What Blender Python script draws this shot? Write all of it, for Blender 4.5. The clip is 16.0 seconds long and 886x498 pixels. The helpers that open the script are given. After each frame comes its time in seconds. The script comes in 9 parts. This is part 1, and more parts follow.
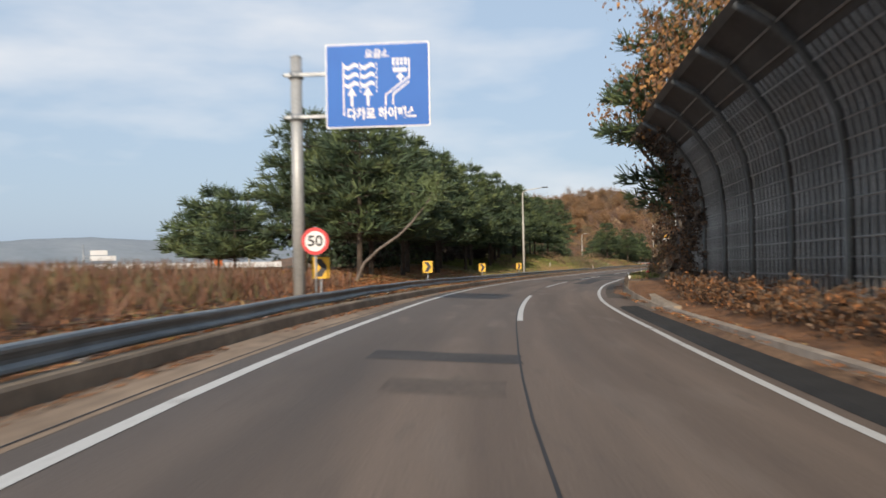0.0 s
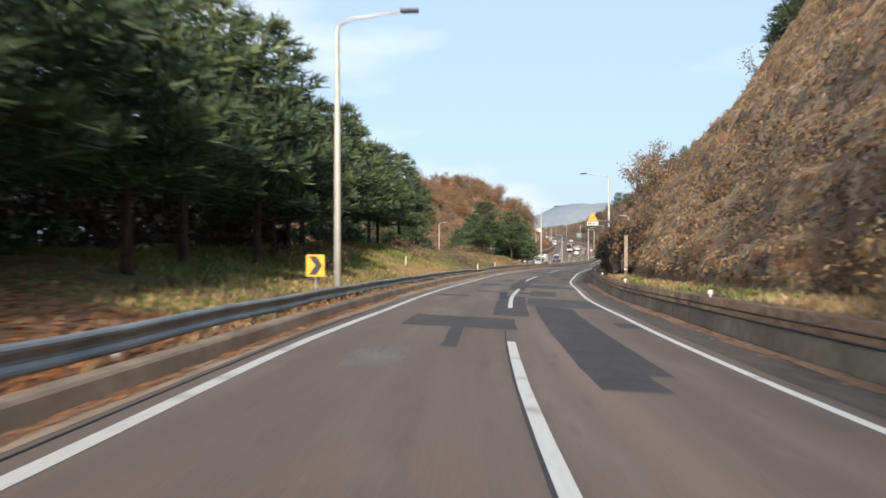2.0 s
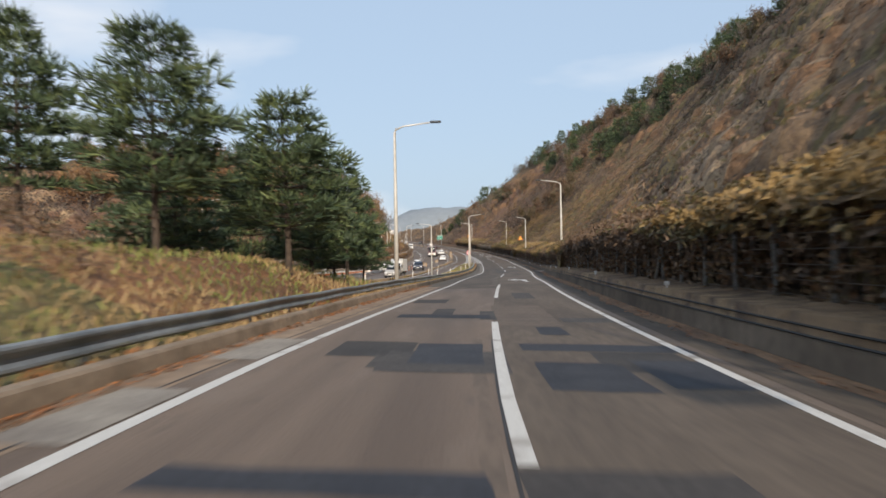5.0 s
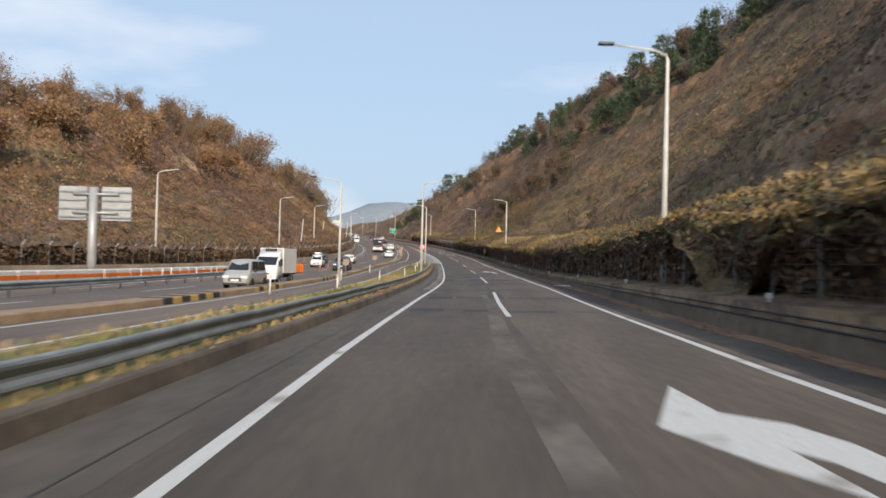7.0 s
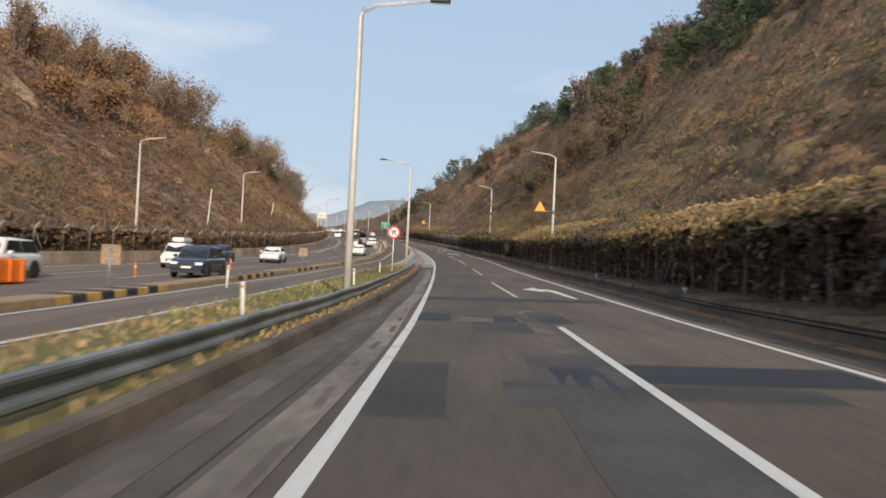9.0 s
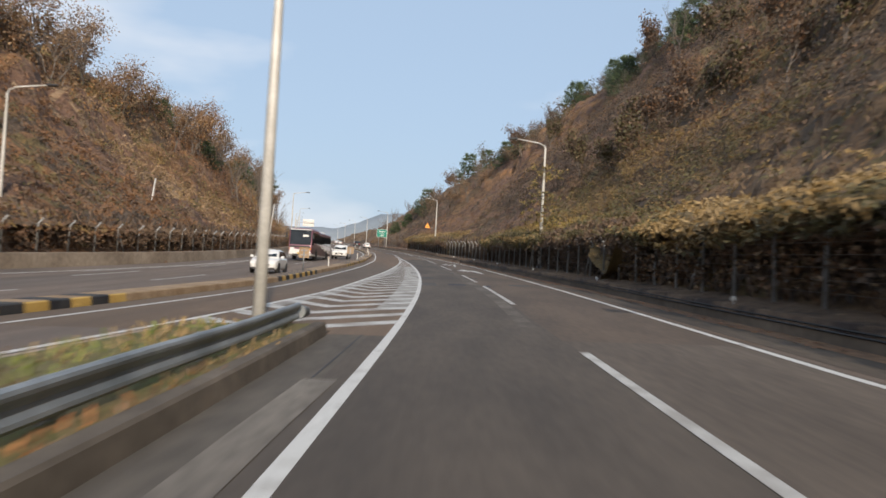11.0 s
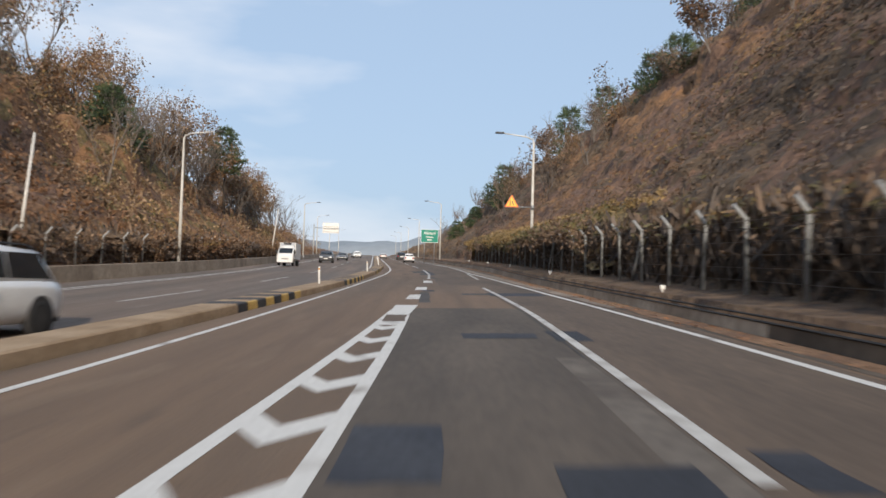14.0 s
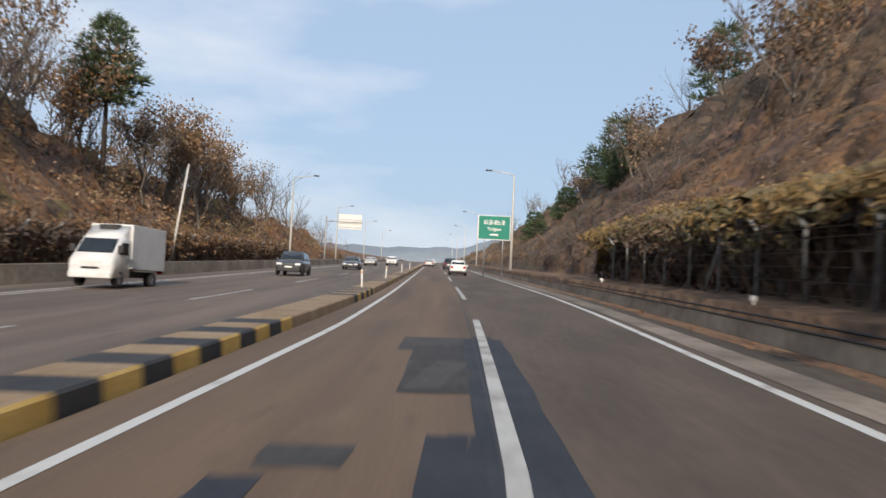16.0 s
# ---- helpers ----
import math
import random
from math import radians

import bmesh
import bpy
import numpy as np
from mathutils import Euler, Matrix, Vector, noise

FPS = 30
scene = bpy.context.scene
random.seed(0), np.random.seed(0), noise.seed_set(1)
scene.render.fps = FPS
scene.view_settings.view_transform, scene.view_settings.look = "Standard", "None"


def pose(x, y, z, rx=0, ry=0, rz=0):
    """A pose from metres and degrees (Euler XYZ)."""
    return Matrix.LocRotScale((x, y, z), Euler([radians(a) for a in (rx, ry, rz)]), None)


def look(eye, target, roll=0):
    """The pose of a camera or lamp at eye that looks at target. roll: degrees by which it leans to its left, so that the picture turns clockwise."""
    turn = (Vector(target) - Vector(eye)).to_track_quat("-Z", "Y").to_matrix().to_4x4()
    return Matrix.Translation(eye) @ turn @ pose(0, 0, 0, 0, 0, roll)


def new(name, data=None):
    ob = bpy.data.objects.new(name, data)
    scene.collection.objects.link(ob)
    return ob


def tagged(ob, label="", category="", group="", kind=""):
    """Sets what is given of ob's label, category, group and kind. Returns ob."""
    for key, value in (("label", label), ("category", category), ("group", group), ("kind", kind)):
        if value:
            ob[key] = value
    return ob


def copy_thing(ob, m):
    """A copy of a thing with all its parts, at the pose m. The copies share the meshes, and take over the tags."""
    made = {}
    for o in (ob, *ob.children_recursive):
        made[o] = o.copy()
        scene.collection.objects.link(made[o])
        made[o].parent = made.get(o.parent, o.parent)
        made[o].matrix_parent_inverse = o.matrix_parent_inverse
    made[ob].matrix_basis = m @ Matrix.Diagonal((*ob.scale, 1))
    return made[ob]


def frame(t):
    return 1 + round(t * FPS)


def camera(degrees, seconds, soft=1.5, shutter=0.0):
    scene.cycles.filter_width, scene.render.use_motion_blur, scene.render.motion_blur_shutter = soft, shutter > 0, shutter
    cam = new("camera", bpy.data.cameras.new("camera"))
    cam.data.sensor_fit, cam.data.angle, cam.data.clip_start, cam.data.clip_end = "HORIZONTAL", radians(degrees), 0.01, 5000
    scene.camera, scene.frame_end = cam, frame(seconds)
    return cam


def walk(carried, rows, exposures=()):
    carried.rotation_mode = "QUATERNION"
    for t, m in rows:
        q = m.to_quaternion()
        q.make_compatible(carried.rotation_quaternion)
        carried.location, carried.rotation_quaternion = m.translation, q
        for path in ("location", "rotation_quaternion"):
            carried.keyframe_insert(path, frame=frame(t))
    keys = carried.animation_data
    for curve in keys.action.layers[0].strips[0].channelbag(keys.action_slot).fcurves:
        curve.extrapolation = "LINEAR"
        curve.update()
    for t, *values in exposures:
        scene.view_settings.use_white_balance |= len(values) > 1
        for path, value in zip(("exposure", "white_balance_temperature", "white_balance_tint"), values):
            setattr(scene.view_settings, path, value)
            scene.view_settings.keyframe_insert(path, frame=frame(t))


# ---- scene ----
cam = camera(54.65, 16.0, soft=1.6, shutter=0.3)
PATH = [
    (0.0, pose(0.000, 0.000, 1.496, 90.669, 1.000, 0.002)),
    (0.5, pose(0.587, 14.826, 1.405, 90.550, 0.582, -2.829)),
    (1.0, pose(1.907, 29.688, 1.292, 90.435, 0.233, -5.563)),
    (1.5, pose(3.910, 44.554, 1.150, 90.341, 0.020, -8.079)),
    (2.0, pose(6.555, 59.396, 0.994, 90.339, 0.011, -10.355)),
    (2.5, pose(9.776, 74.194, 0.834, 90.473, 0.239, -12.485)),
    (3.0, pose(13.541, 88.927, 0.690, 90.646, 0.602, -14.464)),
    (3.5, pose(17.815, 103.574, 0.571, 90.752, 0.961, -16.307)),
    (4.0, pose(22.536, 118.127, 0.487, 90.807, 1.179, -17.929)),
    (4.5, pose(27.634, 132.581, 0.438, 90.840, 1.148, -19.123)),
    (5.0, pose(33.002, 146.953, 0.410, 90.824, 0.882, -20.132)),
    (5.5, pose(38.619, 161.236, 0.390, 90.743, 0.425, -21.094)),
    (6.0, pose(44.463, 175.426, 0.371, 90.684, -0.180, -21.906)),
    (6.5, pose(50.476, 189.539, 0.350, 90.720, -0.881, -22.536)),
    (7.0, pose(56.609, 203.591, 0.304, 90.776, -1.591, -22.862)),
    (7.5, pose(62.799, 217.611, 0.247, 90.770, -2.216, -23.036)),
    (8.0, pose(68.998, 231.624, 0.187, 90.755, -2.661, -22.976)),
    (8.5, pose(75.171, 245.650, 0.153, 90.801, -2.866, -22.790)),
    (9.0, pose(81.287, 259.712, 0.153, 90.935, -2.906, -22.521)),
    (9.5, pose(87.350, 273.810, 0.215, 91.159, -2.894, -22.324)),
    (10.0, pose(93.373, 287.940, 0.339, 91.438, -2.940, -22.150)),
    (10.5, pose(99.360, 302.096, 0.542, 91.729, -3.116, -21.994)),
    (11.0, pose(105.285, 316.284, 0.828, 92.001, -3.337, -21.564)),
    (11.5, pose(111.075, 330.525, 1.183, 92.228, -3.478, -20.950)),
    (12.0, pose(116.666, 344.831, 1.616, 92.408, -3.417, -20.015)),
    (12.5, pose(122.008, 359.203, 2.096, 92.540, -3.076, -19.065)),
    (13.0, pose(127.101, 373.621, 2.618, 92.614, -2.572, -18.139)),
    (13.5, pose(131.953, 388.067, 3.162, 92.632, -2.071, -17.306)),
    (14.0, pose(136.579, 402.519, 3.722, 92.668, -1.738, -16.456)),
    (14.5, pose(140.942, 416.977, 4.299, 92.781, -1.694, -15.415)),
    (15.0, pose(145.018, 431.437, 4.882, 92.907, -1.900, -14.360)),
    (15.5, pose(148.805, 445.889, 5.469, 92.978, -2.272, -13.309)),
    (16.0, pose(152.323, 460.320, 6.059, 93.009, -2.727, -12.420)),
]
walk(cam, PATH, exposures=[(0.0, -0.05, 6750, 10), (0.5, 0.05, 7080, 10), (1.0, 0.26, 7120, 10), (1.5, 0.40, 6700, 10), (2.2, 0.38, 6420, 10), (3.0, 0.27, 6500, 10), (4.2, 0.12, 6620, 10),
                           (5.0, 0.05, 6680, 10), (7.5, 0.08, 6450, 10), (9.2, -0.02, 6750, 10), (12.5, -0.02, 6400, 10), (14.0, -0.02, 6400, 10), (16.0, -0.05, 6380, 10)])

# ---- light ----
SUN_EL, SUN_YAW = 21.0, -11.0      # shadows run towards this yaw
world = bpy.data.worlds.new("sky")
scene.world = world
world.use_nodes = True
wn, wl = world.node_tree.nodes, world.node_tree.links
wn.clear()
w_out = wn.new("ShaderNodeOutputWorld")
w_bg = wn.new("ShaderNodeBackground")
w_sky = wn.new("ShaderNodeTexSky")
w_sky.sky_type = 'NISHITA'
w_sky.sun_disc = False
w_sky.sun_elevation = radians(SUN_EL)
w_sky.sun_rotation = radians(180 - SUN_YAW)
w_sky.air_density, w_sky.dust_density, w_sky.ozone_density = 1.0, 2.2, 1.2
w_tc = wn.new("ShaderNodeTexCoord")
w_map = wn.new("ShaderNodeMapping")
w_map.inputs["Scale"].default_value = (1.0, 1.0, 3.2)
w_map.inputs["Location"].default_value = (0.35, 0.1, 0.0)
w_noise = wn.new("ShaderNodeTexNoise")
w_noise.inputs["Scale"].default_value = 2.1
w_noise.inputs["Detail"].default_value = 5.0
w_noise.inputs["Roughness"].default_value = 0.52
w_ramp = wn.new("ShaderNodeValToRGB")
w_ramp.color_ramp.elements[0].position, w_ramp.color_ramp.elements[1].position = 0.49, 0.72
w_ramp.color_ramp.elements[0].color = (0, 0, 0, 1)
w_ramp.color_ramp.elements[1].color = (0.70, 0.70, 0.70, 1)
w_mix = wn.new("ShaderNodeMix")
w_mix.data_type = 'RGBA'
w_mix.inputs["B"].default_value = (10.6, 10.5, 10.6, 1)
w_tint = wn.new("ShaderNodeMix")
w_tint.data_type = 'RGBA'
w_tint.inputs["Factor"].default_value = 0.66
w_tint.inputs["B"].default_value = (5.75, 7.5, 9.95, 1)
wl.new(w_tc.outputs["Generated"], w_map.inputs["Vector"])
wl.new(w_map.outputs["Vector"], w_noise.inputs["Vector"])
wl.new(w_noise.outputs["Fac"], w_ramp.inputs["Fac"])
wl.new(w_sky.outputs["Color"], w_tint.inputs["A"])
wl.new(w_tint.outputs["Result"], w_mix.inputs["A"])
wl.new(w_ramp.outputs["Color"], w_mix.inputs["Factor"])
wl.new(w_mix.outputs["Result"], w_bg.inputs["Color"])
w_bg.inputs["Strength"].default_value = 0.098
wl.new(w_bg.outputs["Background"], w_out.inputs["Surface"])

sun_data = bpy.data.lights.new("sun", 'SUN')
sun_data.energy, sun_data.angle, sun_data.color = 4.3, radians(1.0), (1.0, 0.86, 0.70)
sun = new("sun", sun_data)
_a, _e = radians(SUN_YAW), radians(SUN_EL)
_dir = Vector((-math.sin(_a) * math.cos(_e), math.cos(_a) * math.cos(_e), -math.sin(_e)))
sun.matrix_world = look((-_dir * 50)[:], (0, 0, 0))
scene.view_settings.exposure = 0.0

# ---- materials ----
def lin(c):
    return tuple(c) + (1.0,)


def material(name, base, second=None, scale=3.0, rough=0.8, metal=0.0, bump=0.0, detail=6.0, fine=0.0, island=0.0,
             coord="Object", stretch=(1, 1, 1), alpha=1.0, trans=0.0, lo=0.35, hi=0.65, obrand=0.0):
    """Base colour varied by noise at two scales, bump of the same noise, brightness varied island by island or object by object."""
    m = bpy.data.materials.new(name)
    m.use_nodes = True
    n, l = m.node_tree.nodes, m.node_tree.links
    p = n["Principled BSDF"]
    p.inputs["Roughness"].default_value, p.inputs["Metallic"].default_value = rough, metal
    p.inputs["Alpha"].default_value = alpha
    p.inputs["Transmission Weight"].default_value = trans
    p.inputs["Base Color"].default_value = lin(base)
    if second is None:
        return m
    tc, mp = n.new("ShaderNodeTexCoord"), n.new("ShaderNodeMapping")
    mp.inputs["Scale"].default_value = stretch
    l.new(tc.outputs[coord], mp.inputs["Vector"])
    no = n.new("ShaderNodeTexNoise")
    no.inputs["Scale"].default_value, no.inputs["Detail"].default_value = scale, detail
    l.new(mp.outputs["Vector"], no.inputs["Vector"])
    r = n.new("ShaderNodeMapRange")
    r.inputs["From Min"].default_value, r.inputs["From Max"].default_value = lo, hi
    l.new(no.outputs["Fac"], r.inputs["Value"])
    mix = n.new("ShaderNodeMix")
    mix.data_type = 'RGBA'
    mix.inputs["A"].default_value, mix.inputs["B"].default_value = lin(base), lin(second)
    l.new(r.outputs["Result"], mix.inputs["Factor"])
    last = mix.outputs["Result"]
    no2 = n.new("ShaderNodeTexNoise")
    no2.inputs["Scale"].default_value, no2.inputs["Detail"].default_value = scale * 11, 3.0
    l.new(mp.outputs["Vector"], no2.inputs["Vector"])
    if fine:
        hs = n.new("ShaderNodeHueSaturation")
        r2 = n.new("ShaderNodeMapRange")
        r2.inputs["To Min"].default_value, r2.inputs["To Max"].default_value = 1 - fine, 1 + fine
        r2.inputs["From Min"].default_value, r2.inputs["From Max"].default_value = 0.3, 0.7
        l.new(no2.outputs["Fac"], r2.inputs["Value"])
        l.new(r2.outputs["Result"], hs.inputs["Value"])
        l.new(last, hs.inputs["Color"])
        last = hs.outputs["Color"]
    if island or obrand:
        hs = n.new("ShaderNodeHueSaturation")
        r3 = n.new("ShaderNodeMapRange")
        k = island or obrand
        r3.inputs["To Min"].default_value, r3.inputs["To Max"].default_value = 1 - k, 1 + k
        if island:
            g = n.new("ShaderNodeNewGeometry")
            l.new(g.outputs["Random Per Island"], r3.inputs["Value"])
        else:
            g = n.new("ShaderNodeObjectInfo")
            l.new(g.outputs["Random"], r3.inputs["Value"])
        l.new(r3.outputs["Result"], hs.inputs["Value"])
        l.new(last, hs.inputs["Color"])
        last = hs.outputs["Color"]
    l.new(last, p.inputs["Base Color"])
    if bump:
        b = n.new("ShaderNodeBump")
        b.inputs["Strength"].default_value, b.inputs["Distance"].default_value = bump, 0.02
        l.new(no2.outputs["Fac"], b.inputs["Height"])
        l.new(b.outputs["Normal"], p.inputs["Normal"])
    return m


def leaf_material(name, a, b, island=0.45, rough=0.65, scale=0.35):
    m = material(name, a, b, scale=scale, rough=rough, island=island, coord="Object")
    p = m.node_tree.nodes["Principled BSDF"]
    p.inputs["Subsurface Weight"].default_value = 0.0
    return m


def road_material(name="asphalt", tint=(1.0, 1.0, 1.0)):
    """Worn brownish asphalt; the map's x runs along the road, y across, in metres."""
    m = bpy.data.materials.new(name)
    m.use_nodes = True
    n, l = m.node_tree.nodes, m.node_tree.links
    p = n["Principled BSDF"]
    tc = n.new("ShaderNodeTexCoord")

    def noise_of(sx, sy, scale, detail=5.0, off=0.0):
        mp = n.new("ShaderNodeMapping")
        mp.inputs["Scale"].default_value = (sx, sy, 1)
        mp.inputs["Location"].default_value = (off, off, 0)
        l.new(tc.outputs["UV"], mp.inputs["Vector"])
        t = n.new("ShaderNodeTexNoise")
        t.inputs["Scale"].default_value, t.inputs["Detail"].default_value = scale, detail
        l.new(mp.outputs["Vector"], t.inputs["Vector"])
        return t.outputs["Fac"]

    def ramp(fac, a, b, lo, hi):
        r = n.new("ShaderNodeMapRange")
        r.inputs["From Min"].default_value, r.inputs["From Max"].default_value = lo, hi
        l.new(fac, r.inputs["Value"])
        mx = n.new("ShaderNodeMix")
        mx.data_type = 'RGBA'
        for key, c in (("A", a), ("B", b)):
            if isinstance(c, tuple):
                mx.inputs[key].default_value = lin(v * k for v, k in zip(c, tint))
            else:
                l.new(c, mx.inputs[key])
        l.new(r.outputs["Result"], mx.inputs["Factor"])
        return mx.outputs["Result"]

    c = ramp(noise_of(0.03, 0.9, 1.0), (0.122, 0.084, 0.059), (0.205, 0.143, 0.099), 0.33, 0.67)
    c = ramp(noise_of(0.012, 0.10, 1.0, 3.0, 7.0), c, (0.120, 0.096, 0.078), 0.52, 0.68)
    c = ramp(noise_of(0.25, 1.3, 1.0, 6.0, 3.0), c, (0.215, 0.160, 0.118), 0.56, 0.82)
    c = ramp(noise_of(0.05, 0.42, 1.0, 5.0, 11.0), c, (0.088, 0.067, 0.052), 0.53, 0.78)
    c = ramp(noise_of(0.5, 2.6, 1.0, 4.0, 19.0), c, (0.10, 0.074, 0.055), 0.60, 0.86)
    fine = noise_of(1, 1, 34.0, 2.0)
    hs = n.new("ShaderNodeHueSaturation")
    r2 = n.new("ShaderNodeMapRange")
    r2.inputs["From Min"].default_value, r2.inputs["From Max"].default_value = 0.25, 0.75
    r2.inputs["To Min"].default_value, r2.inputs["To Max"].default_value = 0.72, 1.28
    l.new(fine, r2.inputs["Value"])
    l.new(r2.outputs["Result"], hs.inputs["Value"])
    l.new(c, hs.inputs["Color"])
    l.new(hs.outputs["Color"], p.inputs["Base Color"])
    p.inputs["Roughness"].default_value = 0.82
    b = n.new("ShaderNodeBump")
    b.inputs["Strength"].default_value, b.inputs["Distance"].default_value = 0.35, 0.01
    l.new(fine, b.inputs["Height"])
    l.new(b.outputs["Normal"], p.inputs["Normal"])
    return m


def worn_paint(name, base, under, lo=0.30, hi=0.42, scale=1.2):
    """Road paint through which the asphalt shows in worn spots."""
    m = material(name, under, base, scale=scale, rough=0.75, bump=0.15, fine=0.12, coord="UV", lo=lo, hi=hi, detail=8.0)
    return m


M = {}
M["asphalt"] = road_material("asphalt", (0.95, 1.00, 1.08))
M["asphalt_brown"] = road_material("brown_asphalt", (0.92, 0.85, 0.75))
M["lane_grey"] = material("greyer_worn_asphalt", (0.062, 0.048, 0.037), (0.102, 0.079, 0.060), 0.7, 0.85, bump=0.25, fine=0.14, coord="UV", stretch=(0.2, 1.0, 1))
M["lane_tan"] = material("paler_worn_asphalt", (0.080, 0.060, 0.045), (0.126, 0.097, 0.073), 0.7, 0.85, bump=0.25, fine=0.16, coord="UV", stretch=(0.15, 1.0, 1))
M["lane_brown"] = material("brown_worn_asphalt", (0.078, 0.055, 0.039), (0.122, 0.086, 0.060), 0.7, 0.85, bump=0.25, fine=0.14, coord="UV", stretch=(0.2, 1.0, 1))
M["patch"] = material("patch_asphalt", (0.040, 0.036, 0.035), (0.064, 0.056, 0.052), 0.8, 0.85, bump=0.3, fine=0.3, coord="UV", obrand=0.25)
M["new_patch"] = material("new_asphalt", (0.016, 0.018, 0.026), (0.030, 0.032, 0.040), 1.0, 0.8, bump=0.35, fine=0.35, coord="UV", obrand=0.2)
M["pale_patch"] = material("pale_concrete_patch", (0.20, 0.175, 0.15), (0.29, 0.26, 0.22), 0.9, 0.85, bump=0.2, fine=0.2, coord="UV", obrand=0.15)
M["brown_patch"] = material("brown_asphalt_patch", (0.105, 0.080, 0.062), (0.14, 0.105, 0.08), 0.9, 0.85, bump=0.3, fine=0.25, coord="UV", obrand=0.15)
M["grey_patch"] = material("grey_worn_patch", (0.135, 0.118, 0.105), (0.175, 0.152, 0.132), 0.9, 0.85, bump=0.3, fine=0.25, coord="UV", obrand=0.12)
M["worn_band"] = material("ground_off_band", (0.088, 0.071, 0.058), (0.165, 0.142, 0.118), 0.45, 0.9, bump=0.2, fine=0.25, coord="UV", lo=0.44, hi=0.70)
M["pale_shoulder"] = material("pale_worn_shoulder", (0.135, 0.115, 0.095), (0.235, 0.208, 0.172), 0.6, 0.9, bump=0.2, fine=0.25, coord="UV", stretch=(0.3, 1, 1))
M["seam"] = material("tar_seam", (0.02, 0.018, 0.017), (0.035, 0.03, 0.028), 2.0, 0.7, coord="UV")
M["paint"] = worn_paint("white_road_paint", (0.60, 0.59, 0.56), (0.30, 0.27, 0.24))
M["grey_paint"] = worn_paint("faded_white_paint", (0.36, 0.34, 0.31), (0.19, 0.165, 0.14), 0.34, 0.6)
M["old_paint"] = worn_paint("old_white_paint", (0.52, 0.51, 0.48), (0.24, 0.21, 0.18), 0.30, 0.55)
M["concrete"] = material("aged_concrete", (0.26, 0.21, 0.165), (0.42, 0.355, 0.29), 0.55, 0.9, bump=0.4, fine=0.22)
M["concrete_dark"] = material("stained_concrete", (0.15, 0.12, 0.093), (0.28, 0.23, 0.185), 0.4, 0.9, bump=0.4, fine=0.25)
M["soil"] = material("verge_soil", (0.14, 0.075, 0.042), (0.24, 0.14, 0.075), 0.5, 0.95, bump=0.6, fine=0.4)
M["steel"] = material("galvanised_steel", (0.26, 0.28, 0.30), (0.36, 0.38, 0.40), 2.0, 0.5, 0.6, bump=0.05, fine=0.12)
M["rail_steel"] = material("weathered_rail_steel", (0.17, 0.19, 0.20), (0.29, 0.31, 0.32), 0.8, 0.5, 0.35, bump=0.08, fine=0.2)
M["pole_paint"] = material("pale_pole_paint", (0.50, 0.49, 0.46), (0.62, 0.61, 0.58), 1.5, 0.5, 0.1, fine=0.08)
M["fence_steel"] = material("fence_post_steel", (0.24, 0.25, 0.25), (0.38, 0.39, 0.39), 1.5, 0.6, 0.3, fine=0.2)
M["wire"] = material("fence_wire", (0.14, 0.13, 0.12), (0.2, 0.18, 0.16), 3.0, 0.6, 0.4)
M["black"] = material("black_rubber", (0.012, 0.012, 0.013), (0.022, 0.022, 0.022), 6.0, 0.75)
M["yellow"] = material("yellow_kerb_paint", (0.46, 0.29, 0.07), (0.56, 0.37, 0.11), 1.6, 0.75, bump=0.3, fine=0.2)
M["kerb_black"] = material("black_kerb_paint", (0.018, 0.019, 0.024), (0.045, 0.043, 0.042), 1.6, 0.75, bump=0.3, fine=0.25)
M["kerb_tan"] = material("dusty_kerb_concrete", (0.26, 0.175, 0.10), (0.36, 0.26, 0.165), 0.9, 0.9, bump=0.4, fine=0.2)

# ---- the road's axis: heading, level and cross fall along its length s, in metres ----
HEAD_S = np.array([-120, 0, 25, 50, 75, 100, 125, 150, 175, 200, 225, 250, 275, 300, 325, 350, 375, 400, 425, 450, 475, 490, 530, 1400.0])
HEAD = np.array([22, -0.85, -5.62, -9.81, -13.36, -16.58, -19.24, -20.9, -22.46, -23.51, -23.91, -23.8, -23.35, -23.05, -22.8, -21.89, -20.32, -18.8, -17.48, -15.74, -13.97, -13.1, -11.75, -11.75])
LEV_S = np.array([-120, 0, 25, 50, 75, 100, 125, 150, 200, 225, 250, 275, 300, 325, 350, 375, 400, 425, 450, 475, 500, 900, 1400.0])
LEV = np.array([0.6, 0.0, -0.16, -0.4, -0.67, -0.9, -1.04, -1.09, -1.15, -1.24, -1.34, -1.36, -1.23, -0.9, -0.36, 0.37, 1.22, 2.13, 3.09, 4.07, 5.07, 21.0, 36.0])
AX_S = np.arange(-120.0, 1400.5, 0.5)
AX_H = np.radians(np.interp(AX_S, HEAD_S, HEAD))
AX_H = np.convolve(np.pad(AX_H, 12, mode="edge"), np.ones(25) / 25, "valid")
AX_Z = np.convolve(np.pad(np.interp(AX_S, LEV_S, LEV), 20, mode="edge"), np.ones(41) / 41, "valid")
AX_B = np.interp(AX_S, [-120, 136, 158, 213, 296, 360, 427, 487, 640], [0.05, 0.05, 0.04, -0.02, -0.025, -0.03, -0.03, -0.025, 0.0])
AX_X = np.concatenate([[0], np.cumsum(-np.sin((AX_H[1:] + AX_H[:-1]) / 2) * 0.5)])
AX_Y = np.concatenate([[0], np.cumsum(np.cos((AX_H[1:] + AX_H[:-1]) / 2) * 0.5)])
AX_X -= np.interp(0, AX_S, AX_X)
AX_Y -= np.interp(0, AX_S, AX_Y)


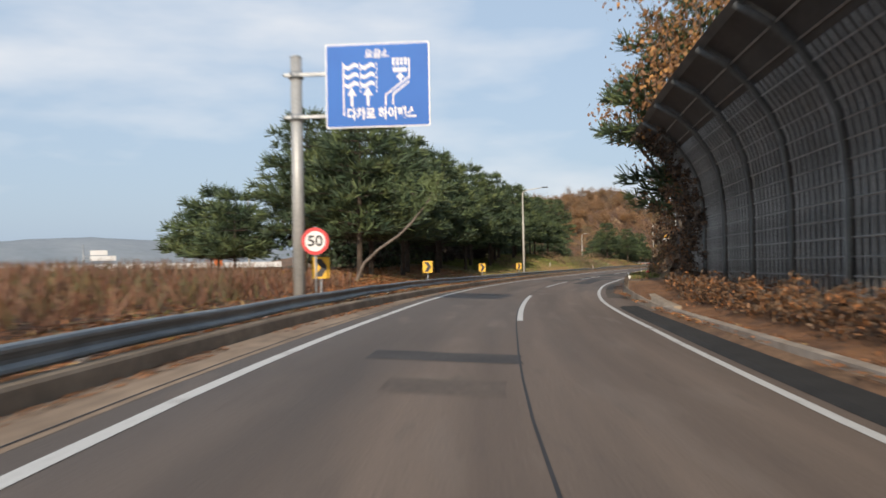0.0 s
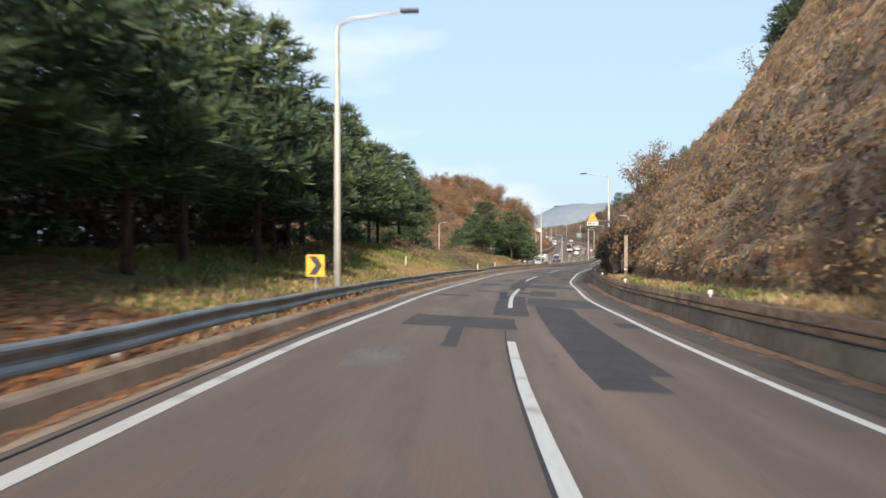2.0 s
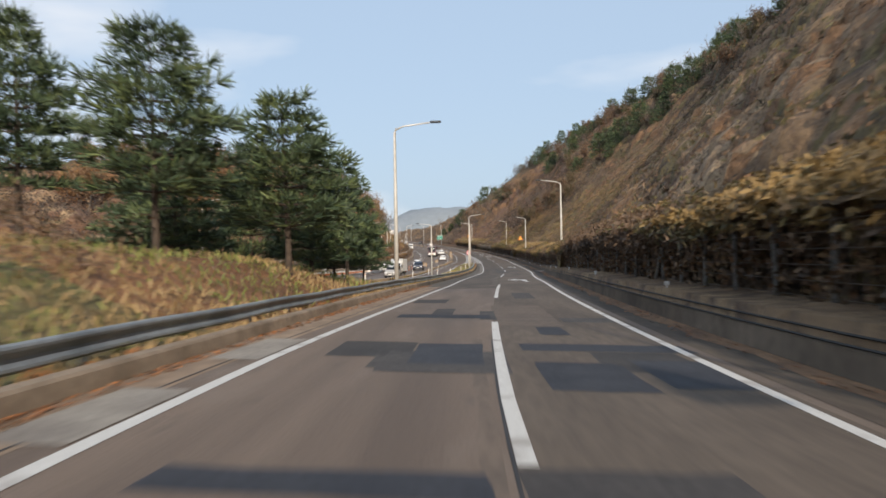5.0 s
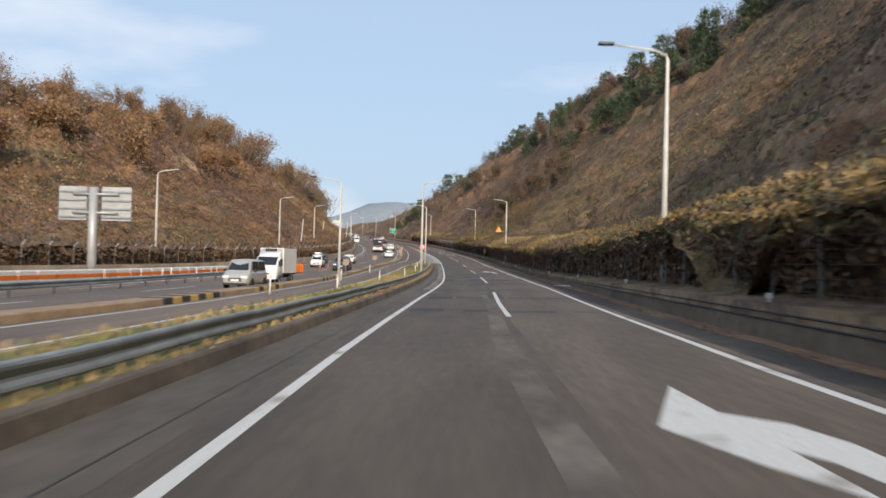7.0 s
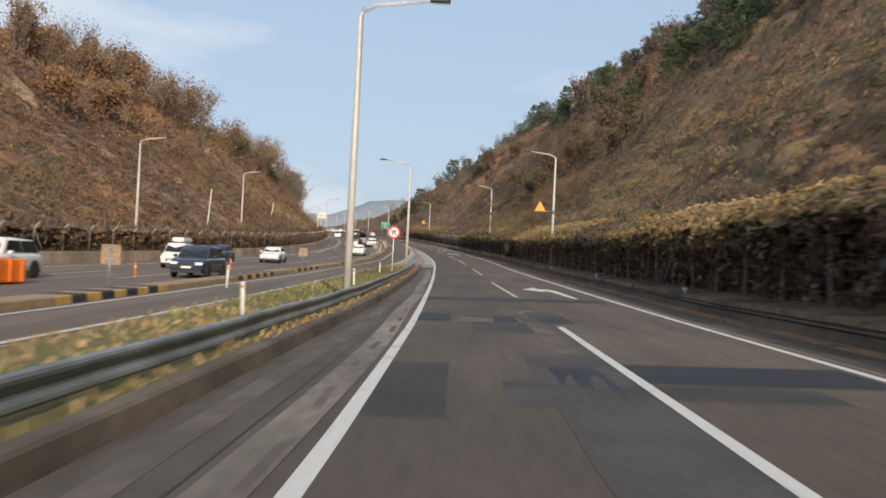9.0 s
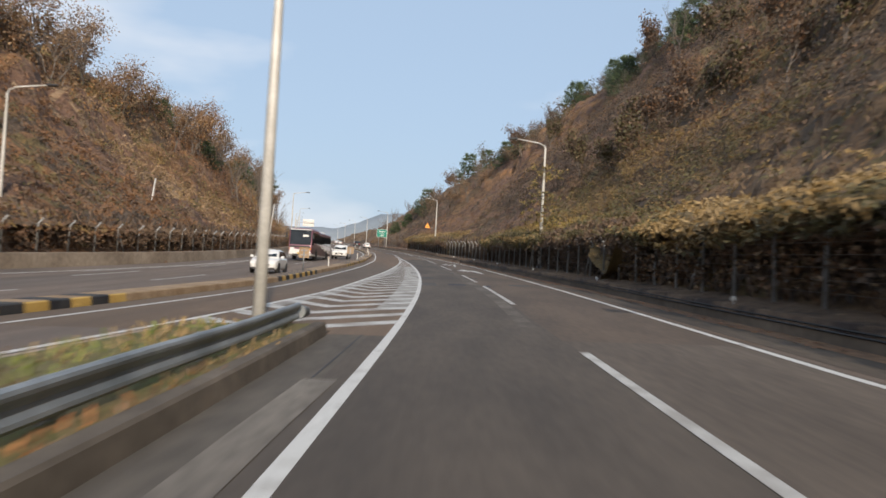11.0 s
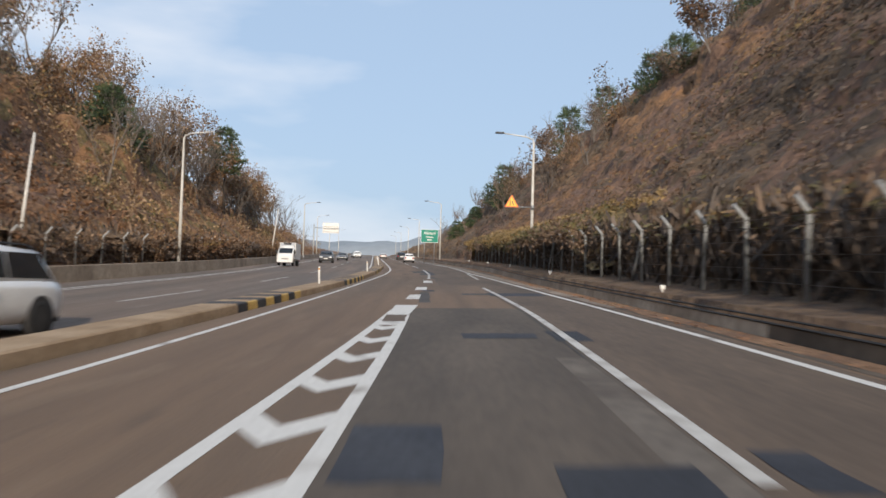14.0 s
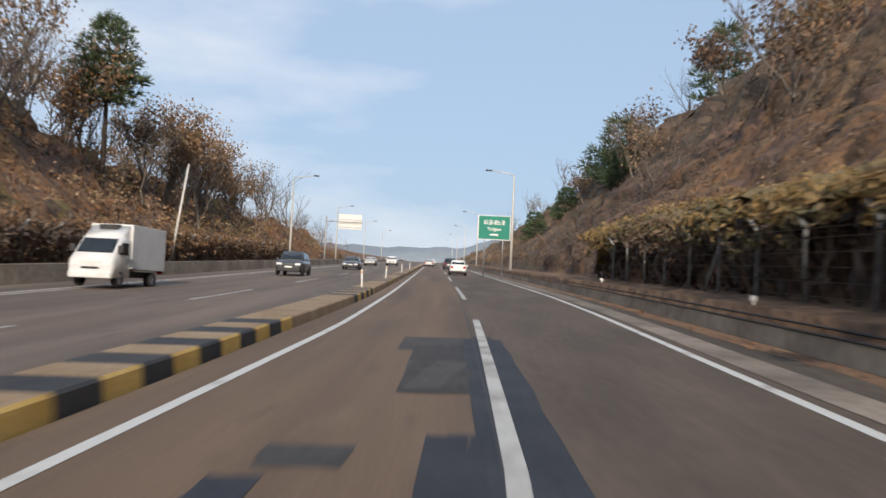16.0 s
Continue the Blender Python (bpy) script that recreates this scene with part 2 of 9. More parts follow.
def spots(s, lat, h=0.0):
    """World places for arrays of s, offset to the right and height over the road's plane."""
    s, lat, h = np.broadcast_arrays(np.asarray(s, float), np.asarray(lat, float), np.asarray(h, float))
    a, b = np.interp(s, AX_S, AX_H), np.interp(s, AX_S, AX_B)
    return np.stack([np.interp(s, AX_S, AX_X) + np.cos(a) * lat, np.interp(s, AX_S, AX_Y) + np.sin(a) * lat,
                     np.interp(s, AX_S, AX_Z) - b * np.clip(lat, -13, 13) + h], -1)


def spot(s, lat, h=0.0):
    return Vector(spots(s, lat, h).tolist())


def yaw_at(s):
    return math.degrees(float(np.interp(s, AX_S, AX_H)))


def place(s, lat, h=0.0, turn=0.0):
    """An upright pose whose y axis runs along the road."""
    p = spot(s, lat, h)
    return pose(p.x, p.y, p.z, 0, 0, yaw_at(s) + turn)


def line(*pairs):
    xs, ys = [p[0] for p in pairs], [p[1] for p in pairs]
    return lambda s: np.interp(s, xs, ys)


def smooth(a, b, s):
    t = np.clip((np.asarray(s, float) - a) / (b - a), 0, 1)
    return t * t * (3 - 2 * t)


EDGE_L = line((-80, -2.95), (0, -2.95), (10, -3.0), (24, -2.83), (40, -2.92), (50, -2.9), (66, -2.83), (74, -2.9), (85, -2.75), (97, -2.83), (105, -2.83), (116, -2.78), (127, -2.98), (135, -3.04), (142, -3.0), (158, -2.95),
              (165, -2.9), (175, -2.62), (185, -2.3), (206, -1.9), (228, -1.93), (238, -1.82), (252, -1.58), (262, -1.3), (272, -1.08), (280, -.95), (294, -.9), (318, -1.02), (342, -1.15), (368, -1.02), (402, -.97), (412, -.98), (424, -1.0), (446, -.95))
MID = line((0, .68), (8, .70), (18, .82), (40, .76), (58, .72), (70, .70), (80, .75), (90, .82), (98, .75), (108, .80), (120, .60), (130, .45), (142, .47), (160, .49), (173, .70), (187, .98), (208, 1.33), (238, 1.52), (246, 1.64), (258, 1.96),
           (278, 2.4), (305, 2.62), (323, 2.4), (347, 2.3), (374, 2.24), (396, 2.12), (408, 2.08), (423, 1.98), (450, 2.3), (467, 2.22), (480, 3.05), (493, 3.5), (503, 3.75))
EDGE_R = line((-80, 3.7), (0, 3.7), (8, 3.8), (14, 3.98), (22, 4.12), (38, 4.05), (58, 4.25), (72, 4.28), (88, 4.4), (100, 4.18), (112, 4.2), (128, 3.75), (143, 3.82), (159, 3.68), (173, 3.86), (190, 4.08), (210, 4.4), (225, 4.5),
              (238, 4.78), (250, 5.15), (267, 5.72), (286, 6.0), (305, 6.1), (322, 6.1), (348, 5.7), (374, 5.75), (390, 5.6), (410, 5.4), (424, 5.3), (435, 5.05), (452, 4.55), (462, 4.25), (475, 4.05), (495, 3.9), (502, 4.08), (512, 4.4), (526, 4.7), (600, 4.8), (1400, 4.8))
KERB_L = line((-80, -4.15), (18, -4.15), (36, -3.75), (50, -3.5), (72, -3.5), (96, -3.75), (120, -3.95), (150, -4.1), (200, -3.85), (229, -3.4), (264, -2.85), (303, -2.35), (340, -2.3), (352, -2.3))
RAIL_L = line((-80, -4.5), (22, -4.5), (42, -4.55), (54, -4.2), (68, -4.05), (82, -4.25), (100, -4.45), (170, -4.6), (200, -4.5), (229, -4.0), (252, -3.7), (275, -3.3), (303, -2.95), (340, -2.9), (352, -2.9))
WALL_R = line((-80, 6.2), (20, 5.9), (30, 5.6), (45, 5.45), (60, 5.75), (75, 6.05), (88, 6.2), (104, 5.85), (116, 5.85), (134, 5.4), (145, 5.55), (162, 5.15), (175, 5.35), (200, 5.8), (225, 6.15), (240, 6.5), (250, 6.9), (275, 7.7), (300, 7.8), (315, 8.0), (330, 7.8),
              (375, 7.4), (400, 6.6), (412, 6.3), (425, 6.25), (440, 5.9), (455, 5.55), (470, 5.3), (485, 5.55), (500, 6.05), (515, 6.3), (540, 6.4), (1400, 6.4))
CURB_M = line((-120, -150), (0, -85), (60, -56), (120, -36), (170, -21), (205, -12.0), (241, -10.35), (290, -10.5), (330, -11.0), (350, -10.0), (376, -8.0), (397, -7.5),
              (424, -6.4), (451, -5.35), (474, -4.2), (494, -3.5), (518, -3.05), (560, -2.95), (1400, -2.95))
LANE_LM = line((-120, -149), (0, -84), (60, -55), (120, -35), (170, -20), (205, -11.2), (246, -9.7), (280, -10.0), (316, -10.3), (345, -9.3), (374, -7.0), (394, -6.5), (408, -5.95),
               (419, -5.58), (438, -4.9), (453, -4.5), (462, -4.2), (475, -3.7), (492, -2.83), (500, -2.6), (506, -2.42), (530, -2.35), (1400, -2.35))
RAMP_R = line((-120, -146), (0, -81), (60, -52), (120, -32), (170, -17), (205, -8.2), (250, -7.05), (285, -7.1), (318, -7.2), (340, -6.9), (355, -5.7), (369, -4.6), (383, -4.15),
              (403, -3.25), (412, -2.85), (418, -2.6), (433, -1.95), (447, -1.48), (452, -1.35))
WALL_O = line((-120, -190), (0, -120), (60, -90), (120, -66), (200, -40), (240, -34), (280, -30), (315, -27), (350, -23.6), (380, -21.0), (400, -19.6), (440, -18.4), (470, -17.6), (500, -16.8), (1400, -16.5))
RIDGE_R = line((-120, 3), (0, 8), (44, 28), (75, 60), (110, 64), (160, 63), (250, 55), (330, 50), (450, 51), (560, 44), (620, 36), (680, 26), (740, 15), (850, 8), (1400, 6))
RIDGE_L = line((-120, -2), (190, 0), (230, 7), (280, 14), (330, 20.5), (370, 23.5), (420, 26), (500, 23), (530, 18), (560, 10), (600, 6), (640, 5), (720, 4), (800, 4), (900, 3), (1400, 3))
WIDE_L = line((0, 40), (420, 40), (560, 26), (1400, 26))


def hump(x, y, k):
    return noise.noise(Vector((x * k, y * k, 3.7)))


WALL_H = line((30, 0.30), (45, 0.84), (75, 0.84), (105, 0.74), (160, 0.75), (240, 0.68), (300, 0.44), (340, 0.42), (410, 0.44), (455, 0.48), (480, 0.58), (500, 0.66), (1400, 0.66))


def land(s, lat):
    """Height of the ground over the road's plane."""
    wr, kl, wo = float(WALL_R(s)), float(KERB_L(s)), float(WALL_O(s))
    p = spots(s, lat)
    bumps = hump(p[0], p[1], 0.06) * 1.2 + hump(p[0], p[1], 0.2) * 0.45
    if lat > kl - 0.05 and lat < wr + 0.1:
        return -0.2
    if lat >= wr + 0.1:
        if s < 34:
            base = 0.12 + 0.22 * (lat - wr)
            return min(base, 1.4) + max(0, lat - 9.5) / 50 * float(RIDGE_R(s)) + bumps * min(max(lat - 9, 0) / 6, 1)
        d = lat - wr
        led = float(WALL_H(s)) + 0.05 + 0.10 * min(max(d - 0.5, 0), 1.5)
        foot = 2.6
        u = max(0.0, d - foot) / (58 - foot)
        top = float(RIDGE_R(s))
        rise = top * (min(u, 1.0) * 1.12 - 0.12 * min(u, 1.0) ** 2) if u <= 1 else top - (u - 1) * 12
        return led + rise + bumps * min(max(d - 3, 0) / 8, 1)
    # left side
    w = float(smooth(203, 232, s))
    d = kl - lat
    cm = float(CURB_M(s))
    mound_h = float(np.interp(s, [-120, 0, 60, 105, 130, 175, 205, 232], [0.3, 0.3, 0.5, 1.4, 2.1, 1.6, 0.8, 0.2]))
    reach = max(8.0, kl - cm - 7)
    m = 0.12 + mound_h * float(smooth(0.8, min(11, reach * 0.6), d)) * (1 - float(smooth(reach * 0.75, reach, d)))
    if lat < cm + 7:
        m = -0.2
    flat = 0.05 if lat > float(RAMP_R(s)) + 0.3 else -0.2
    a = (1 - w) * (m + bumps * 0.18 * min(d / 4, 1)) + w * flat
    if s > 352 and lat > wo:
        a = -0.2
    if lat < wo - 0.1:
        dd = wo - lat
        u = max(0.0, dd - 2.5) / float(WIDE_L(s))
        top = float(RIDGE_L(s))
        rise = top * min(u, 1.0) ** 0.92 if u <= 1 else top - (u - 1) * 6
        a = (0.75 if s > 225 else 0.0) * 1.0 + rise + bumps * min(max(dd - 3, 0) / 8, 1) * (1 if top > 5 else 0.2)
    return a


def mesh_of(name, verts, faces, mat, parent=None, uv=None, smooth_shade=False):
    me = bpy.data.meshes.new(name)
    me.from_pydata([tuple(v) for v in verts], [], faces)
    for mm in (mat if isinstance(mat, (list, tuple)) else [mat]):
        me.materials.append(mm)
    if uv is not None:
        layer = me.uv_layers.new(name="UVMap")
        idx = np.zeros(len(me.loops), dtype=np.int32)
        me.loops.foreach_get("vertex_index", idx)
        layer.data.foreach_set("uv", np.asarray(uv, dtype=np.float32)[idx].ravel())
    if smooth_shade:
        me.polygons.foreach_set("use_smooth", [True] * len(me.polygons))
    me.update()
    ob = new(name, me)
    if parent is not None:
        ob.parent = parent
    return ob


def strip(name, ss, cols, mat, label="", category="", kind="structure", parent=None, uv_off=0.0, closed=False, smooth_shade=False):
    """A surface along the road. cols: (lat function or number, height function or number) from left to right (a cross-section)."""
    verts, uv = [], []
    n = len(cols)
    for s in ss:
        for lat, h in cols:
            la = float(lat(s)) if callable(lat) else lat
            hh = float(h(s)) if callable(h) else h
            verts.append(spots(s, la, hh))
            uv.append((s + uv_off, la))
    faces = []
    m = n if closed else n - 1
    for i in range(len(ss) - 1):
        for j in range(m):
            k = (j + 1) % n
            faces.append((i * n + j, i * n + k, (i + 1) * n + k, (i + 1) * n + j))
    if closed:
        faces.append(tuple(range(n - 1, -1, -1)))
        faces.append(tuple((len(ss) - 1) * n + j for j in range(n)))
    ob = mesh_of(name, verts, faces, mat, parent, uv, smooth_shade)
    if label or kind:
        tagged(ob, label, category, kind=kind if parent is None else "")
    return ob


def steps(a, b, d):
    return list(np.linspace(a, b, max(2, int(round((b - a) / d)) + 1)))


# ---- ground ----
def cover(name, a, b, gap):
    """Matted dry growth: patches of two colours, painted shade in gaps between stems, all with relief."""
    m = bpy.data.materials.new(name)
    m.use_nodes = True
    n, l = m.node_tree.nodes, m.node_tree.links
    p = n["Principled BSDF"]
    p.inputs["Roughness"].default_value = 0.95
    tc = n.new("ShaderNodeTexCoord")
    last, height = None, None
    # gap layers: shade of the hollows painted as a darker colour
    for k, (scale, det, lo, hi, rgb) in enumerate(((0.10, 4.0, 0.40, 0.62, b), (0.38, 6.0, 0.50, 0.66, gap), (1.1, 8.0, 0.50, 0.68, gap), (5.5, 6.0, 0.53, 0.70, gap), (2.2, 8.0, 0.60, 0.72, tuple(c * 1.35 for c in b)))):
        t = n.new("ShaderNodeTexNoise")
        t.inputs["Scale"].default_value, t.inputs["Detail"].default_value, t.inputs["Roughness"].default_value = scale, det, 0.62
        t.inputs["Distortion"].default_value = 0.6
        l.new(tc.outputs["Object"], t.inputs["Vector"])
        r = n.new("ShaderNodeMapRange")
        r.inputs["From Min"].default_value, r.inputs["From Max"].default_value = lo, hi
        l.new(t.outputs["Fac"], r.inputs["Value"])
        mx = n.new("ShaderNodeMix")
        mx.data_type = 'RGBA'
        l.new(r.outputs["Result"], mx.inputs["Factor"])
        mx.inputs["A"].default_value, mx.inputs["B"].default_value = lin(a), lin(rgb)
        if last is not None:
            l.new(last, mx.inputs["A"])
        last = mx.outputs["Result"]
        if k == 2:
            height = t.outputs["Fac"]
    bp = n.new("ShaderNodeBump")
    bp.invert = True
    bp.inputs["Strength"].default_value, bp.inputs["Distance"].default_value = 1.0, 0.5
    l.new(height, bp.inputs["Height"])
    l.new(bp.outputs["Normal"], p.inputs["Normal"])
    l.new(last, p.inputs["Base Color"])
    return m


def build_ground():
    ss = steps(-120, 60, 4) + steps(64, 640, 4) + steps(650, 1390, 12)
    right = [0.0, 0.12, 0.6, 1.3, 2.1, 2.9, 4, 5.5, 7.5, 10, 13, 16, 20, 24, 28, 32, 37, 42, 47, 52, 57, 62, 70, 80, 95, 120]
    left = [0.0, 0.1, 0.5, 1, 1.8, 2.6, 3.6, 5, 6.5, 8.5, 10.5, 13, 16, 19, 22, 26, 30, 35, 40]
    left2 = [0.0, 0.12, 0.8, 1.6, 2.6, 3.6, 5, 7, 9.5, 12.5, 16, 20, 24, 28, 33, 38, 44, 52, 65, 85, 120, 180, 300, 600]
    verts, n = [], None
    for s in ss:
        kl, wr, wo = float(KERB_L(s)), float(WALL_R(s)), float(WALL_O(s))
        gap = kl - wo
        row = [wo - d for d in reversed(left2)]
        row += [kl - d * (gap - 0.5) / 40 if gap > 40 else kl - d * gap / 41 for d in reversed(left)]
        row += [wr + d for d in right]
        n = len(row)
        for lat in row:
            verts.append(spots(s, lat, land(s, lat)))
    faces = [(i * n + j, i * n + j + 1, (i + 1) * n + j + 1, (i + 1) * n + j) for i in range(len(ss) - 1) for j in range(n - 1)]
    m = bpy.data.materials.new("ground_cover")
    m.use_nodes = True
    nn, l = m.node_tree.nodes, m.node_tree.links
    p = nn["Principled BSDF"]
    p.inputs["Roughness"].default_value = 0.95
    tc = nn.new("ShaderNodeTexCoord")
    cols = [(0.02, (0.075, 0.046, 0.028), (0.125, 0.080, 0.046)), (0.13, (0.105, 0.082, 0.038), None), (0.9, (0.045, 0.030, 0.020), None)]
    last = None
    for k, (sc, a, b) in enumerate(cols):
        t = nn.new("ShaderNodeTexNoise")
        t.inputs["Scale"].default_value, t.inputs["Detail"].default_value = sc * 2, 7.0
        l.new(tc.outputs["Object"], t.inputs["Vector"])
        r = nn.new("ShaderNodeMapRange")
        r.inputs["From Min"].default_value, r.inputs["From Max"].default_value = (0.4, 0.6) if k == 0 else (0.52, 0.68)
        l.new(t.outputs["Fac"], r.inputs["Value"])
        mx = nn.new("ShaderNodeMix")
        mx.data_type = 'RGBA'
        l.new(r.outputs["Result"], mx.inputs["Factor"])
        if last is None:
            mx.inputs["A"].default_value, mx.inputs["B"].default_value = lin(a), lin(b)
        else:
            l.new(last, mx.inputs["A"])
            mx.inputs["B"].default_value = lin(a)
        last = mx.outputs["Result"]
        if k == 2:
            bp = nn.new("ShaderNodeBump")
            bp.inputs["Strength"].default_value, bp.inputs["Distance"].default_value = 0.8, 0.15
            l.new(t.outputs["Fac"], bp.inputs["Height"])
            l.new(bp.outputs["Normal"], p.inputs["Normal"])
    l.new(last, p.inputs["Base Color"])
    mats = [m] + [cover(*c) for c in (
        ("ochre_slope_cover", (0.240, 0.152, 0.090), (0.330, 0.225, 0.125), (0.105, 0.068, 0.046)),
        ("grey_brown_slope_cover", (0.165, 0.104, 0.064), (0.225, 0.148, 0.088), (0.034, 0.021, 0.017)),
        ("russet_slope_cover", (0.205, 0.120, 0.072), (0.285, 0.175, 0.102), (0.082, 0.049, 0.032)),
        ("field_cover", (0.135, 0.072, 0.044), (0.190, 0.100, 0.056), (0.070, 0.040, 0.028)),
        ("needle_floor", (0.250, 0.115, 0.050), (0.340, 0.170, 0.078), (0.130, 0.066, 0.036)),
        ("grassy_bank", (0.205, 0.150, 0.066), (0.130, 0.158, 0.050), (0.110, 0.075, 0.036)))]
    ob = mesh_of("ground", verts, faces, mats, None, None, True)
    nl, nm = len(left2), len(left)
    kinds = np.zeros(len(faces), np.int32)
    for i in range(len(ss) - 1):
        for j in range(n - 1):
            k = 0
            if j >= nl + nm:
                k = 5 if ss[i] < 44 else 1 if ss[i] + 60 * noise.noise(Vector((ss[i] * 0.05, j * 0.35, 4))) < 282 else 2 if ss[i] + 45 * noise.noise(Vector((ss[i] * 0.05, j * 0.35, 0))) < 486 else 3
            elif j < nl - 1 and ss[i] > 225:
                k = 3
            elif j >= nl:
                k = 5 if (30 < ss[i] < 74 or 166 < ss[i] < 204) and j > nl + 5 else 6 if 74 <= ss[i] < 230 else 4 if ss[i] <= 30 else 0
            kinds[i * (n - 1) + j] = k
    ob.data.polygons.foreach_set("material_index", kinds)
    tagged(ob, "brown leaf-littered earth with dry grass on cut slopes", "ground", kind="structure")
    return mats


COVERS = build_ground()
M["far_plain"] = material("far_plain", (0.20, 0.19, 0.16), (0.26, 0.25, 0.22), 0.004, 0.95)
_far = []
for r_, z_ in ((120, -3.2), (500, -3.6), (1500, -4.2), (4200, -5.0)):
    for k_ in range(48):
        _far.append((r_ * math.cos(k_ * math.tau / 48), 200 + r_ * math.sin(k_ * math.tau / 48), z_))
_ff = [(i * 48 + k, i * 48 + (k + 1) % 48, (i + 1) * 48 + (k + 1) % 48, (i + 1) * 48 + k) for i in range(3) for k in range(48)] + [tuple(range(47, -1, -1))]
tagged(mesh_of("ground_far", _far, [f[::-1] for f in _ff], M["far_plain"]), "hazy pale plain beyond the road", "ground", kind="structure")

# ---- road surfaces ----
S_ALL = steps(-118, 640, 3) + steps(646, 1380, 12)


def quad_cols(fa, fb, k):
    return [((lambda s, t=t: float(fa(s)) * (1 - t) + float(fb(s)) * t), 0.0) for t in np.linspace(0, 1, k + 1)]


MAIN_L = lambda s: float(KERB_L(s)) if s < 352 else float(CURB_M(s)) + 0.05
S_MAIN = [s for s in S_ALL if s < 352] + [351.99, 352.01] + [s for s in S_ALL if s > 352.01]
strip("road", sorted(s for s in S_MAIN if s < 352), quad_cols(MAIN_L, WALL_R, 8), M["asphalt"], "worn brownish grey asphalt with dark patches", "road")
strip("road", sorted(s for s in S_MAIN if s > 351.98), quad_cols(MAIN_L, WALL_R, 8), M["asphalt_brown"], "worn warm brown asphalt with dark patches", "road")
strip("road_ramp", [s for s in S_ALL if -60 < s < 352] + [352], [(lambda s: float(CURB_M(s)) + 0.05, 0.0), (lambda s: (float(CURB_M(s)) + float(RAMP_R(s))) / 2, 0.0),
      (lambda s: float(RAMP_R(s)) + 0.5, 0.0)], M["asphalt"], "grey asphalt slip lane beside the verge", "road", uv_off=400.0)
strip("road_opposite", [s for s in S_ALL if s > -60], quad_cols(WALL_O, lambda s: float(CURB_M(s)) - 1.0, 6), M["asphalt"], "grey asphalt of the opposite carriageway", "road", uv_off=900.0)


strip("road_lane", steps(200, 352, 3), [(lambda s: float(EDGE_L(s)) - 0.5, 0.0015), (lambda s: float(EDGE_L(s)) * 0.5 + float(MID(s)) * 0.5, 0.0015), (lambda s: float(MID(s)) - 0.05, 0.0015)], M["lane_grey"], "darker grey worn asphalt of the middle lane", "road")
strip("road_lane", steps(122, 352, 3), [(lambda s: float(MID(s)) - 0.05, 0.0015), (lambda s: float(MID(s)) * 0.5 + float(EDGE_R(s)) * 0.5, 0.0015), (lambda s: float(EDGE_R(s)) + 0.2, 0.0015)], M["lane_tan"], "paler brown-grey worn asphalt of the outer lane", "road")
strip("road_lane", steps(352, 452, 3), [(lambda s: float(EDGE_L(s)) + 0.02, 0.0015), (lambda s: (float(MID(s)) + float(EDGE_L(s))) / 2, 0.0015), (lambda s: float(MID(s)) - 0.1, 0.0015)], M["lane_grey"], "darker grey worn asphalt of the middle lane", "road")

strip("road_lane", steps(352, 470, 3), [(lambda s: float(MID(s)) - 0.1, 0.0012), (lambda s: (float(MID(s)) + float(EDGE_R(s))) / 2, 0.0012), (lambda s: float(EDGE_R(s)) + 0.3, 0.0012)], M["lane_brown"], "brown worn asphalt of the right lane", "road")

strip("road_lane", steps(470, 560, 3), [(lambda s: 0.36 + 0.004 * (s - 480), 0.0012), (lambda s: 2.0, 0.0012), (lambda s: float(EDGE_R(s)) + 0.3, 0.0012)], M["lane_brown"], "brown worn asphalt of the right lane", "road")

# ---- markings ----
def mark(name, corners, mat, h=0.006, label="", category="road marking"):
    """A flat marking from corners (s, lat), split along the road so that it follows the surface."""
    ob = mesh_of(name, [spots(s, la, h) for s, la in corners], [tuple(range(len(corners)))], mat, None, [(s, la) for s, la in corners])
    return tagged(ob, label, category, kind="structure")


def band(name, s0, s1, fl, width, mat, h=0.006, label="", step=3.0):
    ss = steps(s0, s1, step)
    return strip(name, ss, [(lambda s: float(fl(s)) - width / 2, h), (lambda s: float(fl(s)) + width / 2, h)], mat, label, "road marking")


band("edge_line", -60, 449, EDGE_L, 0.17, M["paint"], label="white edge line of the left lane")
band("edge_line", -60, 900, EDGE_R, 0.17, M["paint"], label="white edge line of the right lane")
band("edge_line", 120, 900, LANE_LM, 0.15, M["paint"], label="white edge line beside the striped median kerb")
band("edge_line", 120, 451, RAMP_R, 0.17, M["paint"], label="white edge line of the slip lane")
for a_, b_ in ((-9, 2), (23, 42), (57.8, 76.6), (89, 108.5), (124, 140.5), (157.8, 173), (187, 207), (237.5, 258), (277, 294), (308, 324), (336, 350), (364, 379), (384, 396.7),
               (409, 423.5), (433, 467), (480, 494)):
    band("lane_dash", a_, b_, MID, 0.16, M["paint"] if a_ < 300 else M["old_paint"], 0.009, label="white lane dash, worn")
THIN = line((452, -1.0), (481, 0.03), (493, .5), (509, .7), (600, .75), (1400, .75))
for a_, b_ in ((481, 509), (520, 535), (548, 564), (576, 592), (604, 620), (632, 648), (660, 676), (690, 706), (720, 736), (750, 766)):
    band("lane_dash", a_, b_, THIN, 0.17, M["old_paint"], 0.009, label="white lane dash, worn")
for a_, b_, l0, l1 in ((457, 460.3, -1.2, -0.72), (464.6, 467.9, -0.95, -0.42), (473.9, 477.6, -0.47, 0.05)):
    mark("merge_dash", [(a_, l0), (a_, l1), (b_, l1 + 0.05), (b_, l0 + 0.1)], M["paint"], label="broad white merge dash")

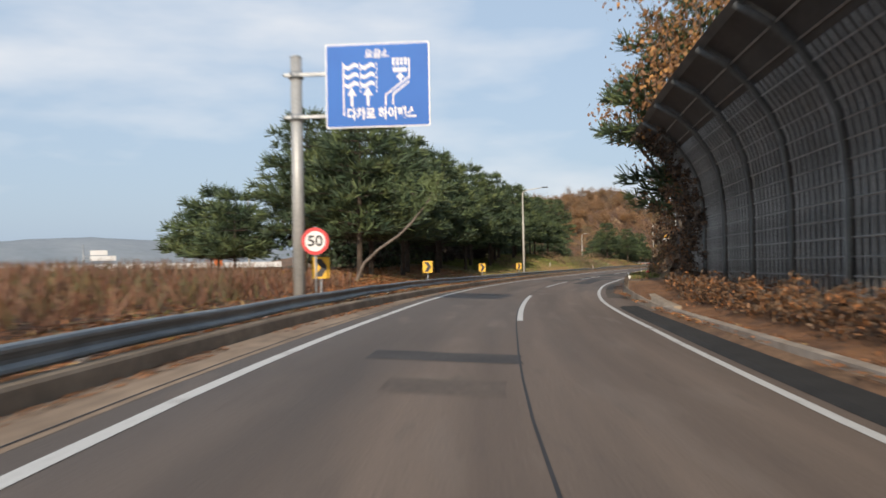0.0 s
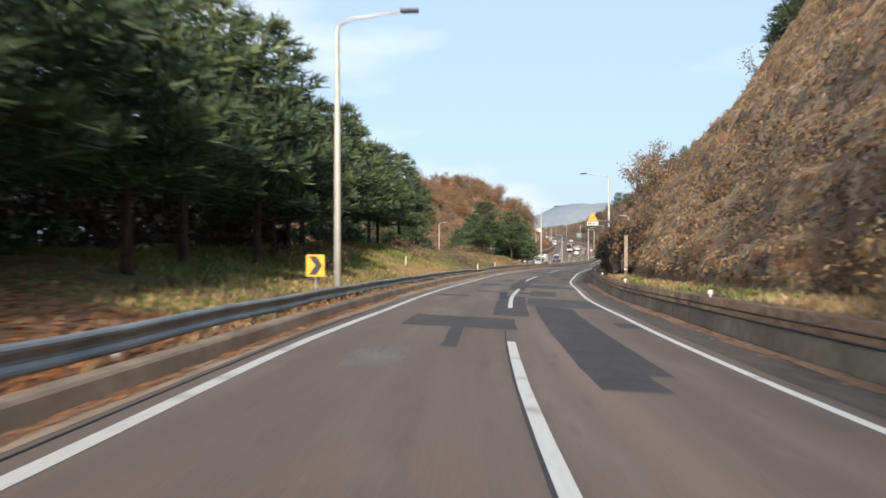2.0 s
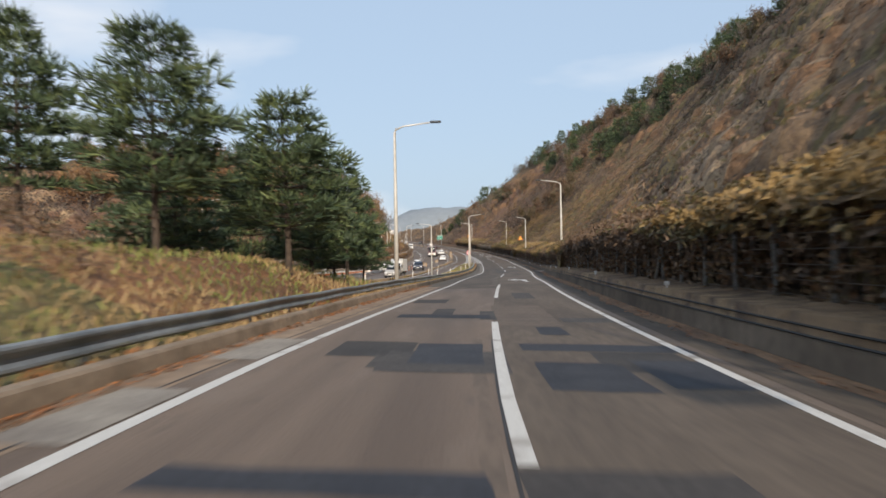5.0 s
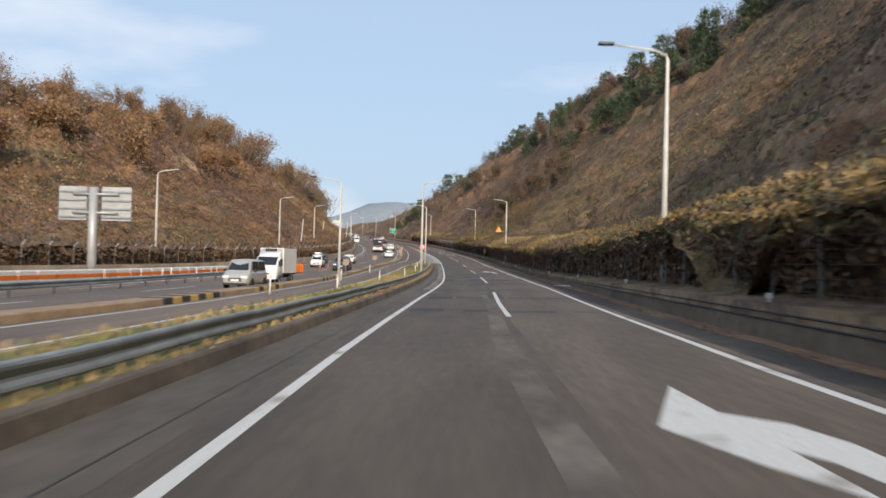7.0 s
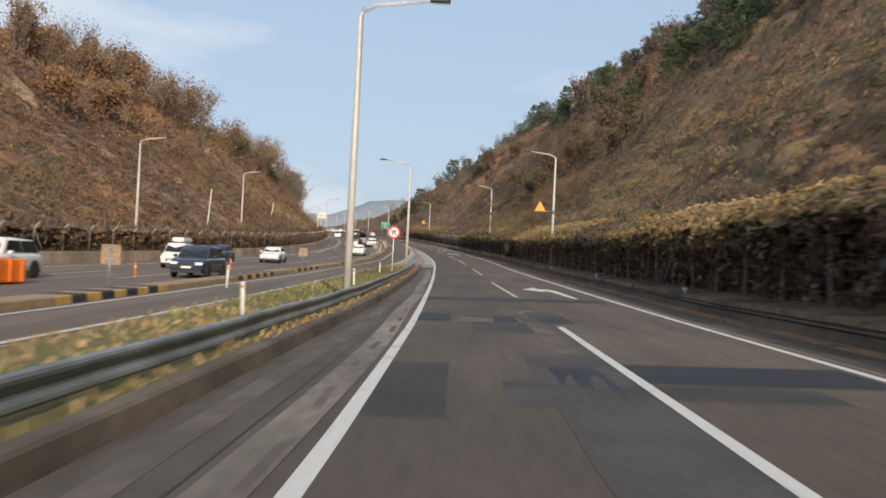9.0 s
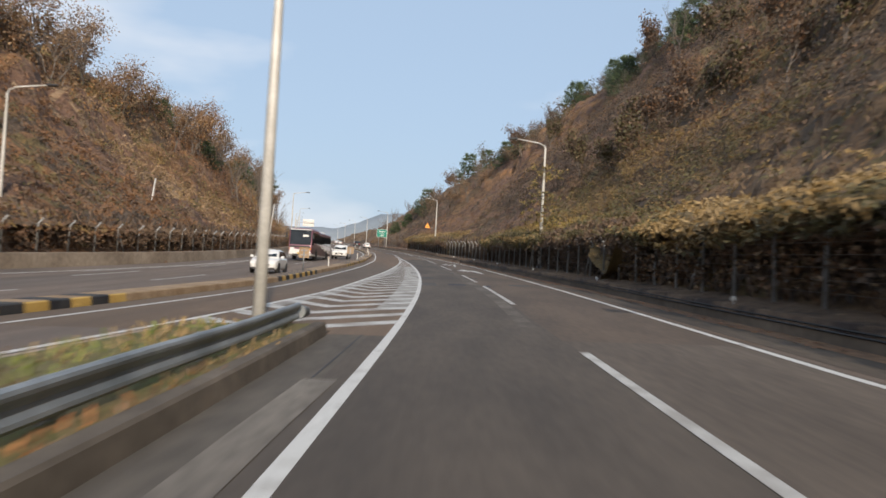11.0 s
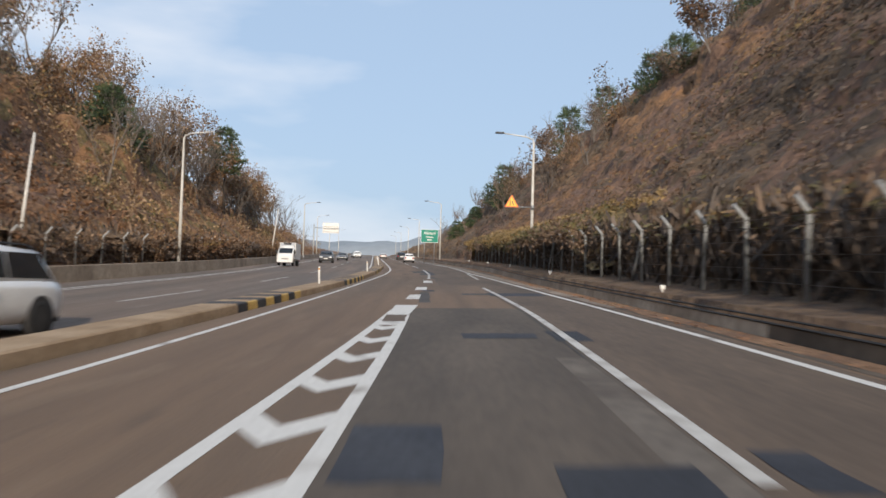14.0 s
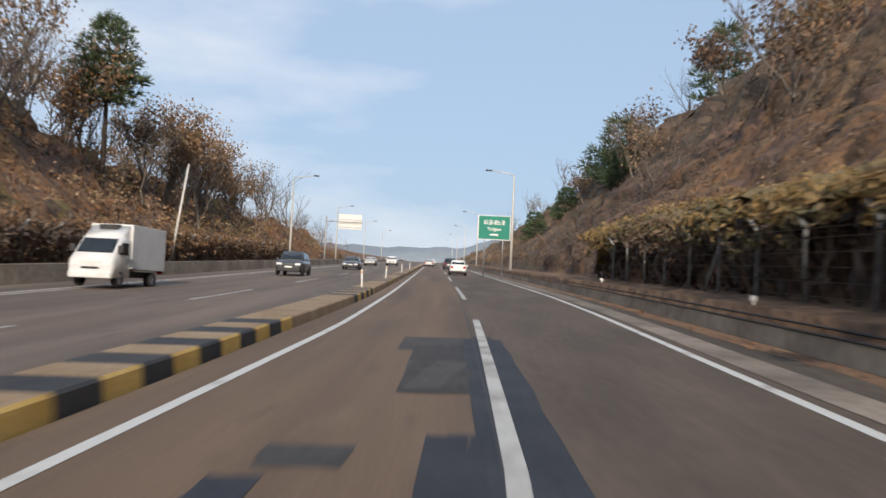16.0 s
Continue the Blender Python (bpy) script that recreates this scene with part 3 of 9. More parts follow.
# gore chevrons between the slip lane and the left lane
GORE_L, GORE_R = (lambda s: float(RAMP_R(s)) + 0.05), (lambda s: float(EDGE_L(s)) - 0.05)
s_ = 352.0
while s_ < 446:
    wid = 1.0 if s_ < 425 else 0.8
    gl, gr = GORE_L, GORE_R
    apex = gl(s_) * 0.55 + gr(s_) * 0.45
    run = 2.6 * min(1.0, (gr(s_) - gl(s_)) / 3.2)
    mark("chevron", [(s_, apex), (s_ + run * 1.15, gr(s_ + run * 1.15)), (s_ + run * 1.15 + wid, gr(s_ + run * 1.15 + wid)), (s_ + wid, apex),
                     (s_ + run + wid, gl(s_ + run + wid)), (s_ + run, gl(s_ + run))], M["paint"] if s_ > 425 else M["old_paint"], 0.005, "white chevron of the painted gore")
    s_ += 2.65
mark("gore_nose", [(446, GORE_L(446)), (446, GORE_R(446)), (453.5, -0.72), (453.5, -1.4)], M["paint"], 0.0045, "solid white tip of the painted gore")
for a_, b_ in ((360, 372), (372, 396), (396, 416)):
    strip("gore_wash", steps(a_, b_, 3), [(lambda s: float(RAMP_R(s)) + 0.08, 0.004), (lambda s: float(RAMP_R(s)) + 0.6, 0.004)], M["grey_paint"], "faded white wash along the gore edge", "road marking")
    strip("gore_wash", steps(a_, b_, 3), [(lambda s: float(EDGE_L(s)) - 0.95, 0.004), (lambda s: float(EDGE_L(s)) - 0.08, 0.004)], M["grey_paint"], "faded white wash along the gore edge", "road marking")


# arrows
def arrow_bent(s0, lat):
    """A merge arrow: a long shaft that bends to the left lane, with its head."""
    pts = [(10.5, -0.07), (8.6, -0.03), (8.0, 0.46), (7.1, 0.66), (5.3, 0.67), (0.0, 0.7), (0.0, 0.53), (4.5, 0.33), (5.7, 0.27), (6.4, 0.18), (6.8, 0.01), (5.2, 0.04), (6.3, -0.4), (7.8, -0.84)]
    mark("merge_arrow", [(s0 + a, lat + b) for a, b in pts], M["paint"], 0.005, "white bent arrow that points to the next lane")


arrow_bent(307.8, 4.3)
arrow_bent(213.0, 2.75)
arrow_bent(401.0, 3.4)
for cs in ([(421.8, 3.49), (425.4, 3.15), (431.0, 2.6), (430.0, 2.95)], [(431.0, 2.6), (430.9, 4.1), (430.1, 3.75), (430.0, 2.95)], [(430.9, 4.1), (421.8, 3.49), (425.0, 3.5), (430.1, 3.75)]):
    mark("give_way_triangle", cs, M["paint"], 0.005, "white open triangle on the right lane")

# ---- building kit ----
def part(name, bm, mat, parent, label=""):
    me = bpy.data.meshes.new(name)
    bm.to_mesh(me)
    bm.free()
    for mm in (mat if isinstance(mat, (list, tuple)) else [mat]):
        me.materials.append(mm)
    ob = new(name, me)
    if parent is not None:
        ob.parent = parent
    return tagged(ob, label)


def share(name, me, parent, m, label=""):
    """One more object on an existing mesh, under a thing."""
    ob = new(name, me)
    ob.parent = parent
    ob.matrix_local = m
    return tagged(ob, label)


def thing(name, m, label, category, group="", kind=""):
    ob = new(name)
    ob.matrix_world = m
    return tagged(ob, label, category, group, kind)


def box(bm, x0, x1, y0, y1, z0, z1, bevel=0.0):
    r = bmesh.ops.create_cube(bm, size=1.0, matrix=Matrix.Translation(((x0 + x1) / 2, (y0 + y1) / 2, (z0 + z1) / 2)) @ Matrix.Diagonal((x1 - x0, y1 - y0, z1 - z0, 1)))
    if bevel:
        es = list({e for v in r["verts"] for e in v.link_edges})
        bmesh.ops.bevel(bm, geom=es, offset=bevel, segments=2, affect='EDGES', profile=0.5)
    return bm


def boxed(*a, **k):
    return box(bmesh.new(), *a, **k)


def tube(bm, pts, radii, sides=8, cap=True):
    """A tapered tube along points."""
    rings = []
    pts = [Vector(p) for p in pts]
    for i, p in enumerate(pts):
        d = (pts[min(i + 1, len(pts) - 1)] - pts[max(i - 1, 0)]).normalized()
        side = d.cross(Vector((0, 0, 1)))
        if side.length < 0.05:
            side = d.cross(Vector((0, 1, 0)))
        side.normalize()
        up = side.cross(d)
        r = radii[i] if isinstance(radii, (list, tuple)) else radii
        rings.append([bm.verts.new(p + (side * math.cos(a) + up * math.sin(a)) * r) for a in [math.tau * k / sides for k in range(sides)]])
    for a, b in zip(rings, rings[1:]):
        for k in range(sides):
            f = bm.faces.new((a[k], a[(k + 1) % sides], b[(k + 1) % sides], b[k]))
            f.smooth = True
    if cap:
        bm.faces.new(rings[0][::-1])
        bm.faces.new(rings[-1])
    return bm


def tubed(pts, radii, sides=8):
    bm = tube(bmesh.new(), pts, radii, sides)
    bmesh.ops.recalc_face_normals(bm, faces=bm.faces)
    return bm


def plate(bm, outline, y0, y1):
    """A flat plate in the x-z plane with thickness from y0 to y1."""
    a = [bm.verts.new((x, y0, z)) for x, z in outline]
    b = [bm.verts.new((x, y1, z)) for x, z in outline]
    n = len(outline)
    bm.faces.new(a)
    bm.faces.new(b[::-1])
    for k in range(n):
        bm.faces.new((a[k], b[k], b[(k + 1) % n], a[(k + 1) % n]))
    bmesh.ops.recalc_face_normals(bm, faces=bm.faces)
    return bm


def plated(outline, y0, y1):
    return plate(bmesh.new(), outline, y0, y1)


def ring_outline(r, n=32, cx=0.0, cz=0.0):
    return [(cx + r * math.cos(math.tau * k / n), cz + r * math.sin(math.tau * k / n)) for k in range(n)]


# ---- shoulders, kerb, walls ----
strip("shoulder_left", steps(205, 352, 3), [(lambda s: float(KERB_L(s)) + 0.01, 0.006), (lambda s: float(EDGE_L(s)) * 0.4 + float(KERB_L(s)) * 0.6, 0.005),
      (lambda s: float(EDGE_L(s)) - 0.42, 0.004)], material("stained_shoulder_concrete", (0.062, 0.051, 0.041), (0.108, 0.090, 0.071), 0.35, 0.9, bump=0.3, fine=0.22, coord="UV", stretch=(0.35, 1, 1)),
      "dark stained concrete shoulder with joints", "shoulder")
strip("shoulder_left", steps(-60, 205, 3), [(lambda s: float(KERB_L(s)) + 0.01, 0.006), (lambda s: float(EDGE_L(s)) * 0.4 + float(KERB_L(s)) * 0.6, 0.005),
      (lambda s: float(EDGE_L(s)) - 0.42, 0.004)], material("shoulder_concrete", (0.215, 0.150, 0.100), (0.335, 0.245, 0.170), 0.35, 0.9, bump=0.3, fine=0.22, coord="UV", stretch=(0.35, 1, 1)),
      "dusty brown concrete shoulder with joints", "shoulder")
band("shoulder_seam", -60, 352, lambda s: float(EDGE_L(s)) * 0.55 + float(KERB_L(s)) * 0.45, 0.03, M["seam"], 0.009, "dark open joint along the shoulder")
strip("gutter_right", steps(43, 900, 3), [(lambda s: float(EDGE_R(s)) + 0.38, 0.004), (lambda s: float(WALL_R(s)) - 0.01, 0.006)],
      material("gutter_concrete", (0.050, 0.037, 0.027), (0.098, 0.075, 0.055), 0.4, 0.9, bump=0.3, fine=0.25, coord="UV", stretch=(0.3, 1, 1)), "stained concrete gutter beside the wall", "gutter")
strip("gutter_pale", steps(452, 640, 3), [(lambda s: float(EDGE_R(s)) + 0.30, 0.009), (lambda s: float(EDGE_R(s)) + 0.95, 0.010)], M["concrete_dark"], "pale concrete gutter slab beside the edge line", "gutter")
strip("gutter_dirt", steps(49, 620, 3), [(lambda s: float(WALL_R(s)) - 0.46 - 0.12 * math.sin(s * 0.9) - 0.08 * math.sin(s * 2.3), 0.009), (lambda s: float(WALL_R(s)) - 0.005, 0.03)], M["soil"], "dark silt and leaves at the foot of the wall", "dirt")
strip("gutter_black", steps(-60, 33, 3), [(lambda s: float(EDGE_R(s)) + 0.30, 0.004), (lambda s: float(EDGE_R(s)) + 0.42, 0.07), (lambda s: float(EDGE_R(s)) + 0.95, 0.10),
      (lambda s: float(EDGE_R(s)) + 1.02, 0.0)], material("black_asphalt_berm", (0.012, 0.011, 0.010), (0.024, 0.022, 0.020), 1.2, 0.92, bump=0.4, fine=0.25), "black asphalt gutter strip along the inside of the bend", "gutter")
strip("verge_right", steps(-60, 30, 2), [(lambda s: float(EDGE_R(s)) + 1.0, 0.03), (lambda s: float(EDGE_R(s)) + 1.3, 0.10), (lambda s: float(WALL_R(s)) + 0.3, 0.16)], M["soil"], "leaf-covered verge soil", "verge")

M["kerbstone"] = material("kerbstone_concrete", (0.175, 0.132, 0.092), (0.29, 0.225, 0.163), 0.7, 0.9, bump=0.45, fine=0.25, obrand=0.12)


def section_piece(name, s0, s1, cols, mat, parent, step=2.0, label=""):
    ob = strip(name, steps(s0, s1, step), cols, mat, parent=parent, closed=True, kind="")
    return tagged(ob, label)


def run_of_pieces(name, piece, s0, s1, length, gap, cols, mat, label, category, step=3.0):
    top = tagged(new(name), label, category, kind="structure")
    s = s0
    while s < s1 - 0.5:
        section_piece(piece, s, min(s + length, s1) - gap, cols, mat, top, step)
        s += length
    return top


KERB_SECTION = [(lambda s: float(KERB_L(s)), -0.1), (lambda s: float(KERB_L(s)) - 0.04, 0.20), (lambda s: float(KERB_L(s)) - 0.07, 0.235),
              (lambda s: float(KERB_L(s)) - 0.24, 0.24), (lambda s: float(KERB_L(s)) - 0.26, -0.1)]
run_of_pieces("kerb_left", "kerbstone", -40, 206, 6.0, 0.02, KERB_SECTION, M["kerbstone"], "low weathered concrete kerb under the guardrail", "kerb")
run_of_pieces("kerb_left", "kerbstone", 206, 352, 6.0, 0.02, KERB_SECTION, material("stained_kerb_concrete", (0.072, 0.058, 0.044), (0.138, 0.112, 0.086), 0.6, 0.9, bump=0.45, fine=0.3, obrand=0.2), "low mud-stained concrete kerb under the guardrail", "kerb")
run_of_pieces("kerb_verge", "kerbstone", -30, 30, 2.0, 0.02, [(lambda s: float(EDGE_R(s)) + 1.45, 0.0), (lambda s: float(EDGE_R(s)) + 1.47, 0.24), (lambda s: float(EDGE_R(s)) + 1.66, 0.27),
              (lambda s: float(EDGE_R(s)) + 1.68, 0.0)], M["concrete"], "pale concrete kerb half buried in leaves", "kerb", 1.0)
M["wall_concrete"] = material("retaining_wall_concrete", (0.25, 0.195, 0.142), (0.40, 0.325, 0.245), 0.35, 0.9, bump=0.35, fine=0.2, obrand=0.1)
# darker brown tone of the same wall, for s 173 to 443
M["wall_dark"] = material("dark_wall_concrete", (0.078, 0.058, 0.040), (0.150, 0.114, 0.081), 0.3, 0.9, bump=0.35, fine=0.22, obrand=0.12)
WALL_SECTION = [(lambda s: float(WALL_R(s)), -0.1), (lambda s: float(WALL_R(s)) + 0.05, lambda s: float(WALL_H(s)) * 0.55), (lambda s: float(WALL_R(s)) + 0.09, lambda s: float(WALL_H(s)) * 0.62),
              (lambda s: float(WALL_R(s)) + 0.15, lambda s: float(WALL_H(s)) - 0.03), (lambda s: float(WALL_R(s)) + 0.18, WALL_H), (lambda s: float(WALL_R(s)) + 0.42, lambda s: float(WALL_H(s)) + 0.02), (lambda s: float(WALL_R(s)) + 0.44, -0.1)]
run_of_pieces("wall_right", "wall_panel", 29, 131, 6.0, 0.015, WALL_SECTION, M["wall_concrete"], "low pale concrete retaining wall", "wall")
M["wall_mid"] = material("mid_tone_wall_concrete", (0.118, 0.092, 0.067), (0.205, 0.163, 0.121), 0.3, 0.9, bump=0.35, fine=0.22, obrand=0.14)
run_of_pieces("wall_right", "wall_panel", 131, 173, 6.0, 0.015, WALL_SECTION, M["wall_mid"], "low mid-toned concrete retaining wall", "wall")
run_of_pieces("wall_right", "wall_panel", 443, 899, 6.0, 0.015, WALL_SECTION, M["wall_concrete"], "low tan concrete retaining wall", "wall")
run_of_pieces("wall_right", "wall_panel", 173, 443, 6.0, 0.015, WALL_SECTION, M["wall_dark"], "low darker brown concrete retaining wall", "wall")
for dl, dh in ((0.035, 0.63), (0.095, 0.82)):      # two cables clipped to the wall's face
    ob_ = strip("cable", steps(47, 620, 4), [(lambda s, dl=dl: float(WALL_R(s)) + dl, lambda s, dh=dh: float(WALL_H(s)) * dh - 0.022), (lambda s, dl=dl: float(WALL_R(s)) + dl + 0.022, lambda s, dh=dh: float(WALL_H(s)) * dh),
                (lambda s, dl=dl: float(WALL_R(s)) + dl, lambda s, dh=dh: float(WALL_H(s)) * dh + 0.022), (lambda s, dl=dl: float(WALL_R(s)) + dl - 0.022, lambda s, dh=dh: float(WALL_H(s)) * dh)],
                M["black"], "black cable clipped along the face of the wall", "cable", closed=True)
run_of_pieces("wall_opposite", "wall_panel", 225, 900, 8.0, 0.015, [(lambda s: float(WALL_O(s)) - 0.42, -0.2), (lambda s: float(WALL_O(s)) - 0.40, 0.78), (lambda s: float(WALL_O(s)) - 0.06, 0.78),
              (lambda s: float(WALL_O(s)), -0.2)], M["wall_concrete"], "low concrete wall along the opposite carriageway", "wall")

# median kerb: tan concrete with yellow and black striped lengths
CM = lambda off: (lambda s: float(CURB_M(s)) + off)
MED = [(CM(0.0), -0.1), (CM(-0.03), 0.20), (CM(-0.07), 0.235), (CM(-0.98), 0.24), (CM(-1.02), 0.20), (CM(-1.05), -0.1)]
median_kerb = tagged(new("median_kerb"), "low tan concrete median kerb with yellow and black striped lengths", "kerb", kind="structure")
STRIPED = ((243, 250), (257, 264), (281, 290), (297, 306), (318, 327), (334, 342), (353, 360), (378, 391), (411, 419), (424, 437), (450, 458), (470, 480.5), (492.6, 505), (516, 524), (534, 542),
           (552, 560), (572, 580), (594, 602), (616, 624))
s_ = 205.0
k_ = 0
while s_ < 760:
    inside = [ab for ab in STRIPED if ab[0] <= s_ < ab[1]]
    if inside:
        ln = 1.05
        mat_ = M["yellow"] if k_ % 2 else M["kerb_black"]
        ob_ = section_piece("kerb_block", s_, s_ + ln - 0.012, MED, [mat_, M["kerb_tan"]], median_kerb, 1.0)
        if k_ % 2:
            for poly in ob_.data.polygons:
                if abs(poly.normal.z) > 0.8:
                    poly.material_index = 1
        k_ += 1
    else:
        nxt = min([ab[0] for ab in STRIPED if ab[0] > s_] + [s_ + 6.0])
        ln = max(min(6.0, nxt - s_), 0.3)
        section_piece("kerb_length", s_, s_ + ln - 0.012, MED, M["kerb_tan"], median_kerb, 2.0)
    s_ += ln
M["verge_grass"] = material("thin_verge_grass", (0.16, 0.125, 0.05), (0.105, 0.115, 0.03), 0.8, 0.95, bump=0.6, fine=0.35)
strip("verge_strip", steps(205, 352, 2), [(lambda s: float(RAMP_R(s)) + 0.45, 0.01), (lambda s: float(RAMP_R(s)) + 0.7, 0.09), (lambda s: (float(RAMP_R(s)) + float(RAIL_L(s))) / 2, 0.16),
      (lambda s: float(KERB_L(s)) - 0.2, 0.2)], M["verge_grass"], "grassy verge strip between guardrail and slip lane", "verge", smooth_shade=True)
strip("ramp_shoulder", steps(205, 352, 3), [(lambda s: float(RAMP_R(s)) + 0.2, 0.008), (lambda s: float(RAMP_R(s)) + 0.62, 0.01)], M["concrete"], "pale concrete edge of the slip lane", "shoulder")
# opposite carriageway lines
band("edge_line", 200, 900, lambda s: float(CURB_M(s)) - 1.45, 0.15, M["paint"], label="white edge line of the opposite carriageway")
band("edge_line", 225, 900, lambda s: float(WALL_O(s)) + 2.3, 0.15, M["paint"], label="white outer edge line of the opposite carriageway")
band("edge_line", 380, 900, lambda s: float(WALL_O(s)) + 2.75, 0.15, M["old_paint"], label="second white outer line of the opposite carriageway")
s_ = 215.0
while s_ < 760:
    band("lane_dash", s_, s_ + 9, lambda s: float(CURB_M(s)) - 5.2, 0.15, M["old_paint"], label="white lane dash of the opposite carriageway")
    if s_ < 420:
        band("lane_dash", s_, s_ + 9, lambda s: float(CURB_M(s)) - 8.8, 0.15, M["old_paint"], label="white lane dash of the opposite carriageway")
    s_ += 20.0


# ---- guardrail ----
def build_guardrail():
    top = thing("guardrail", Matrix.Identity(4), "weathered grey steel guardrail with round-backed beam on short posts", "guardrail")
    prof = [(-0.015, 0.255), (0.03, 0.27), (0.048, 0.30), (0.04, 0.335), (0.008, 0.38), (0.004, 0.42), (0.03, 0.465), (0.062, 0.50), (0.07, 0.535), (0.055, 0.565), (0.02, 0.582), (-0.03, 0.575), (-0.05, 0.42), (-0.05, 0.27)]
    for k in range(97):
        s = -36 + k * 4.0
        dip = 0.0
        cols = [((lambda q, a=a: float(RAIL_L(q)) + a), (lambda q, b=b: b + 0.012 * math.sin(q * 0.7) - (0.16 * math.exp(-((q - 137) / 5.0) ** 2)))) for a, b in prof]
        ob = strip("beam", steps(s, s + 4.02, 2), cols, M["rail_steel"], parent=top, closed=True, kind="", smooth_shade=False)
    bm = bmesh.new()
    tube(bm, [(0, 0, -0.3), (0, 0, 0.54)], 0.06, 10)
    post = part("post", bm, M["steel"], top)
    post.matrix_local = place(-36 + 2, float(RAIL_L(-34)) - 0.13)
    for k in range(1, 97):
        s = -34 + k * 4.0
        share("post", post.data, top, place(s, float(RAIL_L(s)) - 0.13))
    bm = bmesh.new()
    tube(bm, [(0, 0, 0.40), (0, 0.12, 0.40), (0.12, 0.3, 0.40)], [0.15, 0.15, 0.1], 10)
    end = part("end_cap", bm, M["rail_steel"], top)
    end.matrix_local = place(352.2, float(RAIL_L(352)) - 0.03)


build_guardrail()


# ---- fences ----
def build_fence(name, s0, s1, step, off, side, height, label):
    top = thing(name, Matrix.Identity(4), label, "fence")
    lat0 = (lambda s: float(WALL_R(s)) + off) if side > 0 else (lambda s: float(WALL_O(s)) - off)
    bm = bmesh.new()
    tube(bm, [(0, 0, -0.3), (0, 0, height), (-0.3 * side, 0, height + 0.34)], [0.065, 0.065, 0.05], 8)
    data = None
    n = int((s1 - s0) / step)
    for k in range(n + 1):
        s = s0 + k * step
        m = place(s, lat0(s), 0.7) @ pose(0, 0, 0, random.uniform(-1.5, 1.5), random.uniform(-2, 2), 0)
        if data is None:
            p = part("post", bm, M["fence_steel"], top)
            p.matrix_local = m
            data = p.data
        else:
            share("post", data, top, m)
        if k % 6 == 3:
            q = bmesh.new()
            tube(q, [(0, 0, 1.5), (0, 1.6, -0.2)], 0.05, 6)
            b = part("brace", q, M["fence_steel"], top)
            b.matrix_local = m
    for h in (0.25, 0.55, 0.85, 1.15, 1.45, height - 0.05):
        hh = 0.7 + h
        strip("wire", steps(s0, s1, 4), [(lambda s: lat0(s) - 0.09 * side, hh - 0.008), (lambda s: lat0(s) - 0.08 * side, hh + 0.006), (lambda s: lat0(s) - 0.10 * side, hh + 0.006)], M["wire"], parent=top, closed=True, kind="")
    return top


build_fence("fence_right", 118, 527, 3.05, 1.35, 1, 1.7, "grey steel post and wire fence overgrown with dry vines")
build_fence("fence_opposite", 232, 590, 3.6, 1.3, -1, 1.6, "grey steel post and wire fence beyond the opposite carriageway")


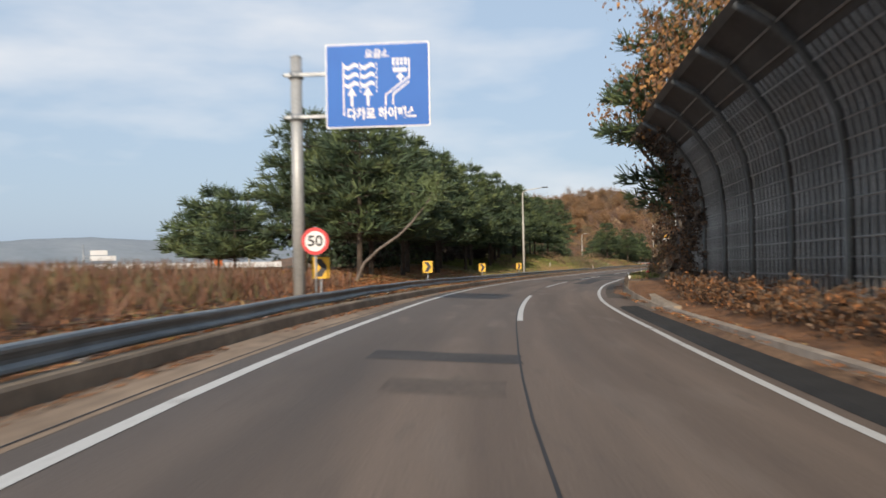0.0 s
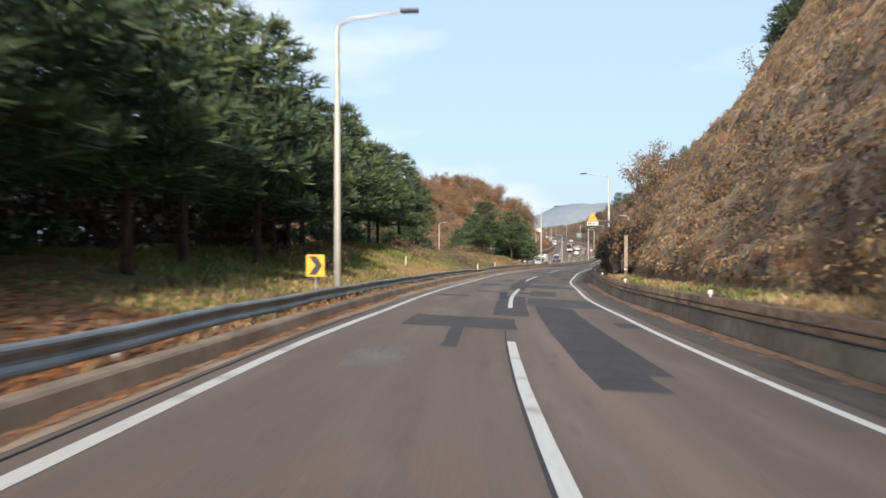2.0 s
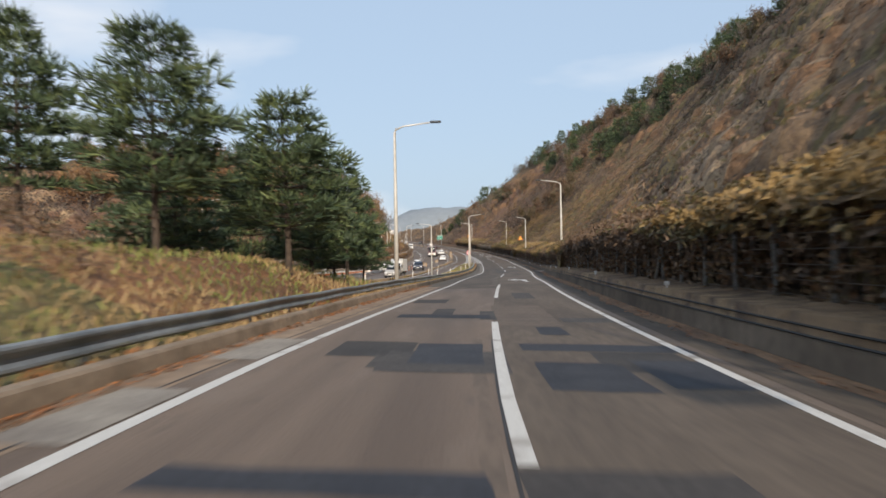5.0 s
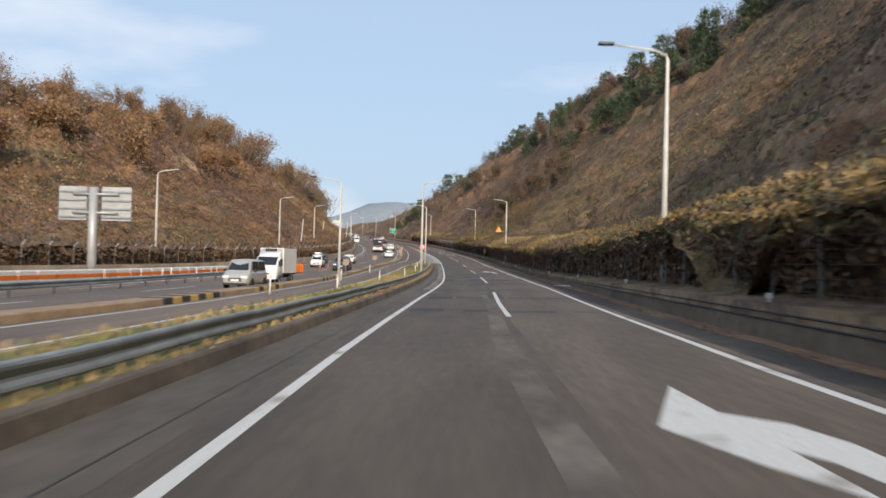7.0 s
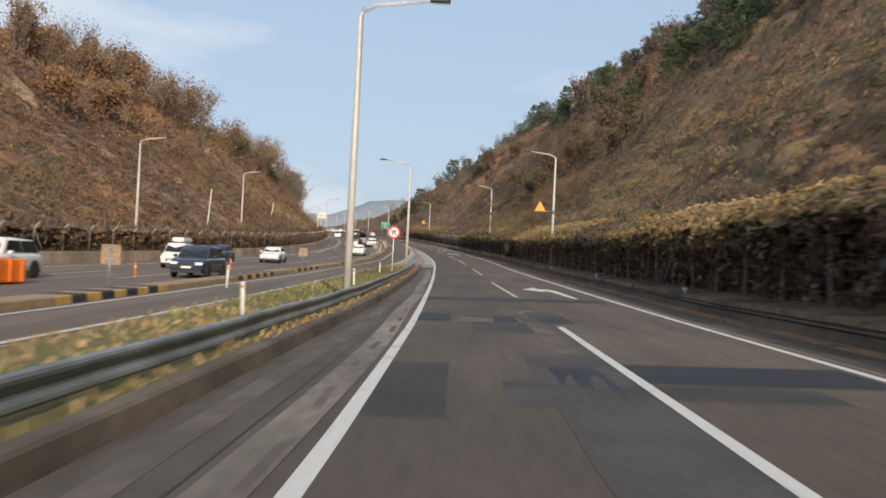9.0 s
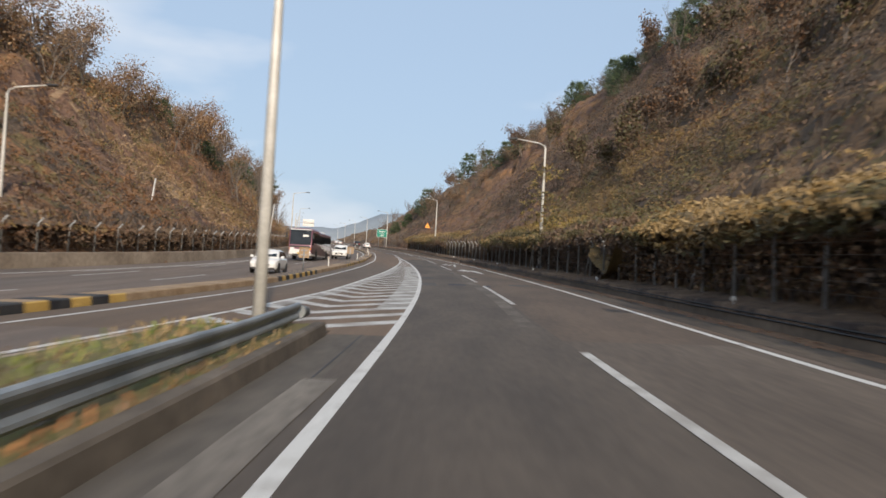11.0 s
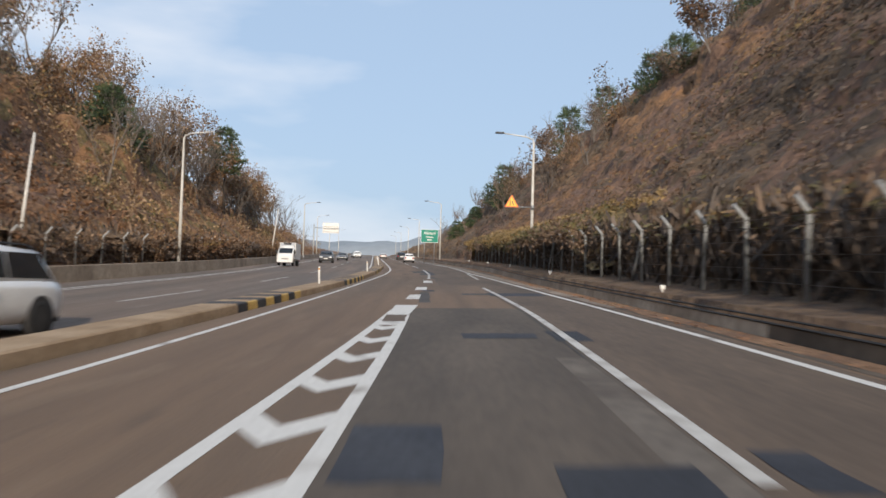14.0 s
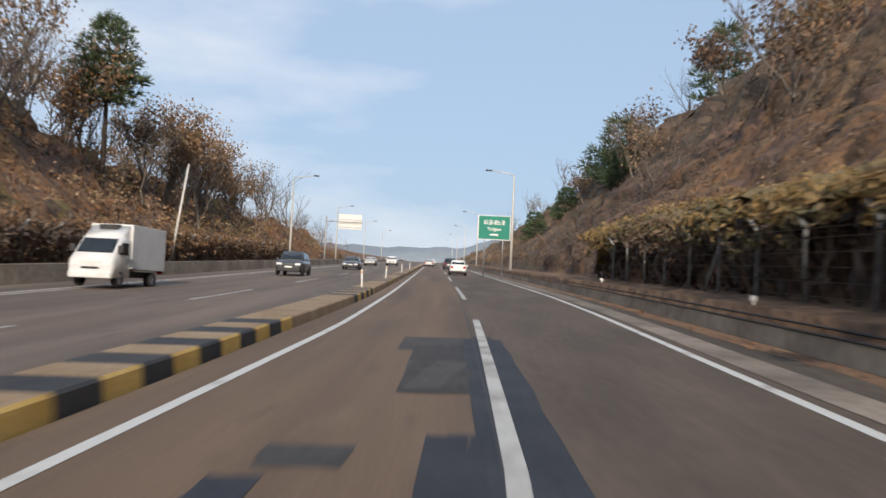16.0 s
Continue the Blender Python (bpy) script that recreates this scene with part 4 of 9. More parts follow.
# ---- noise barrier ----
def build_barrier():
    top = thing("noise_barrier", Matrix.Identity(4), "tall curved grey noise barrier of louvred panels on steel ribs", "noise barrier")
    dark = material("barrier_panel", (0.028, 0.027, 0.026), (0.052, 0.05, 0.048), 0.7, 0.6, bump=0.2, fine=0.25, obrand=0.12)
    rib = material("barrier_rib", (0.075, 0.08, 0.08), (0.12, 0.125, 0.125), 1.2, 0.55, 0.2, fine=0.15)
    slat_m = material("barrier_slat", (0.25, 0.25, 0.245), (0.36, 0.36, 0.35), 1.2, 0.6, 0.1, fine=0.15, obrand=0.15)
    base = 0.35
    prof = [(0.0, 0.0), (0.0, 1.5), (0.0, 3.0), (-0.05, 3.9), (-0.2, 4.7), (-0.5, 5.4), (-0.95, 6.05), (-1.55, 6.65), (-2.3, 7.1)]
    lat = line((-60, 7.9), (0, 7.9), (40, 8.0))
    hs = np.array([p[1] for p in prof])
    xs = np.array([p[0] for p in prof])
    at_h = lambda h: float(np.interp(h, hs, xs))
    bays = [(-25 + 4.0 * k, -25 + 4.0 * (k + 1)) for k in range(16)]
    for s0, s1 in bays:
        cols = [((lambda s, a=a: float(lat(s)) + a), base + b) for a, b in prof] + [((lambda s, a=a: float(lat(s)) + a + 0.06), base + b + 0.03) for a, b in reversed(prof)]
        strip("panel", steps(s0 + 0.05, s1 - 0.05, 2), cols, dark, parent=top, closed=True, kind="")
    for s, _ in bays + [(39.0, 0)]:
        bm = bmesh.new()
        pts = [(a - 0.10, 0, b) for a, b in prof]
        tube(bm, [(x, 0, z) for x, _, z in pts], 0.085, 8)
        o = part("rib", bm, rib, top)
        o.matrix_local = place(s, float(lat(s)), base)
    # rails across the bays
    for h in [0.42 * k + 0.3 for k in range(16)]:
        strip("rail", steps(-25, 39, 2), [(lambda s: float(lat(s)) + at_h(h) - 0.02, base + h - 0.025), (lambda s: float(lat(s)) + at_h(h) - 0.075, base + h), (lambda s: float(lat(s)) + at_h(h) - 0.02, base + h + 0.025)],
              slat_m, parent=top, closed=True, kind="")
    # upright slats, shared from one mesh
    bm = bmesh.new()
    tube(bm, [(a - 0.05, 0, b) for a, b in prof if b <= 6.1], 0.030, 4)
    first = None
    s = -9.0
    while s < 38.9:
        if abs((s + 25) % 4.0) > 0.2:
            m = place(s, float(lat(s)), base)
            if first is None:
                first = part("slat", bm, slat_m, top)
                first.matrix_local = m
            else:
                share("slat", first.data, top, m)
        s += 0.40
    cap = strip("cap_beam", steps(-25, 39, 2), [(lambda s: float(lat(s)) - 2.22, base + 7.0), (lambda s: float(lat(s)) - 2.42, base + 7.12), (lambda s: float(lat(s)) - 2.28, base + 7.28), (lambda s: float(lat(s)) - 2.14, base + 7.18)], rib, parent=top, closed=True, kind="")


build_barrier()

# ---- lamps, signs and road furniture ----
M["lamp_head"] = material("lamp_head", (0.03, 0.032, 0.035), (0.05, 0.05, 0.055), 3.0, 0.45, 0.3)
M["white_sheet"] = material("white_sign_sheet", (0.72, 0.73, 0.74), (0.66, 0.67, 0.68), 2.0, 0.45)
M["blue_sheet"] = material("blue_sign_sheet", (0.006, 0.115, 0.46), (0.009, 0.13, 0.50), 1.0, 0.6)
M["green_sheet"] = material("green_sign_sheet", (0.003, 0.19, 0.13), (0.004, 0.21, 0.15), 1.0, 0.65)
M["yellow_sheet"] = material("yellow_sign_sheet", (0.80, 0.46, 0.02), (0.74, 0.41, 0.02), 1.5, 0.45)
M["orange_sheet"] = material("orange_sign_sheet", (0.78, 0.17, 0.015), (0.7, 0.14, 0.015), 1.5, 0.45)
M["red_sheet"] = material("red_sign_sheet", (0.62, 0.025, 0.03), (0.55, 0.02, 0.025), 1.5, 0.45)
M["black_sheet"] = material("black_sign_sheet", (0.014, 0.014, 0.016), (0.024, 0.024, 0.026), 2.0, 0.5)
M["sign_grey"] = material("sign_back_grey", (0.36, 0.37, 0.37), (0.44, 0.45, 0.45), 1.5, 0.5, 0.3, fine=0.1)
M["white_plastic"] = material("white_plastic", (0.62, 0.61, 0.58), (0.74, 0.73, 0.7), 4.0, 0.55, fine=0.1)
M["red_plastic"] = material("red_plastic", (0.60, 0.035, 0.025), (0.5, 0.03, 0.02), 4.0, 0.5)
M["orange_plastic"] = material("orange_plastic", (0.80, 0.20, 0.02), (0.66, 0.15, 0.015), 1.5, 0.5, fine=0.12)
M["reflector"] = material("amber_reflector", (0.7, 0.32, 0.02), (0.6, 0.26, 0.02), 5.0, 0.3)


def make_lamp(height, arm, side):
    """A tapered pole with a bent arm and a flat head; the arm points along -x for side -1."""
    top = new("street_lamp")
    part("pole", tubed([(0, 0, -0.4), (0, 0, height * 0.5), (0, 0, height - 0.3), (side * 0.12, 0, height)], [0.135, 0.11, 0.075, 0.065], 12), M["pole_paint"], top)
    part("base_plate", boxed(-0.2, 0.2, -0.2, 0.2, -0.42, 0.03, 0.02), M["steel"], top)
    a = part("arm", tubed([(side * 0.05, 0, height - 0.12), (side * 0.5, 0, height + 0.1), (side * arm, 0, height + 0.32)], [0.055, 0.05, 0.04], 8), M["pole_paint"], top)
    bm = bmesh.new()
    x0, x1 = side * (arm - 0.1), side * (arm + 0.55)
    box(bm, min(x0, x1), max(x0, x1), -0.13, 0.13, height + 0.27, height + 0.40, 0.045)
    part("head", bm, M["lamp_head"], a, "dark flat lamp head")
    return top


random.seed(5)
lamp_in = make_lamp(9.4, 2.3, 1)
lamp_in_first = True
for s_, lat_, h_, kind_ in ((203.5, -4.95, 0.4, 1), (86, -4.5, 0.35, 0.89), (301.5, -3.35, 0.1, 1), (270.5, -7.9, 0.05, -0.74), (352.5, -3.75, 0.0, -1),
                            (148, 7.15, 0.8, -1), (247.8, 8.35, 0.75, -1), (349, 9.0, 0.7, -1), (401, 8.3, 0.7, -1), (489.4, 7.75, 0.7, -1), (571, 6.9, 0.7, -1), (640, 6.9, 0.6, -1), (705, 6.9, 0.6, -1), (780, 6.9, 0.6, -1), (860, 6.9, 0.6, -1),
                            (255, -35.0, 0.4, 1), (300, -30.4, 0.7, 1), (347, -26.6, 0.7, 1), (386, -25.6, 0.7, 1), (491, -17.9, 0.7, 1), (584, -16.9, 0.7, 1), (640, -18.2, 0.6, 1), (700, -18.2, 0.6, 1), (770, -18.2, 0.6, 1),
                            (20, -64, 0.0, 1), (95, -40, 0.0, 1)):
    m_ = place(s_, lat_, h_, 0 if kind_ > 0 else 180) @ Matrix.Scale(abs(kind_), 4)
    if lamp_in_first:
        lamp_in.matrix_world = m_
        ob_ = lamp_in
    else:
        ob_ = copy_thing(lamp_in, m_)
    lamp_in_first = False
    tagged(ob_, "slim pale steel street lamp with bent arm and dark head", "street lamp", "street lamps along the road")


def letters(name, text, size, mat, parent, x, z, y=-0.03, bold=0.0, width=None):
    cu = bpy.data.curves.new(name, 'FONT')
    cu.body, cu.size, cu.align_x, cu.align_y, cu.extrude, cu.offset = text, size, 'CENTER', 'CENTER', 0.002, bold
    tmp = bpy.data.objects.new(name, cu)
    scene.collection.objects.link(tmp)
    bpy.context.view_layer.update()
    me = bpy.data.meshes.new_from_object(tmp.evaluated_get(bpy.context.evaluated_depsgraph_get()))
    scene.collection.objects.unlink(tmp)
    bpy.data.objects.remove(tmp)
    me.materials.clear()
    me.materials.append(mat)
    ob = new(name, me)
    ob.parent = parent
    sx = 1.0
    if width and len(me.vertices):
        xs = [v.co.x for v in me.vertices]
        sx = width / max(0.01, max(xs) - min(xs))
    ob.matrix_local = Matrix.Translation((x, y, z)) @ Euler((radians(90), 0, 0)).to_matrix().to_4x4() @ Matrix.Diagonal((sx, 1, 1, 1))
    return ob


def rounded(w, h, r, n=5):
    pts = []
    for cx, cz, a0 in ((w / 2 - r, -h / 2 + r, -90), (w / 2 - r, h / 2 - r, 0), (-w / 2 + r, h / 2 - r, 90), (-w / 2 + r, -h / 2 + r, 180)):
        pts += [(cx + r * math.cos(radians(a0 + 90 * k / n)), cz + r * math.sin(radians(a0 + 90 * k / n))) for k in range(n + 1)]
    return pts


def shifted(pts, dx, dz):
    return [(x + dx, z + dz) for x, z in pts]


# chevron boards
def make_chevron():
    top = new("chevron_sign")
    part("post", tubed([(0, 0.04, -0.5), (0, 0.04, 1.45)], 0.03, 8), M["steel"], top)
    b = part("board", plated(shifted(rounded(0.50, 0.60, 0.03), 0, 1.35), -0.012, 0.012), M["yellow_sheet"], top, "yellow board")
    part("arrow", plated([(-0.17, 1.60), (0.03, 1.60), (0.19, 1.35), (0.03, 1.10), (-0.17, 1.10), (0.0, 1.35)], -0.022, -0.014), M["black_sheet"], b, "black chevron arrow")
    return top


chev = make_chevron()
for k_, (s_, lat_, h_) in enumerate(((23.6, -4.72, -0.12), (43.4, -4.55, -0.13), (63.4, -4.45, -0.22), (83.0, -4.5, -0.15))):
    m_ = place(s_, lat_, h_, 5)
    if k_ == 0:
        chev.matrix_world = m_
        ob_ = chev
    else:
        ob_ = copy_thing(chev, m_)
    tagged(ob_, "yellow and black chevron board on a steel post behind the guardrail", "road sign", "chevron boards along the bend")

# speed limit
sp = thing("speed_limit_sign", place(22.6, -4.62, 0.2, 3), "round red-rimmed 50 speed limit sign on a steel post", "road sign")
part("post", tubed([(0, 0.05, -0.5), (0, 0.05, 2.15)], 0.032, 8), M["steel"], sp)
d_ = part("disc", plated(ring_outline(0.37, 36, 0, 1.75), -0.012, 0.012), M["red_sheet"], sp, "red rim")
part("face", plated(ring_outline(0.275, 36, 0, 1.75), -0.02, -0.013), M["white_sheet"], d_, "white face")
letters("numerals", "50", 0.40, M["black_sheet"], d_, 0, 1.745, -0.024, 0.008, 0.40)

# blue overhead sign
bs = thing("direction_sign", place(22.9, -5.15, 0.7, 0), "blue toll lane sign with white arrows on a grey steel pole", "road sign")
part("pole", tubed([(0, 0, -0.6), (0, 0, 6.25)], [0.17, 0.155], 16), M["sign_grey"], bs)
part("cap", tubed([(0, 0, 6.25), (0, 0, 6.3)], [0.17, 0.10], 16), M["sign_grey"], bs)
for z_ in (5.75, 4.6):
    part("bracket", boxed(-0.3, 0.95, -0.16, -0.06, z_ - 0.05, z_ + 0.05, 0.015), M["steel"], bs)
    part("clamp", tubed([(0, 0, z_ - 0.09), (0, 0, z_ + 0.09)], 0.20, 14), M["steel"], bs)
    part("bolt", tubed([(-0.35, -0.11, z_), (-0.2, -0.11, z_)], 0.02, 6), M["steel"], bs)
BW, BH, BX, BZ = 2.82, 2.26, 2.27, 5.38
bd = part("board", plated(shifted(rounded(BW, BH, 0.05), BX, BZ), -0.20, -0.165), M["white_sheet"], bs, "white rimmed board")
part("field", plated(shifted(rounded(BW - 0.07, BH - 0.07, 0.05), BX, BZ), -0.205, -0.2005), M["blue_sheet"], bd, "blue field")


def glyph(name, outline):
    part(name, plated([(BX + x, BZ + z) for x, z in outline], -0.212, -0.206), M["white_sheet"], bd)


glyph("lane_bar", [(-0.94, -0.80), (-0.90, -0.80), (-0.90, 0.62), (-0.94, 0.62)])
for cx in (-0.70, -0.26):
    for dz in (0.52, 0.27, 0.03):
        w = 0.19
        glyph("gate_wave", [(cx - w, dz - 0.05)] + [(cx - w + 2 * w * t, dz - 0.05 - 0.05 * math.sin(t * math.tau)) for t in (0.25, 0.5, 0.75)] + [(cx + w, dz - 0.05), (cx + w, dz + 0.05)] +
              [(cx - w + 2 * w * t, dz + 0.05 - 0.05 * math.sin(t * math.tau)) for t in (0.75, 0.5, 0.25)] + [(cx - w, dz + 0.05)])
    glyph("arrow", [(cx - 0.035, -0.55), (cx + 0.035, -0.55), (cx + 0.035, -0.26), (cx + 0.13, -0.26), (cx, -0.04), (cx - 0.13, -0.26), (cx - 0.035, -0.26)])
    for k in range(7):
        glyph("lane_tick", [(cx + 0.225, 0.60 - k * 0.12), (cx + 0.255, 0.60 - k * 0.12), (cx + 0.255, 0.53 - k * 0.12), (cx + 0.225, 0.53 - k * 0.12)])
glyph("branch", [(0.16, -0.55), (0.20, -0.55), (0.20, -0.26), (0.84, 0.22), (0.84, 0.70), (0.88, 0.70), (0.88, 0.19), (0.24, -0.28), (0.24, -0.55), (0.16, -0.55)][:9])
glyph("branch", [(0.40, -0.55), (0.44, -0.55), (0.44, -0.27), (0.86, 0.05), (0.86, 0.10), (0.40, -0.24)])
glyph("arrow", [(0.58, 0.10), (0.66, 0.10), (0.66, 0.18), (0.75, 0.18), (0.62, 0.32), (0.49, 0.18), (0.58, 0.18)])
glyph("gate_wave", [(0.42, 0.34), (0.80, 0.34), (0.80, 0.45), (0.42, 0.45)])
for k in range(4):
    glyph("text_bar", [(0.40 + 0.11 * k, 0.52), (0.48 + 0.11 * k, 0.52), (0.48 + 0.11 * k, 0.60), (0.40 + 0.11 * k, 0.60)])
    glyph("text_bar", [(0.40 + 0.11 * k, 0.63), (0.48 + 0.11 * k, 0.63), (0.48 + 0.11 * k, 0.71), (0.40 + 0.11 * k, 0.71)])
letters("lettering", "요금소", 0.25, M["white_sheet"], bd, BX + 0.0, BZ + 0.83, -0.214, 0.006, 0.66)
letters("lettering", "다차로 하이패스", 0.34, M["white_sheet"], bd, BX + 0.1, BZ - 0.78, -0.214, 0.012, 1.86)


# warning triangles on the lamp posts
def warning(s, lat, h, pole_lat, plate_text=False, size=1.05):
    t = thing("warning_sign", place(s, lat, h, 0), "orange and yellow road-narrows triangle held out from a lamp post" if not plate_text else "orange and yellow road-narrows triangle with a distance plate", "road sign")
    r = size / 2
    a = part("panel", plated([(-r, -r * 0.6), (r, -r * 0.6), (0, r * 1.15)], -0.012, 0.012), M["orange_sheet"], t, "orange-red rim")
    part("face", plated([(-r * 0.78, -r * 0.47), (r * 0.78, -r * 0.47), (0, r * 0.9)], -0.02, -0.013), M["yellow_sheet"], a, "yellow face")
    part("symbol", plated([(-0.14, -0.2), (-0.08, -0.2), (-0.08, 0.16), (-0.14, 0.16)], -0.026, -0.021), M["black_sheet"], a)
    part("symbol", plated([(0.12, -0.2), (0.18, -0.2), (0.10, 0.02), (0.10, 0.16), (0.04, 0.16), (0.04, 0.0)], -0.026, -0.021), M["black_sheet"], a)
    d = (pole_lat - lat)
    part("arm", tubed([(0.0, 0.05, -0.28), (d, 0.05, -0.28)], 0.032, 6), M["steel"], t)
    part("clamp", tubed([(d, 0.05, -0.42), (d, 0.05, -0.14)], 0.12, 10), M["steel"], t)
    if plate_text:
        q = part("distance_plate", plated([(-r, -r * 0.62 - 0.40), (r, -r * 0.62 - 0.40), (r, -r * 0.62 - 0.02), (-r, -r * 0.62 - 0.02)], -0.012, 0.012), M["white_sheet"], t, "white plate")
        letters("lettering", "200m", 0.30, M["black_sheet"], q, 0.17, -r * 0.62 - 0.21, -0.018, 0.006, 0.62)
        for k in range(2):
            part("text_bar", plated([(-0.46 + k * 0.16, -r * 0.62 - 0.33), (-0.34 + k * 0.16, -r * 0.62 - 0.33), (-0.34 + k * 0.16, -r * 0.62 - 0.1), (-0.46 + k * 0.16, -r * 0.62 - 0.1)], -0.018, -0.013), M["black_sheet"], q)


warning(147.8, 5.55, 5.95, 7.15, True, 1.12)
warning(348.8, 7.8, 5.55, 9.0)
warning(489.2, 6.2, 5.35, 7.75)

# no-turn sign on the verge
nt = thing("no_turn_sign", place(335, -4.1, 0.1, 0), "round red-rimmed no-turning sign on a white post", "road sign")
part("post", tubed([(0, 0.05, -0.4), (0, 0.05, 3.3)], 0.035, 8), M["white_plastic"], nt)
d_ = part("disc", plated(ring_outline(0.45, 36, 0, 2.85), -0.012, 0.012), M["red_sheet"], nt, "red rim")
part("face", plated(ring_outline(0.34, 36, 0, 2.85), -0.02, -0.013), M["white_sheet"], d_, "white face")
part("symbol", plated([(-0.12, 2.64), (-0.05, 2.64), (-0.05, 2.90), (0.06, 2.90), (0.06, 2.83), (0.2, 2.94), (0.06, 3.06), (0.06, 2.98), (-0.12, 2.98)], -0.026, -0.021), M["black_sheet"], d_)
part("bar", plated([(-0.24, 3.04), (-0.19, 3.1), (0.25, 2.66), (0.2, 2.6)], -0.032, -0.027), M["red_sheet"], d_)

# green sign ahead
gs = thing("toll_gate_sign", place(557, 5.2, 0.7, 0), "green toll gate sign with white lettering on steel legs", "road sign")
b_ = part("board", plated(shifted(rounded(2.65, 2.0, 0.06), -1.0, 3.55), -0.02, 0.02), M["white_sheet"], gs, "white rimmed board")
part("field", plated(shifted(rounded(2.54, 1.89, 0.06), -1.0, 3.55), -0.03, -0.021), M["green_sheet"], b_, "green field")
letters("lettering", "요금내는곳", 0.42, M["white_sheet"], b_, -1.0, 3.95, -0.034, 0.01, 1.75)
letters("lettering", "Tollgate", 0.36, M["white_sheet"], b_, -1.0, 3.42, -0.034, 0.004, 1.15)
part("text_bar", plated([(-1.35, 2.9), (-0.65, 2.9), (-0.65, 3.04), (-1.35, 3.04)], -0.04, -0.031), M["white_sheet"], b_)
for x_ in (-1.75, -0.25):
    part("leg", tubed([(x_, 0.08, -0.6), (x_, 0.08, 4.3)], 0.05, 8), M["steel"], gs)
# pale boards over the opposite carriageway, seen from behind
for s_, lat_, h_, w_, hh_ in ((620, -17.6, 0.3, 3.6, 2.3),):
    t_ = thing("sign_board", place(s_, lat_, h_, 0), "pale back of a large road sign on a steel pole", "road sign")
    part("pole", tubed([(0, 0, -0.5), (0, 0, 7.2)], 0.13, 10), M["sign_grey"], t_)
    part("arm", tubed([(0, 0.05, 6.4), (5.6, 0.05, 6.4)], 0.07, 8), M["sign_grey"], t_)
    part("board", boxed(1.9, 1.9 + w_, 0.12, 0.17, 5.3, 5.3 + hh_, 0.01), M["white_plastic"], t_)
    for k in range(3):
        part("stiffener", boxed(1.95, 1.85 + w_, 0.02, 0.11, 5.55 + 0.6 * k, 5.66 + 0.6 * k), M["sign_grey"], t_)
t_ = thing("sign_board", place(263, -21.5, 0.0, 0), "two pale sign backs on one thick steel pole", "road sign")
part("pole", tubed([(0, 0, -0.5), (0, 0, 5.7)], 0.26, 14), M["sign_grey"], t_)
for z_ in (4.2, 5.3):
    part("arm", tubed([(-1.2, -0.05, z_), (1.5, -0.05, z_)], 0.08, 8), M["sign_grey"], t_)
for x0_, x1_ in ((-2.1, -0.45), (0.45, 2.2)):
    b_ = part("board", boxed(x0_, x1_, 0.1, 0.16, 3.75, 5.75, 0.01), M["sign_grey"], t_, "ribbed grey sign back")
    for k in range(4):
        part("stiffener", boxed(x0_ + 0.04, x1_ - 0.04, -0.02, 0.09, 3.9 + 0.5 * k, 4.0 + 0.5 * k), M["steel"], b_)

# tilted utility poles on the far slope
pole_ = None
for s_, lat_, ang in ((418, -26.5, 6), (470, -20.5, 5), (544, -18.0, 7), (370, -26.5, 4)):
    m_ = place(s_, lat_, 0.3) @ pose(0, 0, 0, 0, ang, 0)
    if pole_ is None:
        pole_ = thing("utility_pole", m_, "thin leaning pale concrete pole beyond the fence", "pole", "leaning poles beyond the fence")
        part("shaft", tubed([(0, 0, -0.6), (0, 0, 7.0)], [0.10, 0.07], 8), M["pole_paint"], pole_)
    else:
        copy_thing(pole_, m_)


# delineators
def make_delineator(h=0.75, tilt=0):
    top = new("delineator")
    part("post", tubed([(0, 0, -0.3), (0, 0, h)], [0.05, 0.045], 10), M["white_plastic"], top)
    part("reflector", boxed(-0.03, 0.03, -0.062, -0.045, h - 0.14, h - 0.07, 0.005), M["reflector"], top, "amber reflector")
    return top


dl = make_delineator()
for k_, (s_, lat_, h_) in enumerate(((254, -9.0, 0.2), (282, -9.2, 0.2), (310, -9.4, 0.2), (258, -6.3, 0.15), (276, -5.6, 0.15), (293, -4.6, 0.15), (312, -4.3, 0.15), (330, -4.6, 0.15),
                                    (402, -7.85, 0.24), (429.5, -6.74, 0.24), (465.5, -5.18, 0.24), (491, -4.16, 0.24), (524, -3.59, 0.24), (541, -3.55, 0.24), (566, -3.5, 0.24), (590, -3.5, 0.24),
                                    (137.5, -4.75, 0.2), (152.5, -4.95, 0.25), (208, -7.6, 0.25), (122, -8.2, 0.7))):
    m_ = place(s_, lat_, h_) @ pose(0, 0, 0, random.uniform(-3, 3), random.uniform(-3, 3), 0)
    if k_ == 0:
        dl.matrix_world = m_
        ob_ = dl
    else:
        ob_ = copy_thing(dl, m_)
    tagged(ob_, "white plastic delineator post with amber reflector", "delineator", "delineators along the road")
# small white markers on the wall top
mk = new("wall_marker")
part("stem", tubed([(0, 0, -0.05), (0, 0, 0.10)], 0.025, 8), M["white_plastic"], mk)
part("cap", boxed(-0.07, 0.07, -0.03, 0.03, 0.08, 0.20, 0.02), M["white_plastic"], mk)
k_ = 0
for s_ in np.arange(48, 530, 18.3):
    m_ = place(float(s_), float(WALL_R(s_)) + 0.30, float(WALL_H(s_)) + 0.05)
    if k_ == 0:
        mk.matrix_world = m_
        ob_ = mk
    else:
        ob_ = copy_thing(mk, m_)
    k_ += 1
    tagged(ob_, "small white reflector marker on the wall top", "marker", "markers along the wall")

